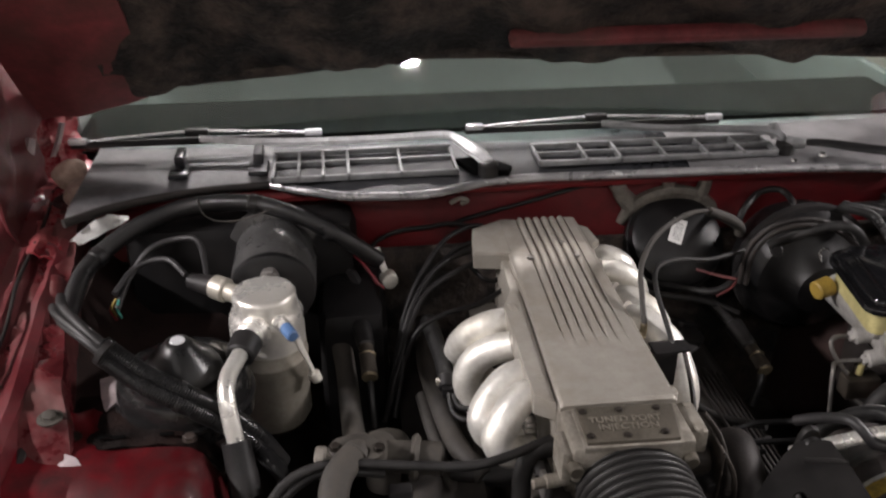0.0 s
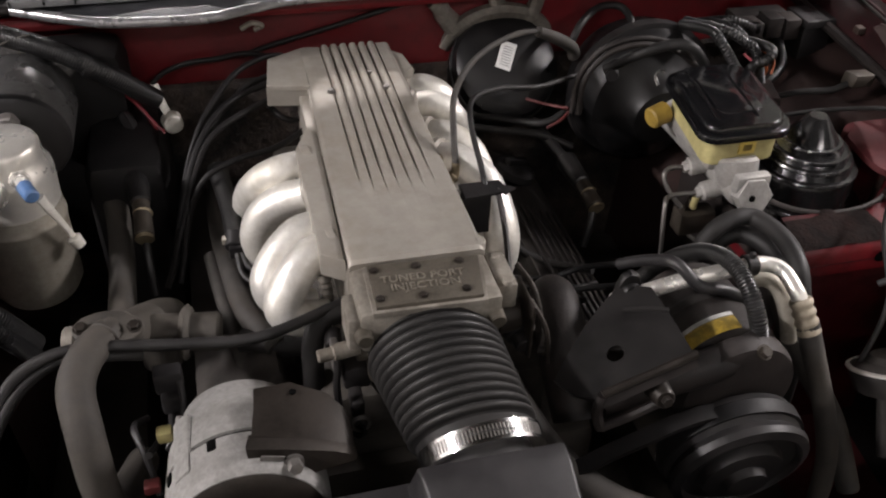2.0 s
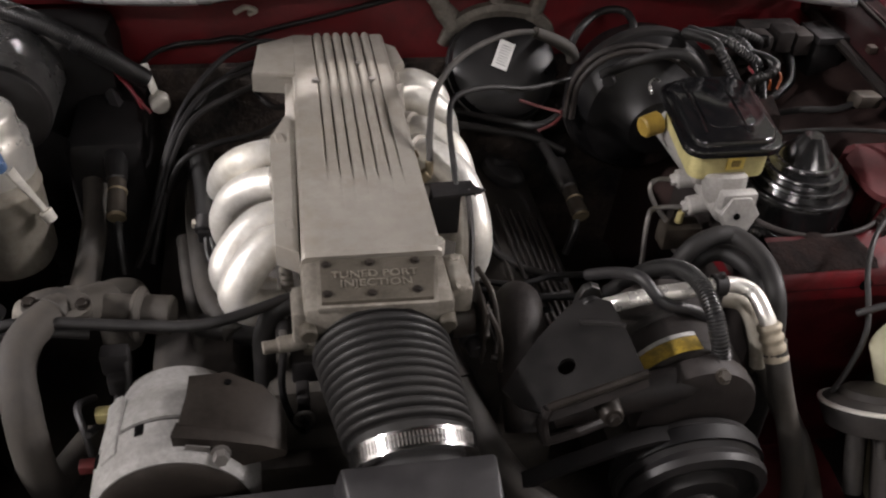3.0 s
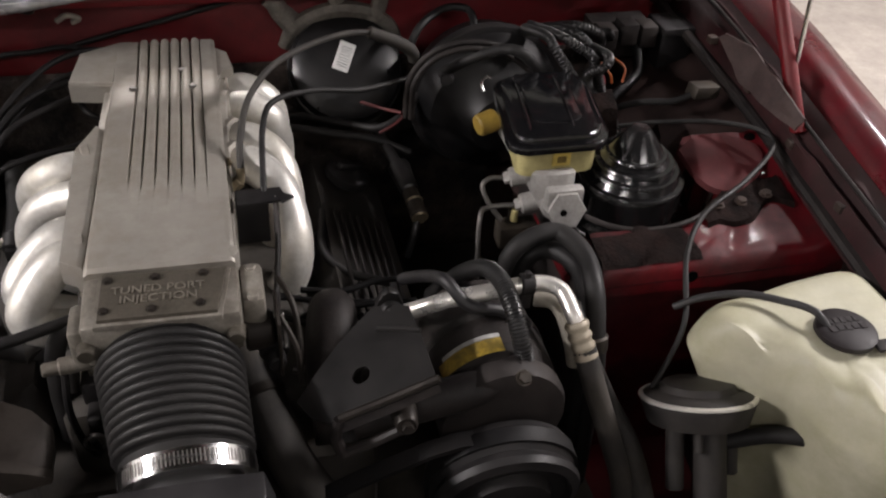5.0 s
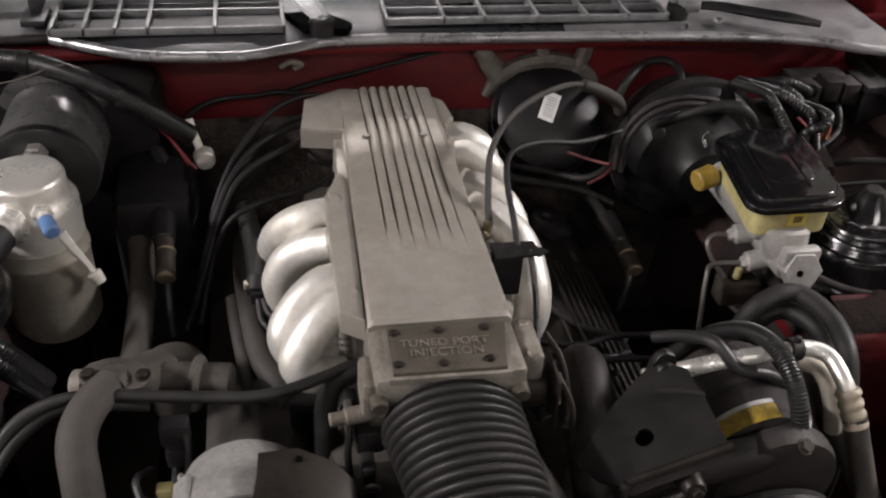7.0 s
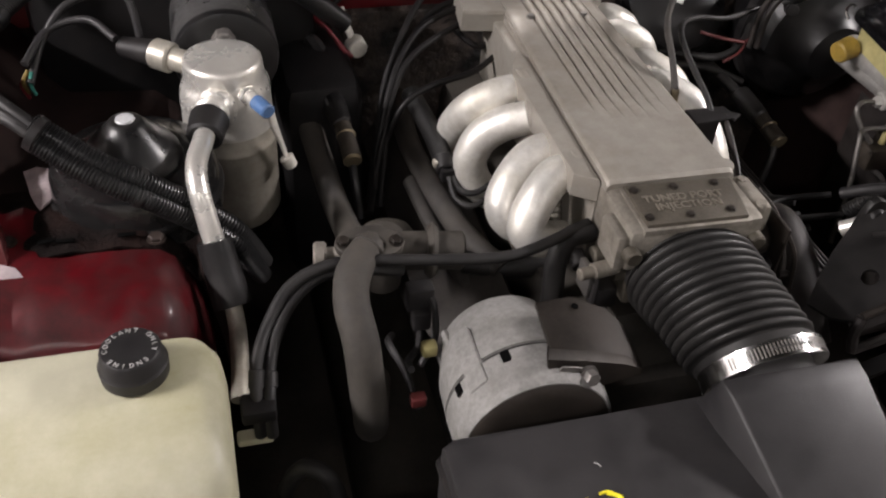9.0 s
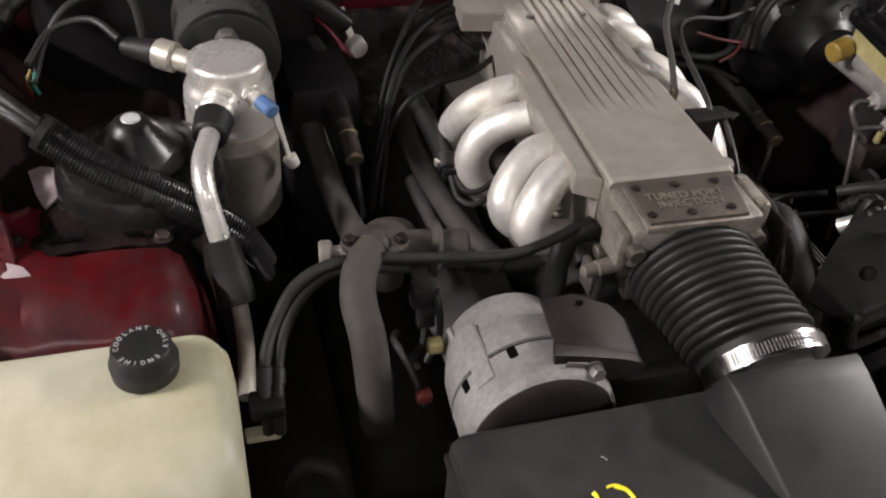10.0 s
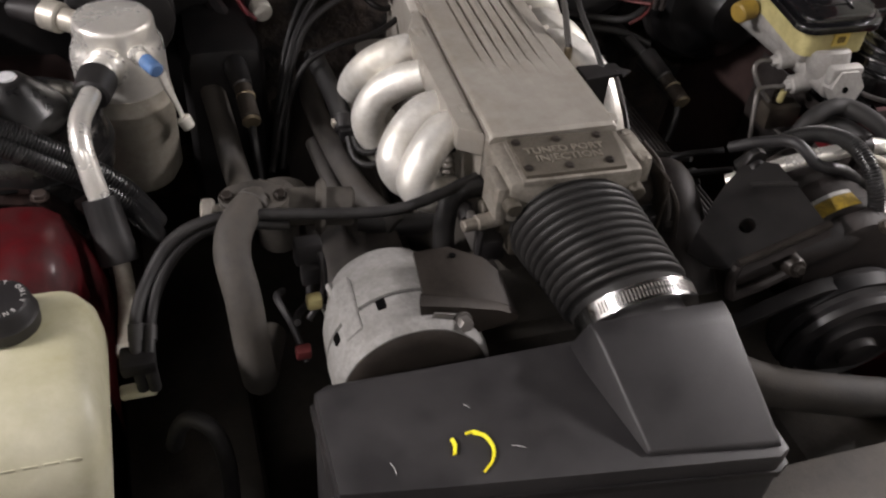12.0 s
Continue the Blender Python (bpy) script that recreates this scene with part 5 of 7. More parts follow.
part("nose_flange", merge(rod((0.812, 0.985, 0.791), (0.811, 0.966, 0.797), 0.026, 0.026, 6, 0.05), box(0.786, 0.836, 0.975, 0.992, 0.795, 0.822, 0.005)), CASTP, mc, "five-sided cast nose plate")
part("nose_hole", lathe([(0.0045, 0.0), (0.0045, 0.001)], 14, along((0.806, 0.9655, 0.795), (0.805, 0.946, 0.801))), VOID, mc)
for a, b in (((0.795, 1.062, 0.793), (0.765, 1.066, 0.787)), ((0.800, 1.030, 0.772), (0.772, 1.032, 0.766))):
    pt = part("port", merge(rod(a, b, 0.0145, 0.0135, 18), rod(Vector(a).lerp(Vector(b), 0.75), Vector(a).lerp(Vector(b), 1.25), 0.009, 0.008, 6)), CASTP, mc)
part("reservoir", prism([(x + (y - 1.015) * 0.15, y) for x, y in rounded(0.756, 0.864, 1.017, 1.178, 0.018, 4)], 0.820, 0.863, 0.0, 2, 0.0), CREAM2, mc, "yellowed plastic reservoir")
lid = [(x + (y - 1.015) * 0.15, y) for x, y in rounded(0.741, 0.878, 1.005, 1.192, 0.028, 6)]
LC = Vector((0.822, 1.0985))
l1 = part("reservoir_lid", merge(prism(lid, 0.859, 0.869, 0.0035, 3), prism([(LC.x + (x - LC.x) * 0.86, LC.y + (y - LC.y) * 0.90) for x, y in lid], 0.868, 0.878, 0.006, 3)), CAPGLOSS, mc, "glossy black reservoir lid")
part("lid_recess", prism([(LC.x + 0.003 + (x - LC.x) * 0.50, LC.y + 0.006 + (y - LC.y) * 0.60) for x, y in lid], 0.877, 0.8795, 0.002), CAPGLOSS, l1)
for x in (0.774, 0.832):
    part("lid_rib", tube([(x, 1.035, 0.878), (x + 0.010, 1.10, 0.879), (x + 0.019, 1.168, 0.878)], 0.0022, 8), CAPGLOSS, l1)
part("lid_bail", tube([(0.752, 1.168, 0.862), (0.750, 1.176, 0.872), (0.758, 1.180, 0.878), (0.764, 1.176, 0.878)], 0.0022, 8), CHROME, l1)
part("warning_label", box(0.802, 0.826, 1.0145, 1.0165, 0.834, 0.853, 0), LABELY, mc, "pale yellow warning label")
part("warning_mark", box(0.808, 0.820, 1.0135, 1.0148, 0.839, 0.848, 0), YELLOW, mc)
part("float_plug", rod((0.770, 1.160, 0.822), (0.742, 1.153, 0.817), 0.0165, 0.0155, 16), YPLUG, mc, "yellow level sensor plug")
pv = thing("proportioning_valve", "small brass and steel brake valve below the cylinder", "valve")
part("body", merge(box(0.745, 0.80, 1.02, 1.05, 0.70, 0.735, 0.004), rod((0.767, 1.04, 0.735), (0.767, 1.04, 0.755), 0.008, 0.007, 10)), SHIELD, pv)
part("valve_plug", merge(rod((0.767, 1.035, 0.738), (0.767, 1.032, 0.758), 0.006, 0.005, 10)), CREAM2, pv)

# ---- wiper motor ----
wm = thing("wiper_motor", "wiper motor with a cast bracket and a paper sticker", "wiper motor")
WB = along((0.592, 1.412, 0.770), (0.592, 1.412 - 0.75, 0.770 + 0.66))
part("cover", lathe([(0.080, -0.02), (0.087, 0.0), (0.088, 0.045), (0.083, 0.062), (0.068, 0.072), (0.03, 0.077), (0.004, 0.078)], 40, WB), OILY, wm, "black motor cover")
part("cover_lip", lathe([(0.086, 0.036), (0.0905, 0.038), (0.0905, 0.044), (0.086, 0.046)], 40, WB), BLACK, wm)
arch = [(0.592 + 0.092 * math.cos(radians(a)), 1.428, 0.800 + 0.072 * math.sin(radians(a))) for a in (165, 140, 115, 90, 65, 40, 20)]
part("bracket", tube(arch, [0.014, 0.021, 0.025, 0.026, 0.025, 0.021, 0.014], 10, squash=0.6), CASTL, wm, "dirty cast alloy bracket")
for pts in ([(0.520, 1.426, 0.855), (0.500, 1.424, 0.878), (0.492, 1.422, 0.892), (0.478, 1.42, 0.903)], [(0.592, 1.428, 0.868), (0.588, 1.426, 0.89), (0.582, 1.424, 0.912)], [(0.642, 1.425, 0.862), (0.652, 1.423, 0.885), (0.655, 1.421, 0.912)]):
    part("bracket_ear", tube(pts, [0.020, 0.017, 0.016] + [0.011] * (len(pts) - 3), 10, squash=0.7), CASTL, wm)
SM = WB @ pose(0, 0, 0.0785, 0, 0, 180) @ pose(0.005, -0.011, 0, 0, 0, -24)
st = part("sticker", moved(box(-0.0125, 0.0125, -0.0225, 0.0225, 0, 0.0012, 0), SM), PAPER, wm, "white barcode sticker", smooth=False)
for i in range(8):
    part("bar", moved(box(-0.008, 0.007, -0.015 + i * 0.0043, -0.0142 + i * 0.0043, 0.0013, 0.0016, 0), SM), INK, st, smooth=False)

# ---- air conditioning compressor, pulley, bracket ----
cmp_ = thing("ac_compressor", "dusty black air conditioning compressor with a yellow label", "compressor")
CX = along((0.655, 0.86, 0.735), (0.655, 0.66, 0.735))
part("body", lathe([(0.05, 0.0), (0.066, 0.008), (0.068, 0.06), (0.070, 0.065), (0.070, 0.115), (0.066, 0.12), (0.06, 0.13)], 40, CX), DARKB, cmp_)
part("front_head", lathe([(0.066, 0.134), (0.0695, 0.137), (0.0695, 0.150), (0.066, 0.158), (0.045, 0.164)], 40, CX), DARKB, cmp_, "dusty brown front head")
part("body_band", lathe([(0.0705, 0.062), (0.0715, 0.064), (0.0715, 0.072), (0.0705, 0.074)], 40, CX), CANIS, cmp_)
lab = [[(0.655 + 0.0722 * math.sin(a), y, 0.735 + 0.0722 * math.cos(a)) for a in (radians(-58 + 6 * k) for k in range(11))] for y in (0.732, 0.752)]
part("yellow_label", panel(lab, 0.0005), YLABEL, cmp_, "worn yellow label")
lab = [[(0.655 + 0.0724 * math.sin(a), y, 0.735 + 0.0724 * math.cos(a)) for a in (radians(-52 + 6 * k) for k in range(10))] for y in (0.7525, 0.758)]
part("label_edge", panel(lab, 0.0005), FADED, cmp_, "pale worn label edge")
PX = along((0.653, 0.696, 0.667), (0.648, 0.583, 0.648)) @ Matrix.Scale(0.95, 4)
pu = thing("drive_pulley", "large black pulley with a grooved rim", "pulley")
part("wheel", lathe([(0.05, -0.01), (0.084, -0.008), (0.087, 0.0), (0.080, 0.008), (0.083, 0.012), (0.086, 0.018), (0.080, 0.026), (0.083, 0.030), (0.086, 0.036), (0.084, 0.044), (0.074, 0.048), (0.070, 0.040), (0.052, 0.040), (0.048, 0.052),
                     (0.026, 0.054), (0.024, 0.064), (0.012, 0.066)], 56, PX), BLACK, pu)
part("belt", lathe([(0.0835, 0.002), (0.0885, 0.002), (0.0885, 0.020), (0.0835, 0.020)], 56, PX), DARKCASE, pu)
bk = thing("compressor_bracket", "black sheet steel compressor bracket with a round hole", "bracket")
EDGE = [(0.565, 0.778), (0.551, 0.790), (0.536, 0.797), (0.512, 0.785), (0.489, 0.770), (0.465, 0.750), (0.443, 0.729), (0.455, 0.705), (0.477, 0.687), (0.500, 0.688), (0.525, 0.689), (0.550, 0.690), (0.574, 0.691), (0.572, 0.715), (0.570, 0.740), (0.567, 0.760)]


def plate_z(x, y):
    return 0.812 + 0.4434 * (x - 0.487) + 0.2276 * (y - 0.80)


bore, rim = [], []
for x, y in EDGE:
    a = math.atan2(y - 0.727, x - 0.507)
    hx, hy = 0.507 + 0.0088 * math.cos(a), 0.727 + 0.0088 * math.sin(a)
    bore.append((hx, hy, plate_z(hx, hy)))
    rim.append((x, y, plate_z(x, y)))
low = [[(x + 0.0015, y + 0.001, z - 0.0045) for x, y, z in loop] for loop in (rim, bore)]
part("plate", rings([bore, rim, low[0], low[1], bore], caps=False), BRK, bk, "dusty sheet plate with a round hole")
part("crease", tube([(x, y, plate_z(x, y) + 0.0006) for x, y in ((0.530, 0.768), (0.552, 0.757), (0.570, 0.745))], 0.003, 8), BRK, bk)
part("front_flange", panel([[(0.478, 0.693, 0.786), (0.52, 0.693, 0.801), (0.575, 0.690, 0.827)], [(0.481, 0.688, 0.775), (0.52, 0.688, 0.790), (0.577, 0.686, 0.816)]], 0.005, (0, -1, -0.2)), DARKB, bk)
part("edge_bead", tube([(0.480, 0.690, 0.787), (0.52, 0.690, 0.802), (0.576, 0.687, 0.828)], 0.0045, 8), BROWNSTEEL, bk)
ear = [(0.531, 0.806), (0.563, 0.812), (0.562, 0.834), (0.557, 0.846), (0.548, 0.850), (0.540, 0.846), (0.535, 0.834)]
part("ear", moved(prism([(x, z) for x, z in ear], -0.802, -0.793, 0.002), pose(0, 0, 0, 90, 0, 0)), BRK, bk, "rounded upright bracket ear")
part("ear_boss", merge(rod((0.549, 0.796, 0.825), (0.549, 0.784, 0.829), 0.0125, 0.011, 18), rod((0.549, 0.785, 0.829), (0.549, 0.781, 0.830), 0.007, 0.006, 12)), BRK, bk)
part("slot_bar", tube([(0.482, 0.685, 0.742), (0.515, 0.683, 0.755), (0.55, 0.680, 0.776)], 0.0055, 8), DARKB, bk)
part("slot_end", tube([(0.480, 0.690, 0.786), (0.476, 0.687, 0.765), (0.482, 0.685, 0.742)], 0.006, 8), DARKB, bk)
part("boss", merge(rod((0.545, 0.70, 0.775), (0.543, 0.672, 0.783), 0.014, 0.011, 14), rod((0.543, 0.673, 0.783), (0.543, 0.666, 0.785), 0.006, 0.006, 6)), BROWNSTEEL, bk)
part("arm", tube([(0.50, 0.72, 0.738), (0.563, 0.715, 0.762), (0.62, 0.712, 0.778), (0.672, 0.718, 0.790)], [0.014, 0.019, 0.020, 0.017], 12, squash=0.8), DARKB, bk)
part("arm_bolt", hexbolt((0.668, 0.700, 0.797), (0.1, -0.6, 0.8), 0.007, 0.007), SHIELD, bk)
bl = thing("drive_belt", "worn black belt running to the compressor pulley", "belt")
part("strand", panel([[(0.660, 0.690, 0.738), (0.660, 0.672, 0.736)], [(0.60, 0.690, 0.741), (0.60, 0.672, 0.739)], [(0.57, 0.690, 0.734), (0.57, 0.672, 0.732)], [(0.50, 0.690, 0.706), (0.50, 0.672, 0.704)], [(0.43, 0.690, 0.672), (0.43, 0.672, 0.670)]], 0.006), DARKCASE, bl)

# ---- washer bottle, vacuum canister ----
ws = thing("washer_bottle", "cream plastic washer bottle with a dark snap cap", "washer bottle")
OUT = curve_points([(x, y, 0) for x, y in ((0.962, 0.668), (0.985, 0.60), (1.015, 0.55), (1.06, 0.53), (1.105, 0.56), (1.125, 0.66), (1.130, 0.76), (1.115, 0.806), (1.03, 0.800), (0.965, 0.785), (0.905, 0.778), (0.884, 0.745), (0.905, 0.712), (0.962, 0.668))], 5)[:-1]


def bottle_top(x, y):
    z = 0.806 - 0.10 * max(0.0, 0.70 - y) - 0.10 * max(0.0, 0.95 - x)
    z -= 0.020 * math.exp(-((x - 0.955 - 0.35 * (0.66 - y)) / 0.016) ** 2) * (1 if y < 0.70 else max(0, 1 - (y - 0.70) / 0.03))
    z += 0.010 * math.exp(-(math.hypot(x - 0.925, y - 0.715) / 0.03) ** 2)
    z += 0.010 * math.exp(-((math.hypot(x - 1.04, y - 0.600) - 0.036) / 0.010) ** 2)
    return z


rows = [[(1.06 + (p.x - 1.06) * 0.55, 0.69 + (p.y - 0.69) * 0.65, 0.50) for p in OUT], [(1.06 + (p.x - 1.06) * 0.85, 0.69 + (p.y - 0.69) * 0.92, 0.70) for p in OUT]]
for f in (1.0, 0.985, 0.95, 0.90, 0.80, 0.68, 0.55, 0.42, 0.28, 0.14, 0.02):
    lp = []
    for p in OUT:
        x, y = 1.01 + (p.x - 1.01) * f, 0.68 + (p.y - 0.68) * f
        lp.append((x, y, bottle_top(x, y) - 0.045 * max(0.0, (f - 0.80) / 0.20) ** 2.5))
    rows.append(lp)
part("bottle", rings(rows), CREAM, ws, "cream bottle with a moulded channel")
wc = part("cap", lathe([(0.030, 0), (0.033, 0.002), (0.033, 0.008), (0.027, 0.011), (0.003, 0.012)], 32, Matrix.Translation((1.028, 0.690, 0.806))), SNAPCAP, ws, "dark brown snap cap")
for i in range(5):
    part("bar", moved(box(-0.0035, 0.0035, -0.004, 0.004, 0, 0.0006, 0), pose(1.010 + i * 0.009, 0.688 + (i % 2) * 0.001, 0.8180)), SNAPCAP, wc, smooth=False)
    part("bar", moved(box(-0.0030, 0.0030, -0.004, 0.004, 0, 0.0006, 0), pose(1.012 + i * 0.008, 0.700, 0.8179)), SNAPCAP, wc, smooth=False)
part("cap_tab", box(1.048, 1.068, 0.655, 0.672, 0.806, 0.812, 0.003), SNAPCAP, wc)
vc = thing("vacuum_canister", "grey round vacuum diaphragm canister with a bright crimped rim", "canister")
VM = Matrix.Translation((0.889, 0.712, 0.712)) @ pose(0, 0, 0, -32, 4, 0) @ Matrix.Scale(0.95, 4)
part("lower_shell", lathe([(0.025, -0.035), (0.060, -0.028), (0.067, -0.006), (0.067, 0.0)], 40, VM), CANIS, vc)
part("rim", lathe([(0.064, -0.001), (0.0695, 0.0), (0.0695, 0.0025), (0.064, 0.004)], 40, VM), ALU, vc)
part("upper_shell", lathe([(0.064, 0.004), (0.056, 0.008), (0.046, 0.010), (0.041, 0.017), (0.02, 0.019), (0.003, 0.0195)], 40, VM), CANIS, vc)
part("stem", moved(merge(rod((0.012, -0.005, -0.02), (0.012, -0.01, -0.13), 0.021, 0.020, 16), rod((-0.012, -0.02, -0.02), (-0.012, -0.024, -0.06), 0.007, 0.006, 12), rod((-0.03, 0, -0.02), (-0.03, 0, -0.11), 0.011, 0.011, 12), rod((0.045, 0.0, -0.02), (0.045, 0, -0.10), 0.009, 0.009, 12)), VM), CANIS, vc)

# ---- thermostat housing and sensors ----
th = thing("thermostat_housing", "dusty thermostat housing with a hose neck", "thermostat")
part("housing", merge(rod((-0.006, 0.905, 0.772), (0.110, 0.888, 0.768), 0.020, 0.022, 24), rod((0.010, 0.875, 0.795), (0.030, 0.930, 0.755), 0.022, 0.026, 20), rod((0.034, 0.965, 0.66), (0.036, 0.968, 0.722), 0.024, 0.027, 20)), CASTD, th, "dusty cast housing")
part("cap", lathe([(0.026, -0.010), (0.032, -0.004), (0.0325, 0.004), (0.028, 0.012), (0.018, 0.017), (0.004, 0.019)], 28, Matrix.Translation((0.040, 0.966, 0.732)) @ pose(0, 0, 0, -14, 0, 0)), CASTD, th, "dusty domed valve cap")
part("neck_flange", rod((0.068, 0.893, 0.770), (0.079, 0.891, 0.7695), 0.031, 0.031, 28), CASTD, th)
fl = [(math.cos(radians(a)) * (0.036 if abs(math.cos(radians(a))) > 0.6 else 0.025), math.sin(radians(a)) * 0.021) for a in range(0, 360, 20)]
FLM = Matrix.Translation((0.000, 0.868, 0.808)) @ pose(0, 0, 0, 18, 0, -8)
part("outlet_flange", moved(prism(fl, 0, 0.009, 0.002), FLM), CASTD, th, "oval outlet flange")
for bx in (-0.027, 0.027):
    part("housing_bolt", hexbolt(FLM @ Vector((bx, 0, 0.009)), (0, -0.3, 1), 0.006, 0.006), BROWNSTEEL, th)
part("side_pipe", merge(rod((0.0, 0.90, 0.774), (-0.042, 0.903, 0.772), 0.0085, 0.0085, 12), rod((-0.040, 0.902, 0.772), (-0.054, 0.904, 0.772), 0.0155, 0.0155, 18)), CASTL, th)


def plug_boot(back, elbow, ring, tip, tail, label):
    s = thing("plug_boot", label, "spark plug boot", "plug boots")
    back, elbow, ring, tip = (Vector(p) for p in (back, elbow, ring, tip))
    part("lead", tube([back, back.lerp(elbow, 0.6), elbow], 0.009, 10), RUBBER, s)
    part("boot", rod(elbow - (ring - elbow) * 0.2, elbow.lerp(ring, 0.75), 0.0165, 0.0135, 14, 0.3), SEMI, s)
    part("shield", rod(elbow.lerp(ring, 0.7), tip, 0.0115, 0.0125, 16), SHIELD, s, "brown metal boot shield")
    part("ring", rod(ring, ring + (tip - ring) * 0.12, 0.0130, 0.0130, 16), BRASS, s)
    part("end_cap", rod(tip, tip + (tip - ring) * 0.10, 0.0128, 0.0115, 16), BRASS, s, "brass end cap")
    part("tail", tube([tip.lerp(ring, 0.4), tip.lerp(Vector(tail), 0.4), tail], 0.0055, 10), SEMI, s)


plug_boot((0.010, 1.30, 0.78), (0.018, 1.205, 0.770), (0.024, 1.150, 0.757), (0.025, 1.108, 0.747), (0.028, 1.07, 0.68), "black boot with a dull brass ring")
plug_boot((0.625, 1.31, 0.735), (0.645, 1.200, 0.722), (0.651, 1.132, 0.715), (0.653, 1.102, 0.708), (0.633, 1.085, 0.652), "black boot with a dull brass tip")

# ---- hoses, pipes and wires ----
hose("coolant_hose", "thick dusty grey coolant hose", [(0.012, 0.887, 0.8), (-0.019, 0.84, 0.808), (-0.031, 0.801, 0.8), (-0.027, 0.768, 0.77), (-0.024, 0.750, 0.72), (-0.021, 0.748, 0.685), (-0.018, 0.760, 0.655), (-0.010, 0.795, 0.640), (0.004, 0.85, 0.62)], 0.0185, GREYHOSE)
part("hose_clamp", lathe([(0.0180, 0), (0.0200, 0.001), (0.0200, 0.010), (0.0180, 0.011)], 24, along((0.000, 0.868, 0.804), (-0.012, 0.85, 0.807))), CASTD, bpy.data.objects["coolant_hose"], "steel hose clamp")
hose("fuel_line", "thin dusty black rubber line", [(0.246, 0.871, 0.8), (0.153, 0.836, 0.8), (0.079, 0.841, 0.8), (-0.005, 0.844, 0.81), (-0.051, 0.843, 0.81), (-0.088, 0.83, 0.8), (-0.114, 0.8, 0.78), (-0.129, 0.764, 0.765), (-0.132, 0.735, 0.74), (-0.132, 0.735, 0.70)], 0.0062, RUBBER)
hose("fuel_line", "thin dusty black rubber line", [(0.03, 0.845, 0.79), (-0.005, 0.841, 0.8), (-0.052, 0.841, 0.8), (-0.084, 0.823, 0.79), (-0.105, 0.795, 0.775), (-0.116, 0.766, 0.76), (-0.121, 0.733, 0.74), (-0.121, 0.733, 0.70)], 0.0062, RUBBER)
LM = [(-0.312, 0.980, 0.909), (-0.261, 0.956, 0.877), (-0.211, 0.949, 0.845), (-0.160, 0.953, 0.800), (-0.128, 0.952, 0.765), (-0.105, 0.975, 0.70)]
hose("wire_loom", "ribbed black wire loom over the strut tower", [(x + 0.0015, y + 0.0055, z + 0.0055) for x, y, z in LM], 0.0100, LOOM, "wire loom", ridge=0.0017, pitch=0.0036)
hose("wire_loom", "ribbed black wire loom beside its twin", [(x - 0.0015, y - 0.0055, z - 0.0055) for x, y, z in LM], 0.0100, LOOM, "wire loom", ridge=0.0017, pitch=0.0036)
lt = thing("taped_harness", "taped black wire bundle at the end of the loom", "wire bundle")
part("tie", lathe([(0.0165, -0.005), (0.0185, -0.004), (0.0185, 0.004), (0.0165, 0.005)], 20, along((-0.308, 0.978, 0.907), (-0.26, 0.955, 0.877))), BLACK, lt)
for k, (dx, dy, dz) in enumerate(((0, 0.005, 0.005), (0, -0.005, -0.004), (-0.003, 0.0, 0.0), (0.0, 0.007, -0.003))):
    part("taped_wire", tube([(-0.300 + dx, 0.974 + dy * 0.8, 0.902 + dz * 0.8), (-0.335 + dx, 1.000 + dy, 0.921 + dz), (-0.372 + dx * 2, 1.045 + dy * 1.6, 0.925 + dz * 1.5), (-0.392 + dx * 3, 1.10 + dy * 2, 0.905 + dz * 2)], 0.0065, 10), RUBBER, lt)
pp = thing("primer_patch", "pale pink bare patch of the inner wing", "bare patch")
part("patch", panel([[(-0.352, 1.072, 0.800), (-0.338, 1.075, 0.803), (-0.325, 1.074, 0.800)], [(-0.343, 1.035, 0.798), (-0.330, 1.040, 0.803), (-0.317, 1.046, 0.801)], [(-0.331, 1.001, 0.796), (-0.326, 1.008, 0.799), (-0.320, 1.018, 0.798)]], 0.003), BAREGLINT, pp)
part("stay", tube([(-0.336, 1.050, 0.795), (-0.340, 1.070, 0.770), (-0.345, 1.08, 0.740)], 0.008, 8), GRIME, pp)
hose("wire_loom", "thick black harness arching along the firewall", [(-0.402, 1.149, 0.86), (-0.396, 1.246, 0.88), (-0.337, 1.313, 0.91), (-0.252, 1.35, 0.93), (-0.152, 1.345, 0.935), (-0.071, 1.326, 0.915), (-0.01, 1.318, 0.88), (0.055, 1.335, 0.82)], 0.0138, LOOM, "wire loom", ridge=0.0005, pitch=0.0034)
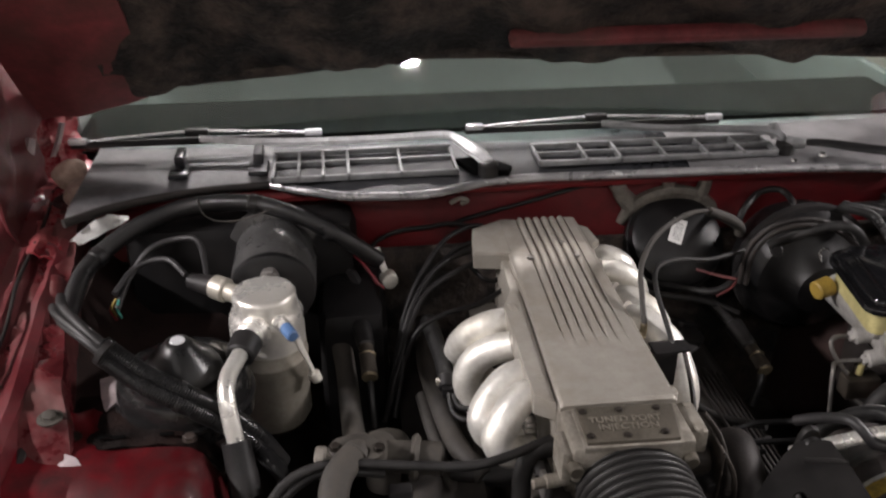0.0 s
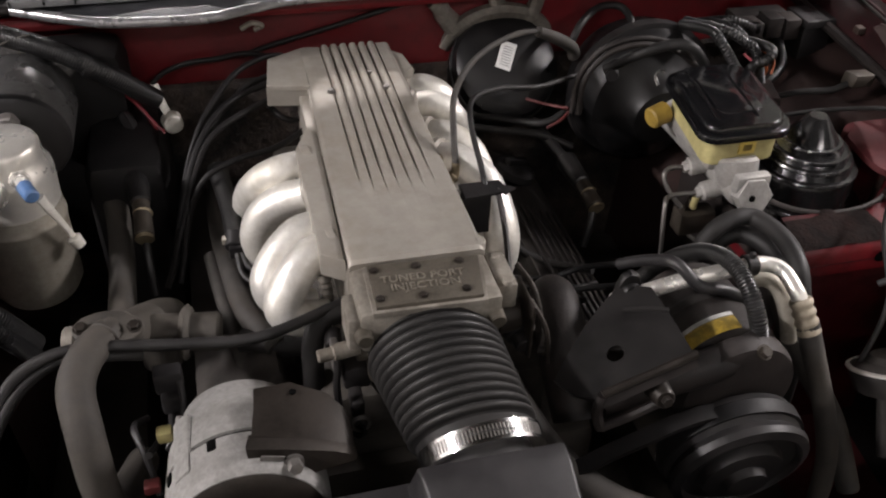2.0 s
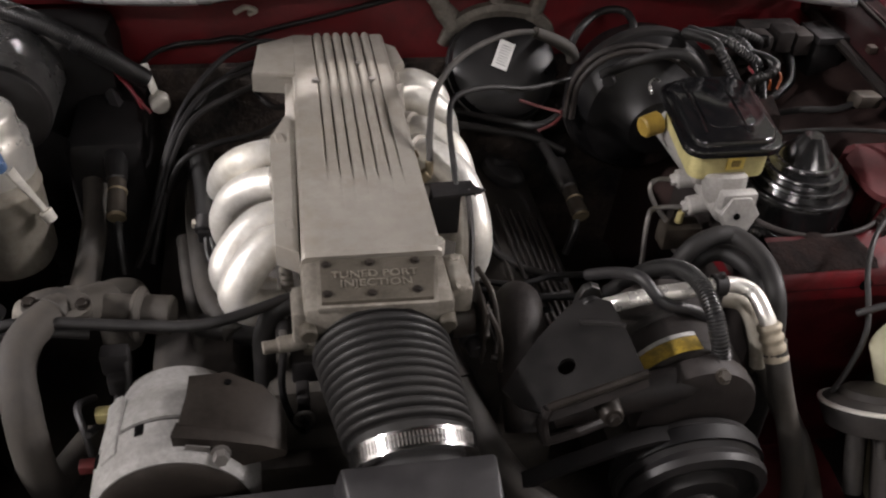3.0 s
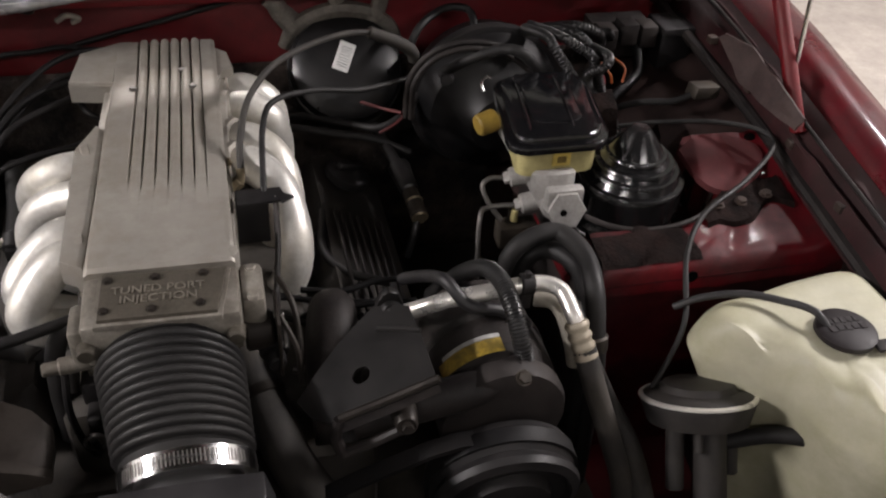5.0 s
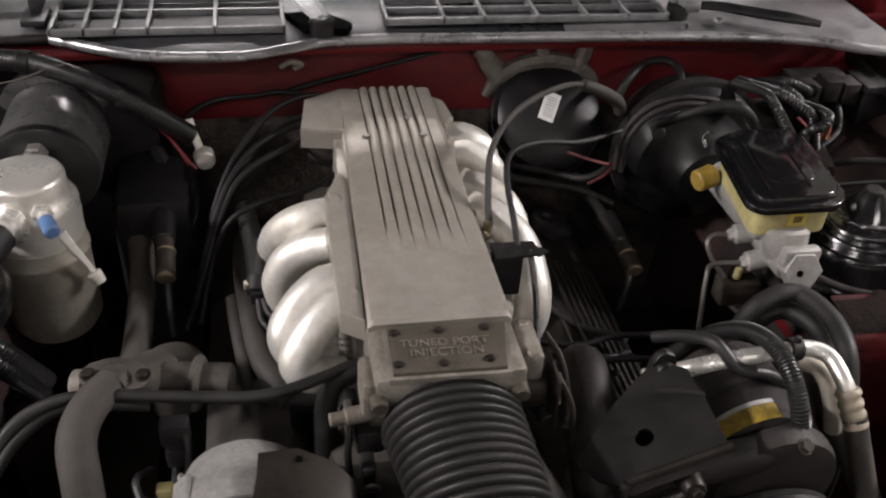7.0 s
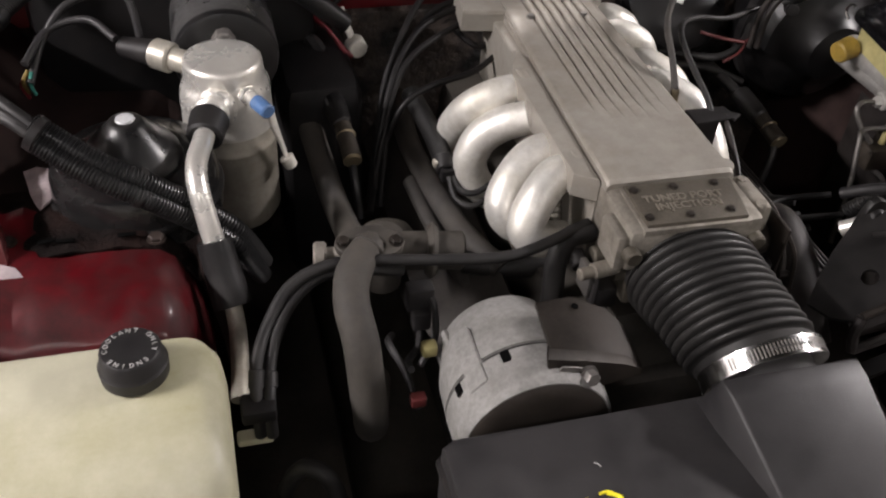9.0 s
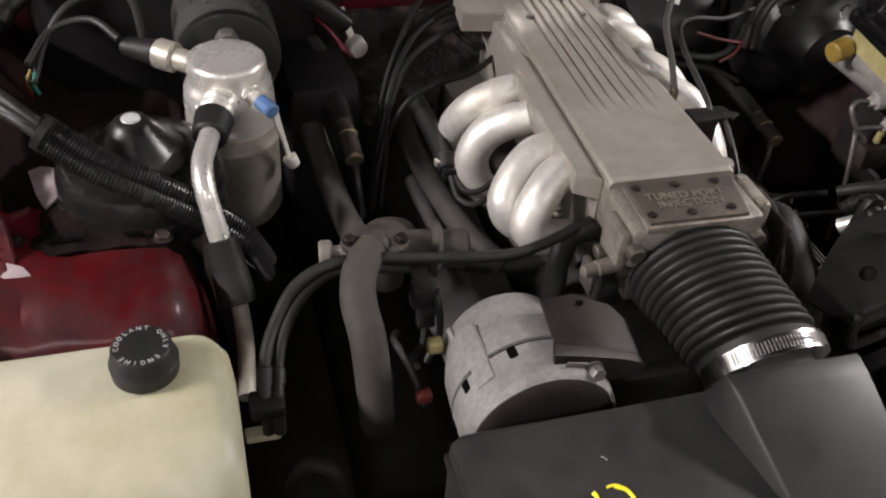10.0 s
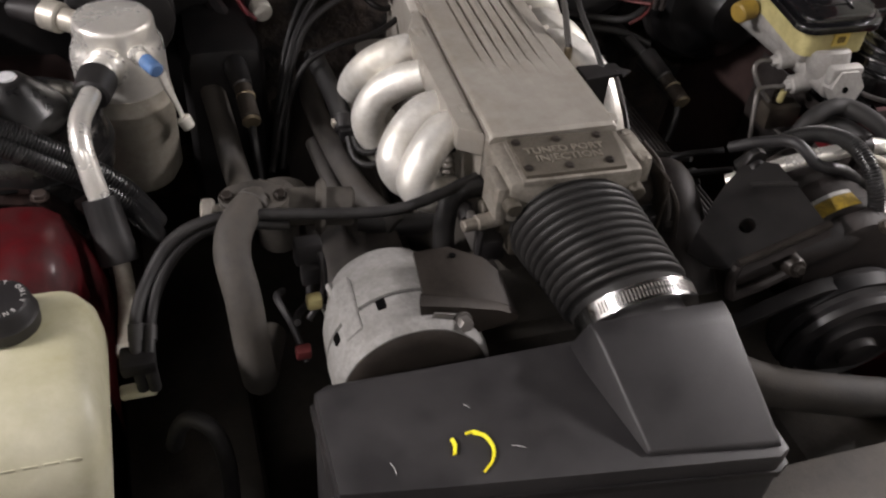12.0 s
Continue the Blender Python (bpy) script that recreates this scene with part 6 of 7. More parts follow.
for pts in ([(0.24, 1.385, 0.85), (0.211, 1.372, 0.855), (0.166, 1.336, 0.85), (0.119, 1.261, 0.83), (0.087, 1.217, 0.78), (0.068, 1.164, 0.725), (0.055, 1.111, 0.69)],
            [(0.235, 1.325, 0.838), (0.204, 1.314, 0.84), (0.147, 1.265, 0.84), (0.106, 1.221, 0.81), (0.079, 1.179, 0.76), (0.06, 1.147, 0.7), (0.05, 1.12, 0.66)],
            [(0.24, 1.3, 0.828), (0.205, 1.286, 0.83), (0.132, 1.233, 0.82), (0.098, 1.2, 0.785), (0.073, 1.156, 0.73), (0.05, 1.113, 0.68)],
            [(0.27, 1.27, 0.795), (0.255, 1.25, 0.8), (0.208, 1.208, 0.8), (0.147, 1.183, 0.8), (0.104, 1.17, 0.78), (0.072, 1.158, 0.71), (0.043, 1.079, 0.68)],
            [(0.205, 1.3, 0.82), (0.222, 1.274, 0.81), (0.242, 1.277, 0.8), (0.269, 1.301, 0.8)],
            [(0.225, 1.345, 0.842), (0.18, 1.318, 0.838), (0.128, 1.262, 0.815), (0.092, 1.205, 0.775), (0.076, 1.15, 0.72), (0.06, 1.1, 0.67)]):
    tagged(hose("ignition_wire", "black spark plug wire", pts, 0.0043, DARKCASE, "wire"), group="ignition wires")
hose("heater_pipe", "brown-grey heater hose by the blower", [(-0.017, 1.224, 0.74), (-0.01, 1.157, 0.72), (-0.006, 1.056, 0.72), (-0.001, 0.953, 0.74)], 0.0165, GREYHOSE)
hose("vent_tube", "dusty grey crankcase breather tube", [(0.126, 1.292, 0.72), (0.118, 1.188, 0.71), (0.126, 1.08, 0.71), (0.14, 0.982, 0.71), (0.172, 0.917, 0.7)], 0.0155, GREYHOSE)
hose("vent_tube", "narrow dusty grey tube", [(0.103, 1.111, 0.7), (0.112, 1.036, 0.69), (0.128, 0.933, 0.68), (0.135, 0.88, 0.66)], 0.010, GREYHOSE)
hose("vent_tube", "short black rubber tube", [(0.129, 0.942, 0.7), (0.18, 0.921, 0.7), (0.233, 0.909, 0.71)], 0.014, RUBBER)
hose("injector_loom", "ribbed black injector loom", [(0.125, 1.217, 0.77), (0.135, 1.138, 0.76), (0.139, 1.072, 0.75)], 0.0125, LOOM, ridge=0.001, pitch=0.004)
hose("bypass_hose", "black rubber hose from the throttle body", [(0.25, 0.868, 0.79), (0.222, 0.862, 0.79), (0.207, 0.853, 0.765), (0.204, 0.842, 0.72), (0.203, 0.84, 0.65)], 0.0125, RUBBER)
hose("vacuum_hose", "grey vacuum hose arching to the wiper motor", [(0.69, 1.33, 0.83), (0.668, 1.324, 0.86), (0.615, 1.313, 0.89), (0.545, 1.256, 0.91), (0.474, 1.176, 0.92), (0.434, 1.118, 0.905), (0.418, 1.060, 0.885), (0.414, 1.030, 0.858)], 0.0042, GREYHOSE)
hose("vacuum_hose", "thin grey vacuum hose by the plenum", [(0.666, 1.261, 0.84), (0.59, 1.218, 0.85), (0.521, 1.188, 0.87), (0.465, 1.132, 0.89), (0.446, 1.08, 0.885), (0.438, 0.995, 0.865), (0.437, 0.965, 0.845)], 0.0038, RUBBER)
hose("vacuum_hose", "looped black vacuum hose on the firewall", [(0.681, 1.333, 0.85), (0.701, 1.347, 0.88), (0.745, 1.382, 0.89), (0.781, 1.377, 0.89), (0.782, 1.335, 0.88), (0.778, 1.339, 0.85)], 0.006, RUBBER)
hose("power_hose", "thick black hose arching over the bracket", [(0.715, 0.94, 0.69), (0.732, 0.935, 0.765), (0.765, 0.94, 0.785), (0.795, 0.935, 0.787), (0.806, 0.885, 0.789), (0.8, 0.835, 0.78), (0.797, 0.805, 0.737), (0.799, 0.79, 0.676), (0.8, 0.78, 0.5)], 0.0120, RUBBER)
hose("power_hose", "thick black hose under its twin", [(0.735, 0.935, 0.67), (0.752, 0.94, 0.745), (0.784, 0.938, 0.76), (0.806, 0.9, 0.759), (0.8, 0.85, 0.749), (0.794, 0.815, 0.709), (0.79, 0.79, 0.5)], 0.0118, RUBBER)
al = thing("refrigerant_line", "bent bare aluminium refrigerant line with a crimped hose", "pipe")
part("pipe", tube([(0.555, 0.835, 0.775), (0.587, 0.812, 0.805), (0.622, 0.803, 0.822), (0.657, 0.800, 0.828), (0.692, 0.802, 0.830), (0.72, 0.803, 0.828), (0.737, 0.791, 0.825), (0.742, 0.766, 0.815), (0.747, 0.752, 0.80)], 0.0092, 16), ALU, al)
part("second_pipe", tube([(0.715, 0.812, 0.80), (0.735, 0.803, 0.80), (0.744, 0.787, 0.79), (0.752, 0.772, 0.76), (0.757, 0.766, 0.735)], 0.0095, 14), DULLALU, al)
part("crimp", tube([(0.743, 0.757, 0.81), (0.748, 0.746, 0.792), (0.753, 0.736, 0.775)], 0.0118, 18, ridge=0.0018, pitch=0.011), TAN, al, "pale crimped collar")
part("rubber_hose", tube([(0.751, 0.742, 0.785), (0.767, 0.721, 0.73), (0.787, 0.704, 0.67), (0.815, 0.696, 0.58), (0.83, 0.69, 0.45)], 0.0130, 14), GREYHOSE, al)
part("pipe_clip", merge(rod((0.692, 0.803, 0.830), (0.708, 0.803, 0.829), 0.0125, 0.0125, 16), box(0.693, 0.706, 0.795, 0.806, 0.800, 0.826, 0.002), box(0.697, 0.703, 0.799, 0.805, 0.840, 0.848, 0.001)), BLACK, al, "black pipe clip")
hose("refrigerant_hose", "dusty grey refrigerant hose", [(0.76, 0.815, 0.78), (0.772, 0.798, 0.74), (0.798, 0.76, 0.68), (0.828, 0.72, 0.62), (0.848, 0.677, 0.54)], 0.0145, GREYHOSE)
hose("wire_loom", "ribbed black loom to the compressor", [(0.62, 0.90, 0.74), (0.638, 0.885, 0.775), (0.652, 0.868, 0.802), (0.665, 0.838, 0.828), (0.668, 0.793, 0.846), (0.670, 0.757, 0.840), (0.674, 0.732, 0.815), (0.68, 0.727, 0.79)], 0.0090, LOOM, "wire loom", ridge=0.0012, pitch=0.0036)
hose("hood_cable", "thin black cable along the inner wing", [(0.94, 1.12, 0.82), (0.998, 1.106, 0.83), (1.069, 1.078, 0.84), (1.114, 1.037, 0.845), (1.11, 1.002, 0.84), (1.032, 0.935, 0.84), (0.955, 0.89, 0.83), (0.913, 0.84, 0.81), (0.892, 0.78, 0.77), (0.867, 0.752, 0.74), (0.839, 0.734, 0.7)], 0.0034, RUBBER, "cable")
hose("washer_hose", "thin black washer hose", [(0.88, 0.79, 0.78), (0.905, 0.779, 0.8), (0.941, 0.762, 0.815), (0.975, 0.739, 0.82), (0.998, 0.712, 0.825), (1.01, 0.693, 0.812)], 0.0043, BOX)
hose("radiator_hose", "thick dark grey radiator hose", [(0.395, 0.88, 0.72), (0.407, 0.827, 0.71), (0.423, 0.766, 0.69), (0.443, 0.717, 0.67), (0.477, 0.661, 0.66), (0.526, 0.627, 0.65), (0.607, 0.602, 0.64), (0.70, 0.58, 0.63)], 0.024, GREYHOSE)
hose("canister_hose", "black vacuum canister hose", [(0.915, 0.684, 0.66), (0.97, 0.658, 0.69), (1.016, 0.625, 0.69), (1.05, 0.55, 0.66)], 0.010, RUBBER)
hose("booster_hose", "black booster vacuum hose", [(0.717, 1.27, 0.84), (0.747, 1.232, 0.88), (0.788, 1.215, 0.9), (0.814, 1.20, 0.9), (0.842, 1.20, 0.87)], 0.008, RUBBER)
for pts in ([(0.849, 1.30, 0.89), (0.857, 1.228, 0.91), (0.864, 1.20, 0.9), (0.893, 1.19, 0.86)], [(0.86, 1.31, 0.89), (0.878, 1.225, 0.91), (0.902, 1.206, 0.9), (0.924, 1.198, 0.88), (0.95, 1.19, 0.80)],
            [(0.945, 1.27, 0.87), (0.942, 1.193, 0.89), (0.929, 1.179, 0.88), (0.911, 1.184, 0.87), (0.921, 1.195, 0.84), (0.943, 1.177, 0.82), (0.959, 1.143, 0.78)]):
    hose("wire_loom", "black ribbed loom beside the booster", pts, 0.0066, LOOM, "wire loom", ridge=0.0012, pitch=0.005)
for pts in ([(0.762, 1.066, 0.786), (0.738, 1.066, 0.788), (0.727, 1.060, 0.78), (0.734, 1.048, 0.76), (0.75, 1.035, 0.74)], [(0.769, 1.032, 0.765), (0.729, 1.036, 0.762), (0.714, 1.02, 0.755), (0.71, 0.999, 0.69), (0.71, 0.99, 0.6)],
            [(0.763, 1.025, 0.70), (0.779, 1.011, 0.68), (0.783, 1.022, 0.6)]):
    hose("brake_pipe", "thin bent steel brake pipe", pts, 0.0035, STEEL, "pipe")
for pts in ([(0.030, 1.400, 0.770), (0.040, 1.400, 0.804), (0.063, 1.403, 0.827), (0.102, 1.405, 0.840), (0.144, 1.405, 0.843), (0.186, 1.405, 0.848), (0.232, 1.385, 0.846)], [(0.185, 1.410, 0.843), (0.229, 1.419, 0.852), (0.308, 1.421, 0.870), (0.395, 1.421, 0.892), (0.470, 1.421, 0.912)]):
    hose("firewall_wire", "thin black wire along the firewall", pts, 0.004, RUBBER, "wire")
for pts in ([(0.46, 1.37, 0.73), (0.523, 1.347, 0.74), (0.57, 1.305, 0.75), (0.624, 1.264, 0.76), (0.668, 1.273, 0.78), (0.705, 1.319, 0.8)], [(0.48, 1.34, 0.73), (0.559, 1.29, 0.74), (0.615, 1.265, 0.74), (0.67, 1.25, 0.72)],
            [(0.521, 1.147, 0.7), (0.512, 1.059, 0.7), (0.538, 1.008, 0.7), (0.586, 0.954, 0.72)], [(0.509, 1.123, 0.68), (0.485, 1.065, 0.66), (0.451, 1.025, 0.68)]):
    hose("engine_wire", "black engine wire along the valve cover", pts, 0.006, RUBBER, "wire")
hose("lower_hose", "black lower hose by the tank", [(-0.114, 0.721, 0.62), (-0.105, 0.71, 0.66), (-0.091, 0.702, 0.68), (-0.072, 0.689, 0.67), (-0.064, 0.679, 0.62), (-0.067, 0.671, 0.5)], 0.009, RUBBER)
for pts in ([(-0.348, 1.205, 0.86), (-0.321, 1.248, 0.88), (-0.274, 1.25, 0.89), (-0.242, 1.215, 0.88)], [(-0.345, 1.194, 0.84), (-0.329, 1.239, 0.87), (-0.301, 1.264, 0.9), (-0.264, 1.276, 0.91), (-0.225, 1.263, 0.91), (-0.215, 1.24, 0.85)]):
    hose("switch_wire", "black taped wire to the pressure switch", pts, 0.0048, BOX, "wire")
rs = thing("runner_sensor", "ribbed grey sensor behind the front runners", "sensor")
SX = along((0.236, 0.925, 0.735), (0.232, 0.940, 0.800))
part("body", lathe([(0.007, 0.0)] + [(0.0085 if k % 2 else 0.0065, 0.004 + 0.004 * k) for k in range(13)] + [(0.006, 0.058)], 16, SX), CASTL, rs)
part("plug", moved(box(-0.009, 0.009, -0.007, 0.007, 0.056, 0.074, 0.002), SX), BLACK, rs)
tn = thing("vacuum_nipple", "brass vacuum nipple on the plenum side", "fitting")
part("nipple", merge(rod((0.414, 1.031, 0.86), (0.413, 1.026, 0.842), 0.0055, 0.005, 10), rod((0.413, 1.027, 0.845), (0.402, 1.027, 0.835), 0.008, 0.008, 6)), BRASS, tn)
part("brass_screw", hexbolt((0.4005, 1.058, 0.852), (1, 0, 0.5), 0.005, 0.004), BRASS, tn)
wf = thing("filler_fitting", "white plastic strap and round cap hanging from the loom", "fitting")
part("strap", tube([(0.052, 1.355, 0.835), (0.060, 1.34, 0.81), (0.068, 1.332, 0.79)], 0.0075, 10, squash=0.5), WHITE, wf)
part("cap", rod((0.068, 1.338, 0.786), (0.072, 1.318, 0.786), 0.0155, 0.0145, 20), WHITE, wf)
ln = thing("linkage_bracket", "black throttle cable bracket plate", "bracket")
part("plate", prism([(0.405, 0.955), (0.462, 0.960), (0.456, 0.985), (0.405, 0.985)], 0.856, 0.860, 0.001), BLACK, ln)
part("pointed_end", prism([(0.455, 0.955), (0.470, 0.966), (0.455, 0.976)], 0.8565, 0.8595, 0.001), BLACK, ln)
part("cable", tube([(0.449, 0.968, 0.858), (0.446, 0.92, 0.83), (0.438, 0.87, 0.80), (0.436, 0.83, 0.80)], 0.0035, 8), DARKB, ln)
part("web", prism([(0.404, 0.962), (0.440, 0.962), (0.430, 0.970), (0.404, 0.972)], 0.800, 0.857, 0.001), BLACK, ln)

# ---- small fittings and clutter ----
sd = thing("screwdriver", "blue-handled screwdriver leaning against the hood strut", "screwdriver")
part("shaft", rod((1.152, 1.062, 0.915), (1.1355, 1.059, 1.060), 0.0032, 0.0032, 10), CHROME, sd)
part("collar", rod((1.1357, 1.0590, 1.058), (1.1335, 1.0587, 1.078), 0.009, 0.010, 14), BLACK, sd)
part("handle", lathe([(0.010, 0), (0.0115, 0.004), (0.0115, 0.07), (0.013, 0.08), (0.010, 0.095), (0.004, 0.098)], 12, along((1.1335, 1.0587, 1.078), (1.125, 1.057, 1.153))), BLUE, sd)
rb = thing("relay_bank", "bank of black relays on the firewall", "relay")
part("base", box(0.985, 1.085, 1.36, 1.40, 0.80, 0.865, 0.004), DARKB, rb)
for i, (x, z) in enumerate(((0.990, 0.830), (1.024, 0.838), (1.058, 0.832))):
    part("relay", box(x, x + 0.028, 1.325, 1.362, z, z + 0.036, 0.003), DARKB, rb)
fb = thing("fuse_box", "tall black junction box by the hinge", "junction box")
part("box", box(1.095, 1.150, 1.325, 1.38, 0.68, 0.855, 0.006), BLACK, fb)
part("lid", box(1.092, 1.153, 1.318, 1.385, 0.852, 0.866, 0.004), BOX, fb)
cn = thing("wire_connector", "grey connector on a bracket by the inner wing", "connector")
part("plug", moved(box(-0.024, 0.024, -0.012, 0.012, -0.010, 0.010, 0.003), pose(1.085, 1.16, 0.845, 0, 10, 15)), SHIELD, cn)
part("lead", tube([(1.065, 1.155, 0.842), (1.04, 1.16, 0.83), (1.00, 1.18, 0.82), (0.96, 1.20, 0.80)], 0.005, 8), RUBBER, cn)
gs = thing("gutter_shield", "dusty grey-brown shield along the inner wing", "shield")
rows = []
for k in range(20):
    y = 0.972 + 0.0115 * k
    lo = float(np.interp(y, (0.97, 1.05, 1.11, 1.19), (0.886, 0.880, 0.881, 0.912)))
    hi = float(np.interp(y, (0.97, 1.04, 1.12, 1.19), (0.902, 0.916, 0.930, 0.918)))
    rows.append([(1.108 + 0.010 * f + 0.005 * noise.noise(Vector((y * 30, f * 2, 7))), y, lo + (hi - lo) * f) for f in (0, 0.25, 0.5, 0.75, 1)])
part("sheet", panel(rows, 0.003, (1, 0, 0)), DUSTY, gs)
for pts, m in (([(0.955, 1.245, 0.855), (0.965, 1.225, 0.845), (0.975, 1.235, 0.825)], ORANGE), ([(0.995, 1.29, 0.84), (1.01, 1.27, 0.83), (1.005, 1.26, 0.81)], ORANGE), ([(0.945, 1.26, 0.85), (0.958, 1.235, 0.838), (0.968, 1.245, 0.82)], PINK)):
    hose("bare_wire", "thin coloured wire in the harness", pts, 0.002, m, "wire")
for pts in ([(0.94, 1.33, 0.86), (0.96, 1.30, 0.875), (0.99, 1.31, 0.87), (1.01, 1.335, 0.85)], [(0.90, 1.34, 0.87), (0.93, 1.30, 0.89), (0.965, 1.29, 0.88), (0.985, 1.315, 0.85)], [(0.87, 1.35, 0.86), (0.90, 1.31, 0.885), (0.93, 1.27, 0.885), (0.95, 1.25, 0.86)], [(1.06, 1.34, 0.83), (1.05, 1.30, 0.81), (1.03, 1.28, 0.80), (1.0, 1.27, 0.78)]):
    hose("wire_loom", "black wire loom to the relays", pts, 0.007, LOOM, "wire loom", ridge=0.001, pitch=0.005)
hose("loom_string", "thin pale cord hanging from the arched loom", [(-0.228, 1.325, 0.955), (-0.223, 1.325, 0.93), (-0.205, 1.325, 0.916), (-0.179, 1.325, 0.913), (-0.145, 1.325, 0.919), (-0.11, 1.325, 0.933), (-0.089, 1.325, 0.937)], 0.0014, GREYHOSE, "cord")
oc = thing("oil_cap", "black oil filler cap on the valve cover", "cap")
part("disc", lathe([(0.030, 0), (0.034, 0.003), (0.034, 0.014), (0.028, 0.018), (0.004, 0.019)], 28, Matrix.Translation((0.568, 1.235, 0.690)) @ pose(0, 0, 0, 0, 22, 0)), BLACK, oc)
part("grip", moved(box(-0.024, 0.024, -0.006, 0.006, 0.018, 0.028, 0.003), Matrix.Translation((0.568, 1.235, 0.690)) @ pose(0, 0, 0, 0, 22, 30)), BLACK, oc)
wl = thing("harness_plug", "black plug with red wires by the blower", "connector")
part("plug", merge(rod((-0.01, 1.375, 0.815), (0.022, 1.29, 0.775), 0.011, 0.010, 10), rod((0.005, 1.33, 0.80), (0.02, 1.29, 0.785), 0.013, 0.013, 8)), BOX, wl)
for pts in ([(0.0, 1.36, 0.83), (0.022, 1.33, 0.825), (0.045, 1.31, 0.80), (0.06, 1.30, 0.785)], [(0.005, 1.36, 0.825), (0.03, 1.33, 0.815), (0.05, 1.30, 0.79)], [(0.02, 1.29, 0.775), (0.032, 1.27, 0.76), (0.03, 1.25, 0.73)]):
    part("red_wire", tube(pts, 0.0028, 6), PINK, wl)
ap = thing("alternator_plug", "black plug and wires behind the alternator", "connector")
part("plug", merge(box(0.035, 0.065, 0.835, 0.855, 0.735, 0.765, 0.004), box(0.040, 0.060, 0.825, 0.84, 0.715, 0.74, 0.003)), BOX, ap)
part("terminal", box(0.036, 0.052, 0.768, 0.782, 0.735, 0.750, 0.003), CREAM2, ap, "pale yellow terminal")
for pts in ([(0.05, 0.835, 0.73), (0.045, 0.82, 0.70), (0.03, 0.80, 0.70), (0.025, 0.77, 0.72)], [(0.05, 0.85, 0.755), (0.062, 0.835, 0.75), (0.06, 0.81, 0.72), (0.04, 0.79, 0.70)], [(0.02, 0.84, 0.70), (0.01, 0.81, 0.72), (0.02, 0.78, 0.71), (0.03, 0.75, 0.68)]):
    part("wire", tube(pts, 0.004, 8), BOX, ap)
part("terminal", box(0.018, 0.034, 0.735, 0.748, 0.70, 0.712, 0.002), REDCAP, ap, "dull red terminal cap")
idl = thing("idle_valve", "black idle valve and linkage beside the throttle body", "valve")
part("motor", merge(rod((0.428, 0.835, 0.782), (0.428, 0.80, 0.776), 0.017, 0.016, 16), rod((0.428, 0.80, 0.776), (0.430, 0.785, 0.774), 0.011, 0.010, 12)), BLACK, idl)
part("spring", tube([(0.44, 0.83 - 0.0035 * k, 0.80 + 0.008 * math.sin(k * 1.6)) for k in range(12)], 0.0022, 6), STEEL, idl)
part("link", merge(tube([(0.44, 0.86, 0.83), (0.452, 0.83, 0.815), (0.455, 0.80, 0.78), (0.448, 0.785, 0.765)], 0.0035, 8), rod((0.446, 0.787, 0.765), (0.456, 0.783, 0.765), 0.006, 0.006, 10)), BROWNSTEEL, idl)
tpl = thing("sensor_bracket", "black sensor plug and bracket on the throttle body", "sensor")
part("body", merge(box(0.232, 0.262, 0.80, 0.835, 0.735, 0.765, 0.004), box(0.236, 0.250, 0.775, 0.805, 0.715, 0.74, 0.003), rod((0.228, 0.835, 0.77), (0.228, 0.855, 0.775), 0.010, 0.010, 12)), BLACK, tpl)
part("eye", tube([(0.243 + 0.010 * math.cos(k * 0.7), 0.762, 0.722 + 0.010 * math.sin(k * 0.7)) for k in range(10)], 0.0022, 6), STEEL, tpl)
part("clip", box(0.222, 0.23, 0.80, 0.83, 0.755, 0.79, 0.002), STEEL, tpl)
hose("firewall_clip", "small bent metal clip on the red firewall", [(0.135, 1.428, 0.895), (0.15, 1.42, 0.897), (0.158, 1.42, 0.908), (0.172, 1.425, 0.91)], 0.0035, SHIELD, "clip")
hose("firewall_clip", "small bent metal clip on the red firewall", [(0.185, 1.40, 0.89), (0.20, 1.395, 0.90), (0.215, 1.40, 0.893), (0.205, 1.405, 0.885)], 0.004, DULLALU, "clip")
tb2 = bpy.data.objects["radiator_hose"]
part("hose_clamp", lathe([(0.024, 0), (0.0265, 0.001), (0.0265, 0.012), (0.024, 0.013)], 24, along((0.410, 0.815, 0.706), (0.418, 0.785, 0.697))), BROWNSTEEL, tb2)
for pts, m in (([(-0.345, 1.200, 0.855), (-0.352, 1.195, 0.842), (-0.350, 1.200, 0.825)], YELLOW), ([(-0.342, 1.200, 0.853), (-0.345, 1.195, 0.838), (-0.343, 1.200, 0.822)], GREENW), ([(-0.348, 1.200, 0.85), (-0.356, 1.20, 0.835), (-0.352, 1.205, 0.815)], PINK)):
    hose("bare_wire", "thin coloured wire of the pressure switch", pts, 0.0024, m, "wire")
ic = thing("injector_plug", "black injector plug with looped wires", "connector")
part("plug", merge(rod((0.139, 1.080, 0.757), (0.137, 1.060, 0.748), 0.015, 0.014, 12), box(0.128, 0.148, 1.050, 1.064, 0.738, 0.756, 0.003)), BLACK, ic)
part("clip", box(0.121, 0.130, 1.064, 1.074, 0.752, 0.760, 0.001), DULLALU, ic)
for pts in ([(0.138, 1.052, 0.746), (0.142, 1.03, 0.728), (0.160, 1.015, 0.725), (0.19, 1.02, 0.735)], [(0.143, 1.054, 0.746), (0.150, 1.035, 0.735), (0.168, 1.028, 0.735), (0.195, 1.035, 0.745)]):
    part("wire", tube(pts, 0.0042, 8), RUBBER, ic)
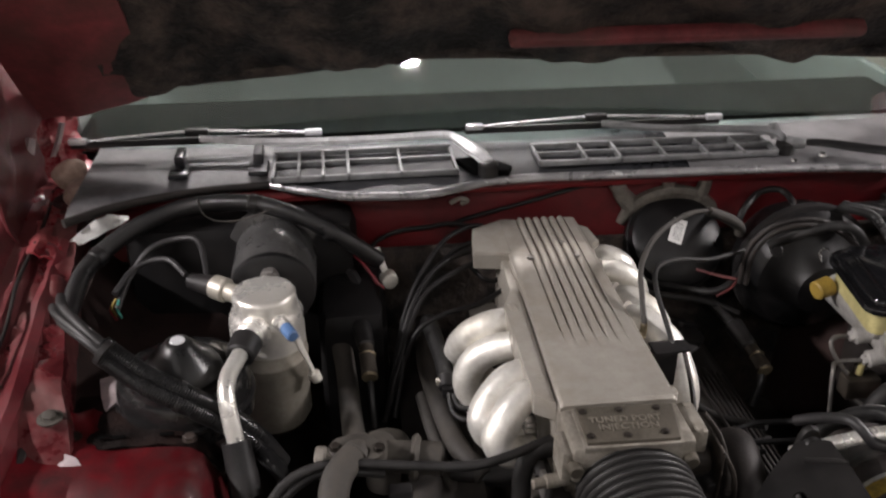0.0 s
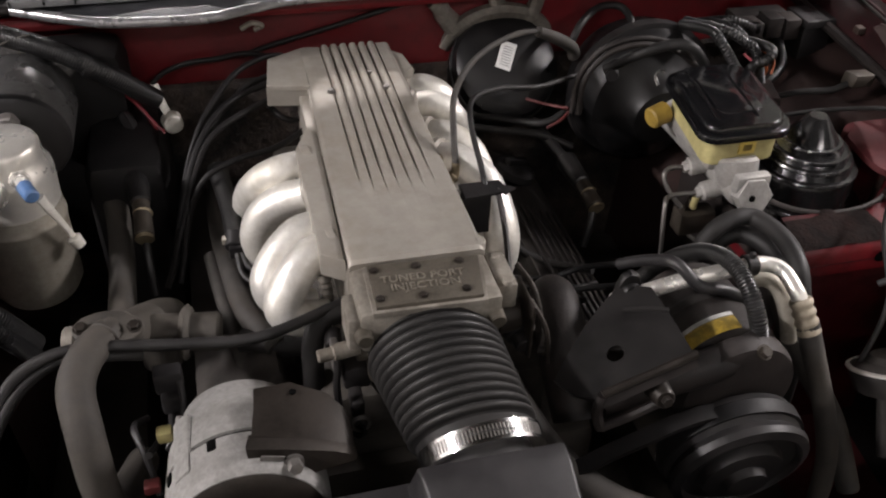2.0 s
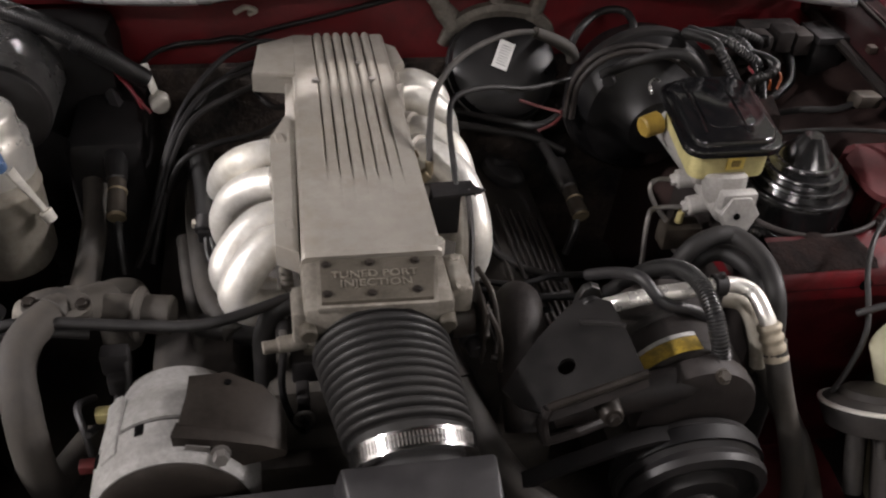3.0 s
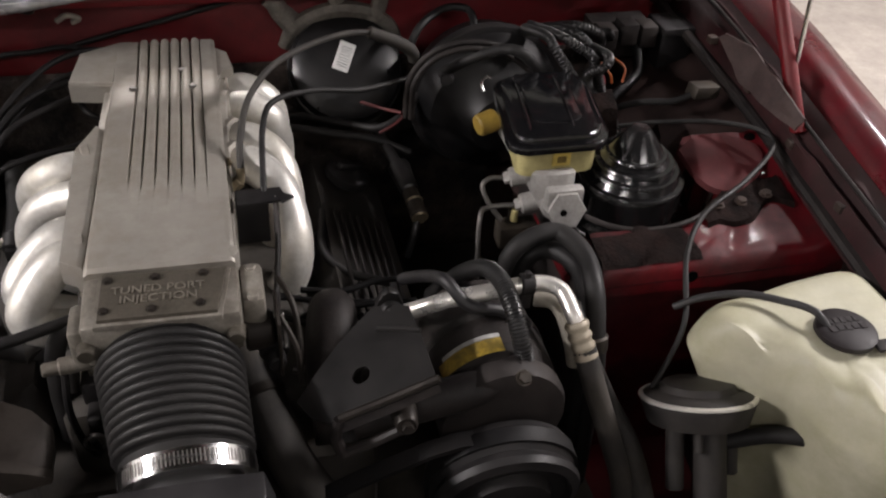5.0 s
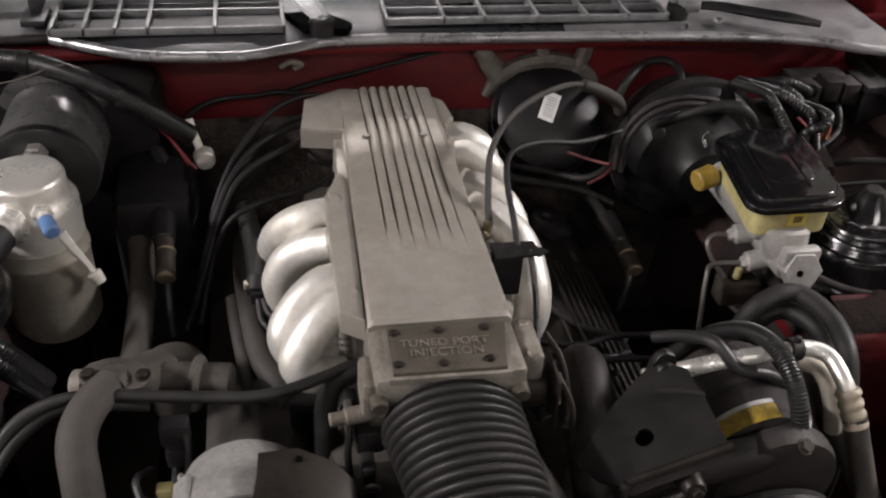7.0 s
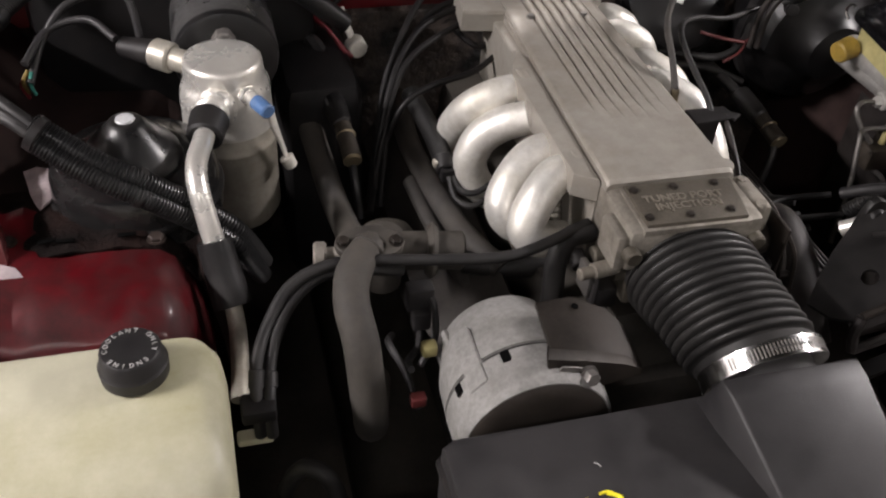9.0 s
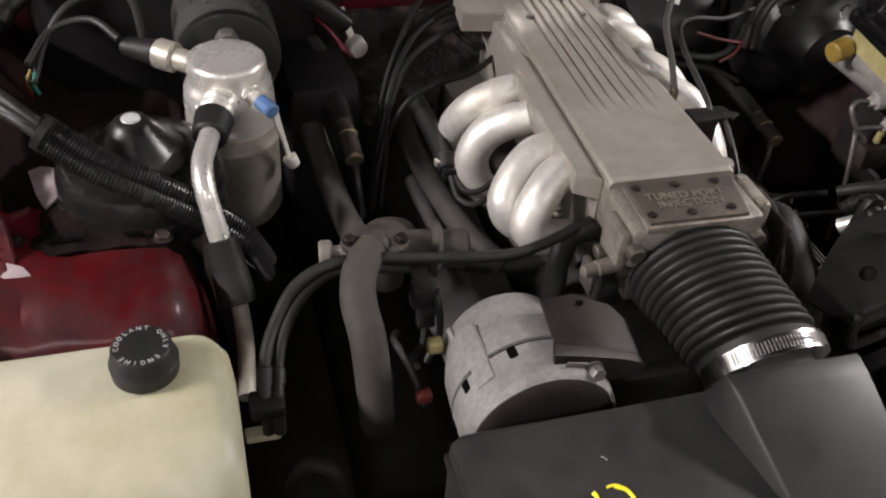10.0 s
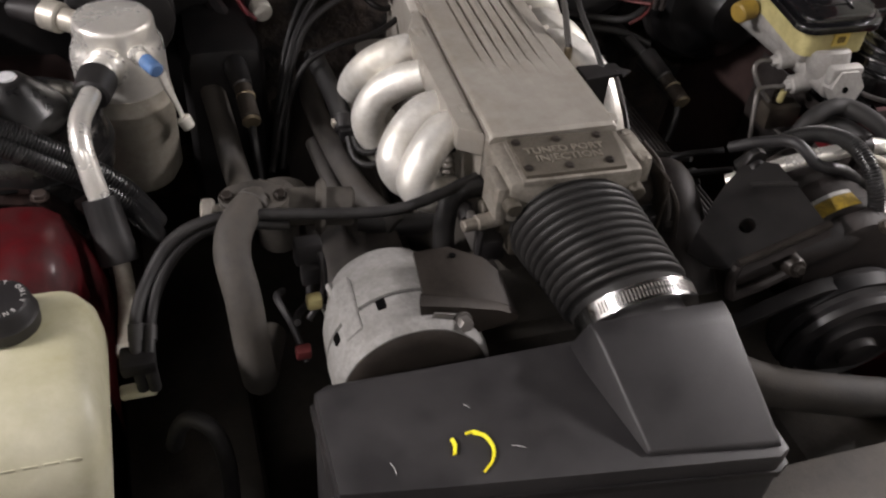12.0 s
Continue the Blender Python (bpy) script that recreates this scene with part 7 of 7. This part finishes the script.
for pts in ([(0.445, 0.93, 0.74), (0.475, 0.925, 0.735), (0.51, 0.905, 0.735), (0.55, 0.90, 0.74), (0.60, 0.885, 0.75)], [(0.44, 0.91, 0.73), (0.47, 0.89, 0.73), (0.505, 0.875, 0.74), (0.535, 0.86, 0.76)], [(0.47, 0.95, 0.73), (0.52, 0.94, 0.73), (0.565, 0.945, 0.735), (0.61, 0.925, 0.75)], [(0.46, 0.905, 0.72), (0.50, 0.93, 0.72), (0.55, 0.92, 0.725), (0.585, 0.94, 0.71)]):
    hose("engine_wire", "black taped engine wire beside the throttle body", pts, 0.0040, DARKCASE, "wire")
hose("compressor_hose", "smooth black hose under the pipe", [(0.580, 0.880, 0.790), (0.598, 0.852, 0.815), (0.612, 0.815, 0.838), (0.632, 0.790, 0.822), (0.668, 0.785, 0.812), (0.70, 0.782, 0.790)], 0.0070, BOX)
# white sheet stands for the reflection on the glossy heater case
fp = thing("case_sheen", "pale sheet standing for the sheen on the heater case", "patch")
part("sheet", panel([[(x, 1.325 + 0.010 * noise.noise(Vector((x * 60, k, 3))), 0.868 + 0.50 * (x + 0.452) + h * min(1.0, 0.35 + (x + 0.452) * 14) * min(1.0, (-0.333 - x) * 30)) for x in np.linspace(-0.452, -0.338, 16).tolist()] for k, h in enumerate((0.026, 0.018, 0.009, 0.0))], 0.002, (0, 1, 0)), PAPER, fp)
arch_loom = bpy.data.objects["wire_loom.002"]
for a, b in (((-0.384, 1.262, 0.888), (-0.374, 1.278, 0.893)), ((-0.152, 1.345, 0.935), (-0.135, 1.342, 0.932)), ((-0.03, 1.32, 0.891), (-0.018, 1.319, 0.884))):
    part("tape_wrap", rod(a, b, 0.0160, 0.0160, 16), SEMI, arch_loom)
for nm, a, b in (("fuel_line", (-0.129, 0.762, 0.764), (-0.131, 0.748, 0.752)), ("fuel_line.001", (-0.117, 0.762, 0.759), (-0.119, 0.748, 0.750))):
    part("end_sleeve", rod(a, b, 0.0078, 0.0078, 12), SEMI, bpy.data.objects[nm])
for nm, a, b in (("power_hose", (0.797, 0.805, 0.737), (0.798, 0.8, 0.716)), ("power_hose.001", (0.794, 0.815, 0.709), (0.793, 0.811, 0.678))):
    part("crimp", rod(a, b, 0.0152, 0.0152, 14), SHIELD, bpy.data.objects[nm])
part("sleeve", tube([(0.69, 1.33, 0.835), (0.682, 1.328, 0.852), (0.655, 1.322, 0.871), (0.618, 1.313, 0.890)], [0.010, 0.010, 0.0098, 0.0085], 12), GREYHOSE, bpy.data.objects["vacuum_hose"], "thick grey rubber sleeve")
for pts in ([(0.60, 1.29, 0.79), (0.632, 1.275, 0.785), (0.655, 1.25, 0.79)], [(0.62, 1.24, 0.765), (0.645, 1.245, 0.775), (0.67, 1.265, 0.785)]):
    hose("bare_wire", "thin dull red wire behind the engine", pts, 0.0026, REDCAP, "wire")
for pts in ([(0.660, 1.245, 0.785), (0.664, 1.245, 0.846), (0.695, 1.245, 0.886), (0.744, 1.240, 0.902), (0.801, 1.235, 0.892), (0.847, 1.230, 0.858)],
            [(0.666, 1.235, 0.788), (0.669, 1.235, 0.845), (0.697, 1.235, 0.881), (0.741, 1.230, 0.897), (0.797, 1.225, 0.888), (0.840, 1.220, 0.859)]):
    hose("booster_wire", "black wire arching over the brake booster", pts, 0.0045, DARKB, "wire")
for nm, a, b in (("wire_loom", (-0.222, 0.958, 0.860), (-0.214, 0.957, 0.855)), ("wire_loom.001", (-0.226, 0.944, 0.847), (-0.218, 0.943, 0.842))):
    part("tape_band", rod(a, b, 0.0112, 0.0112, 14), SEMI, bpy.data.objects[nm])
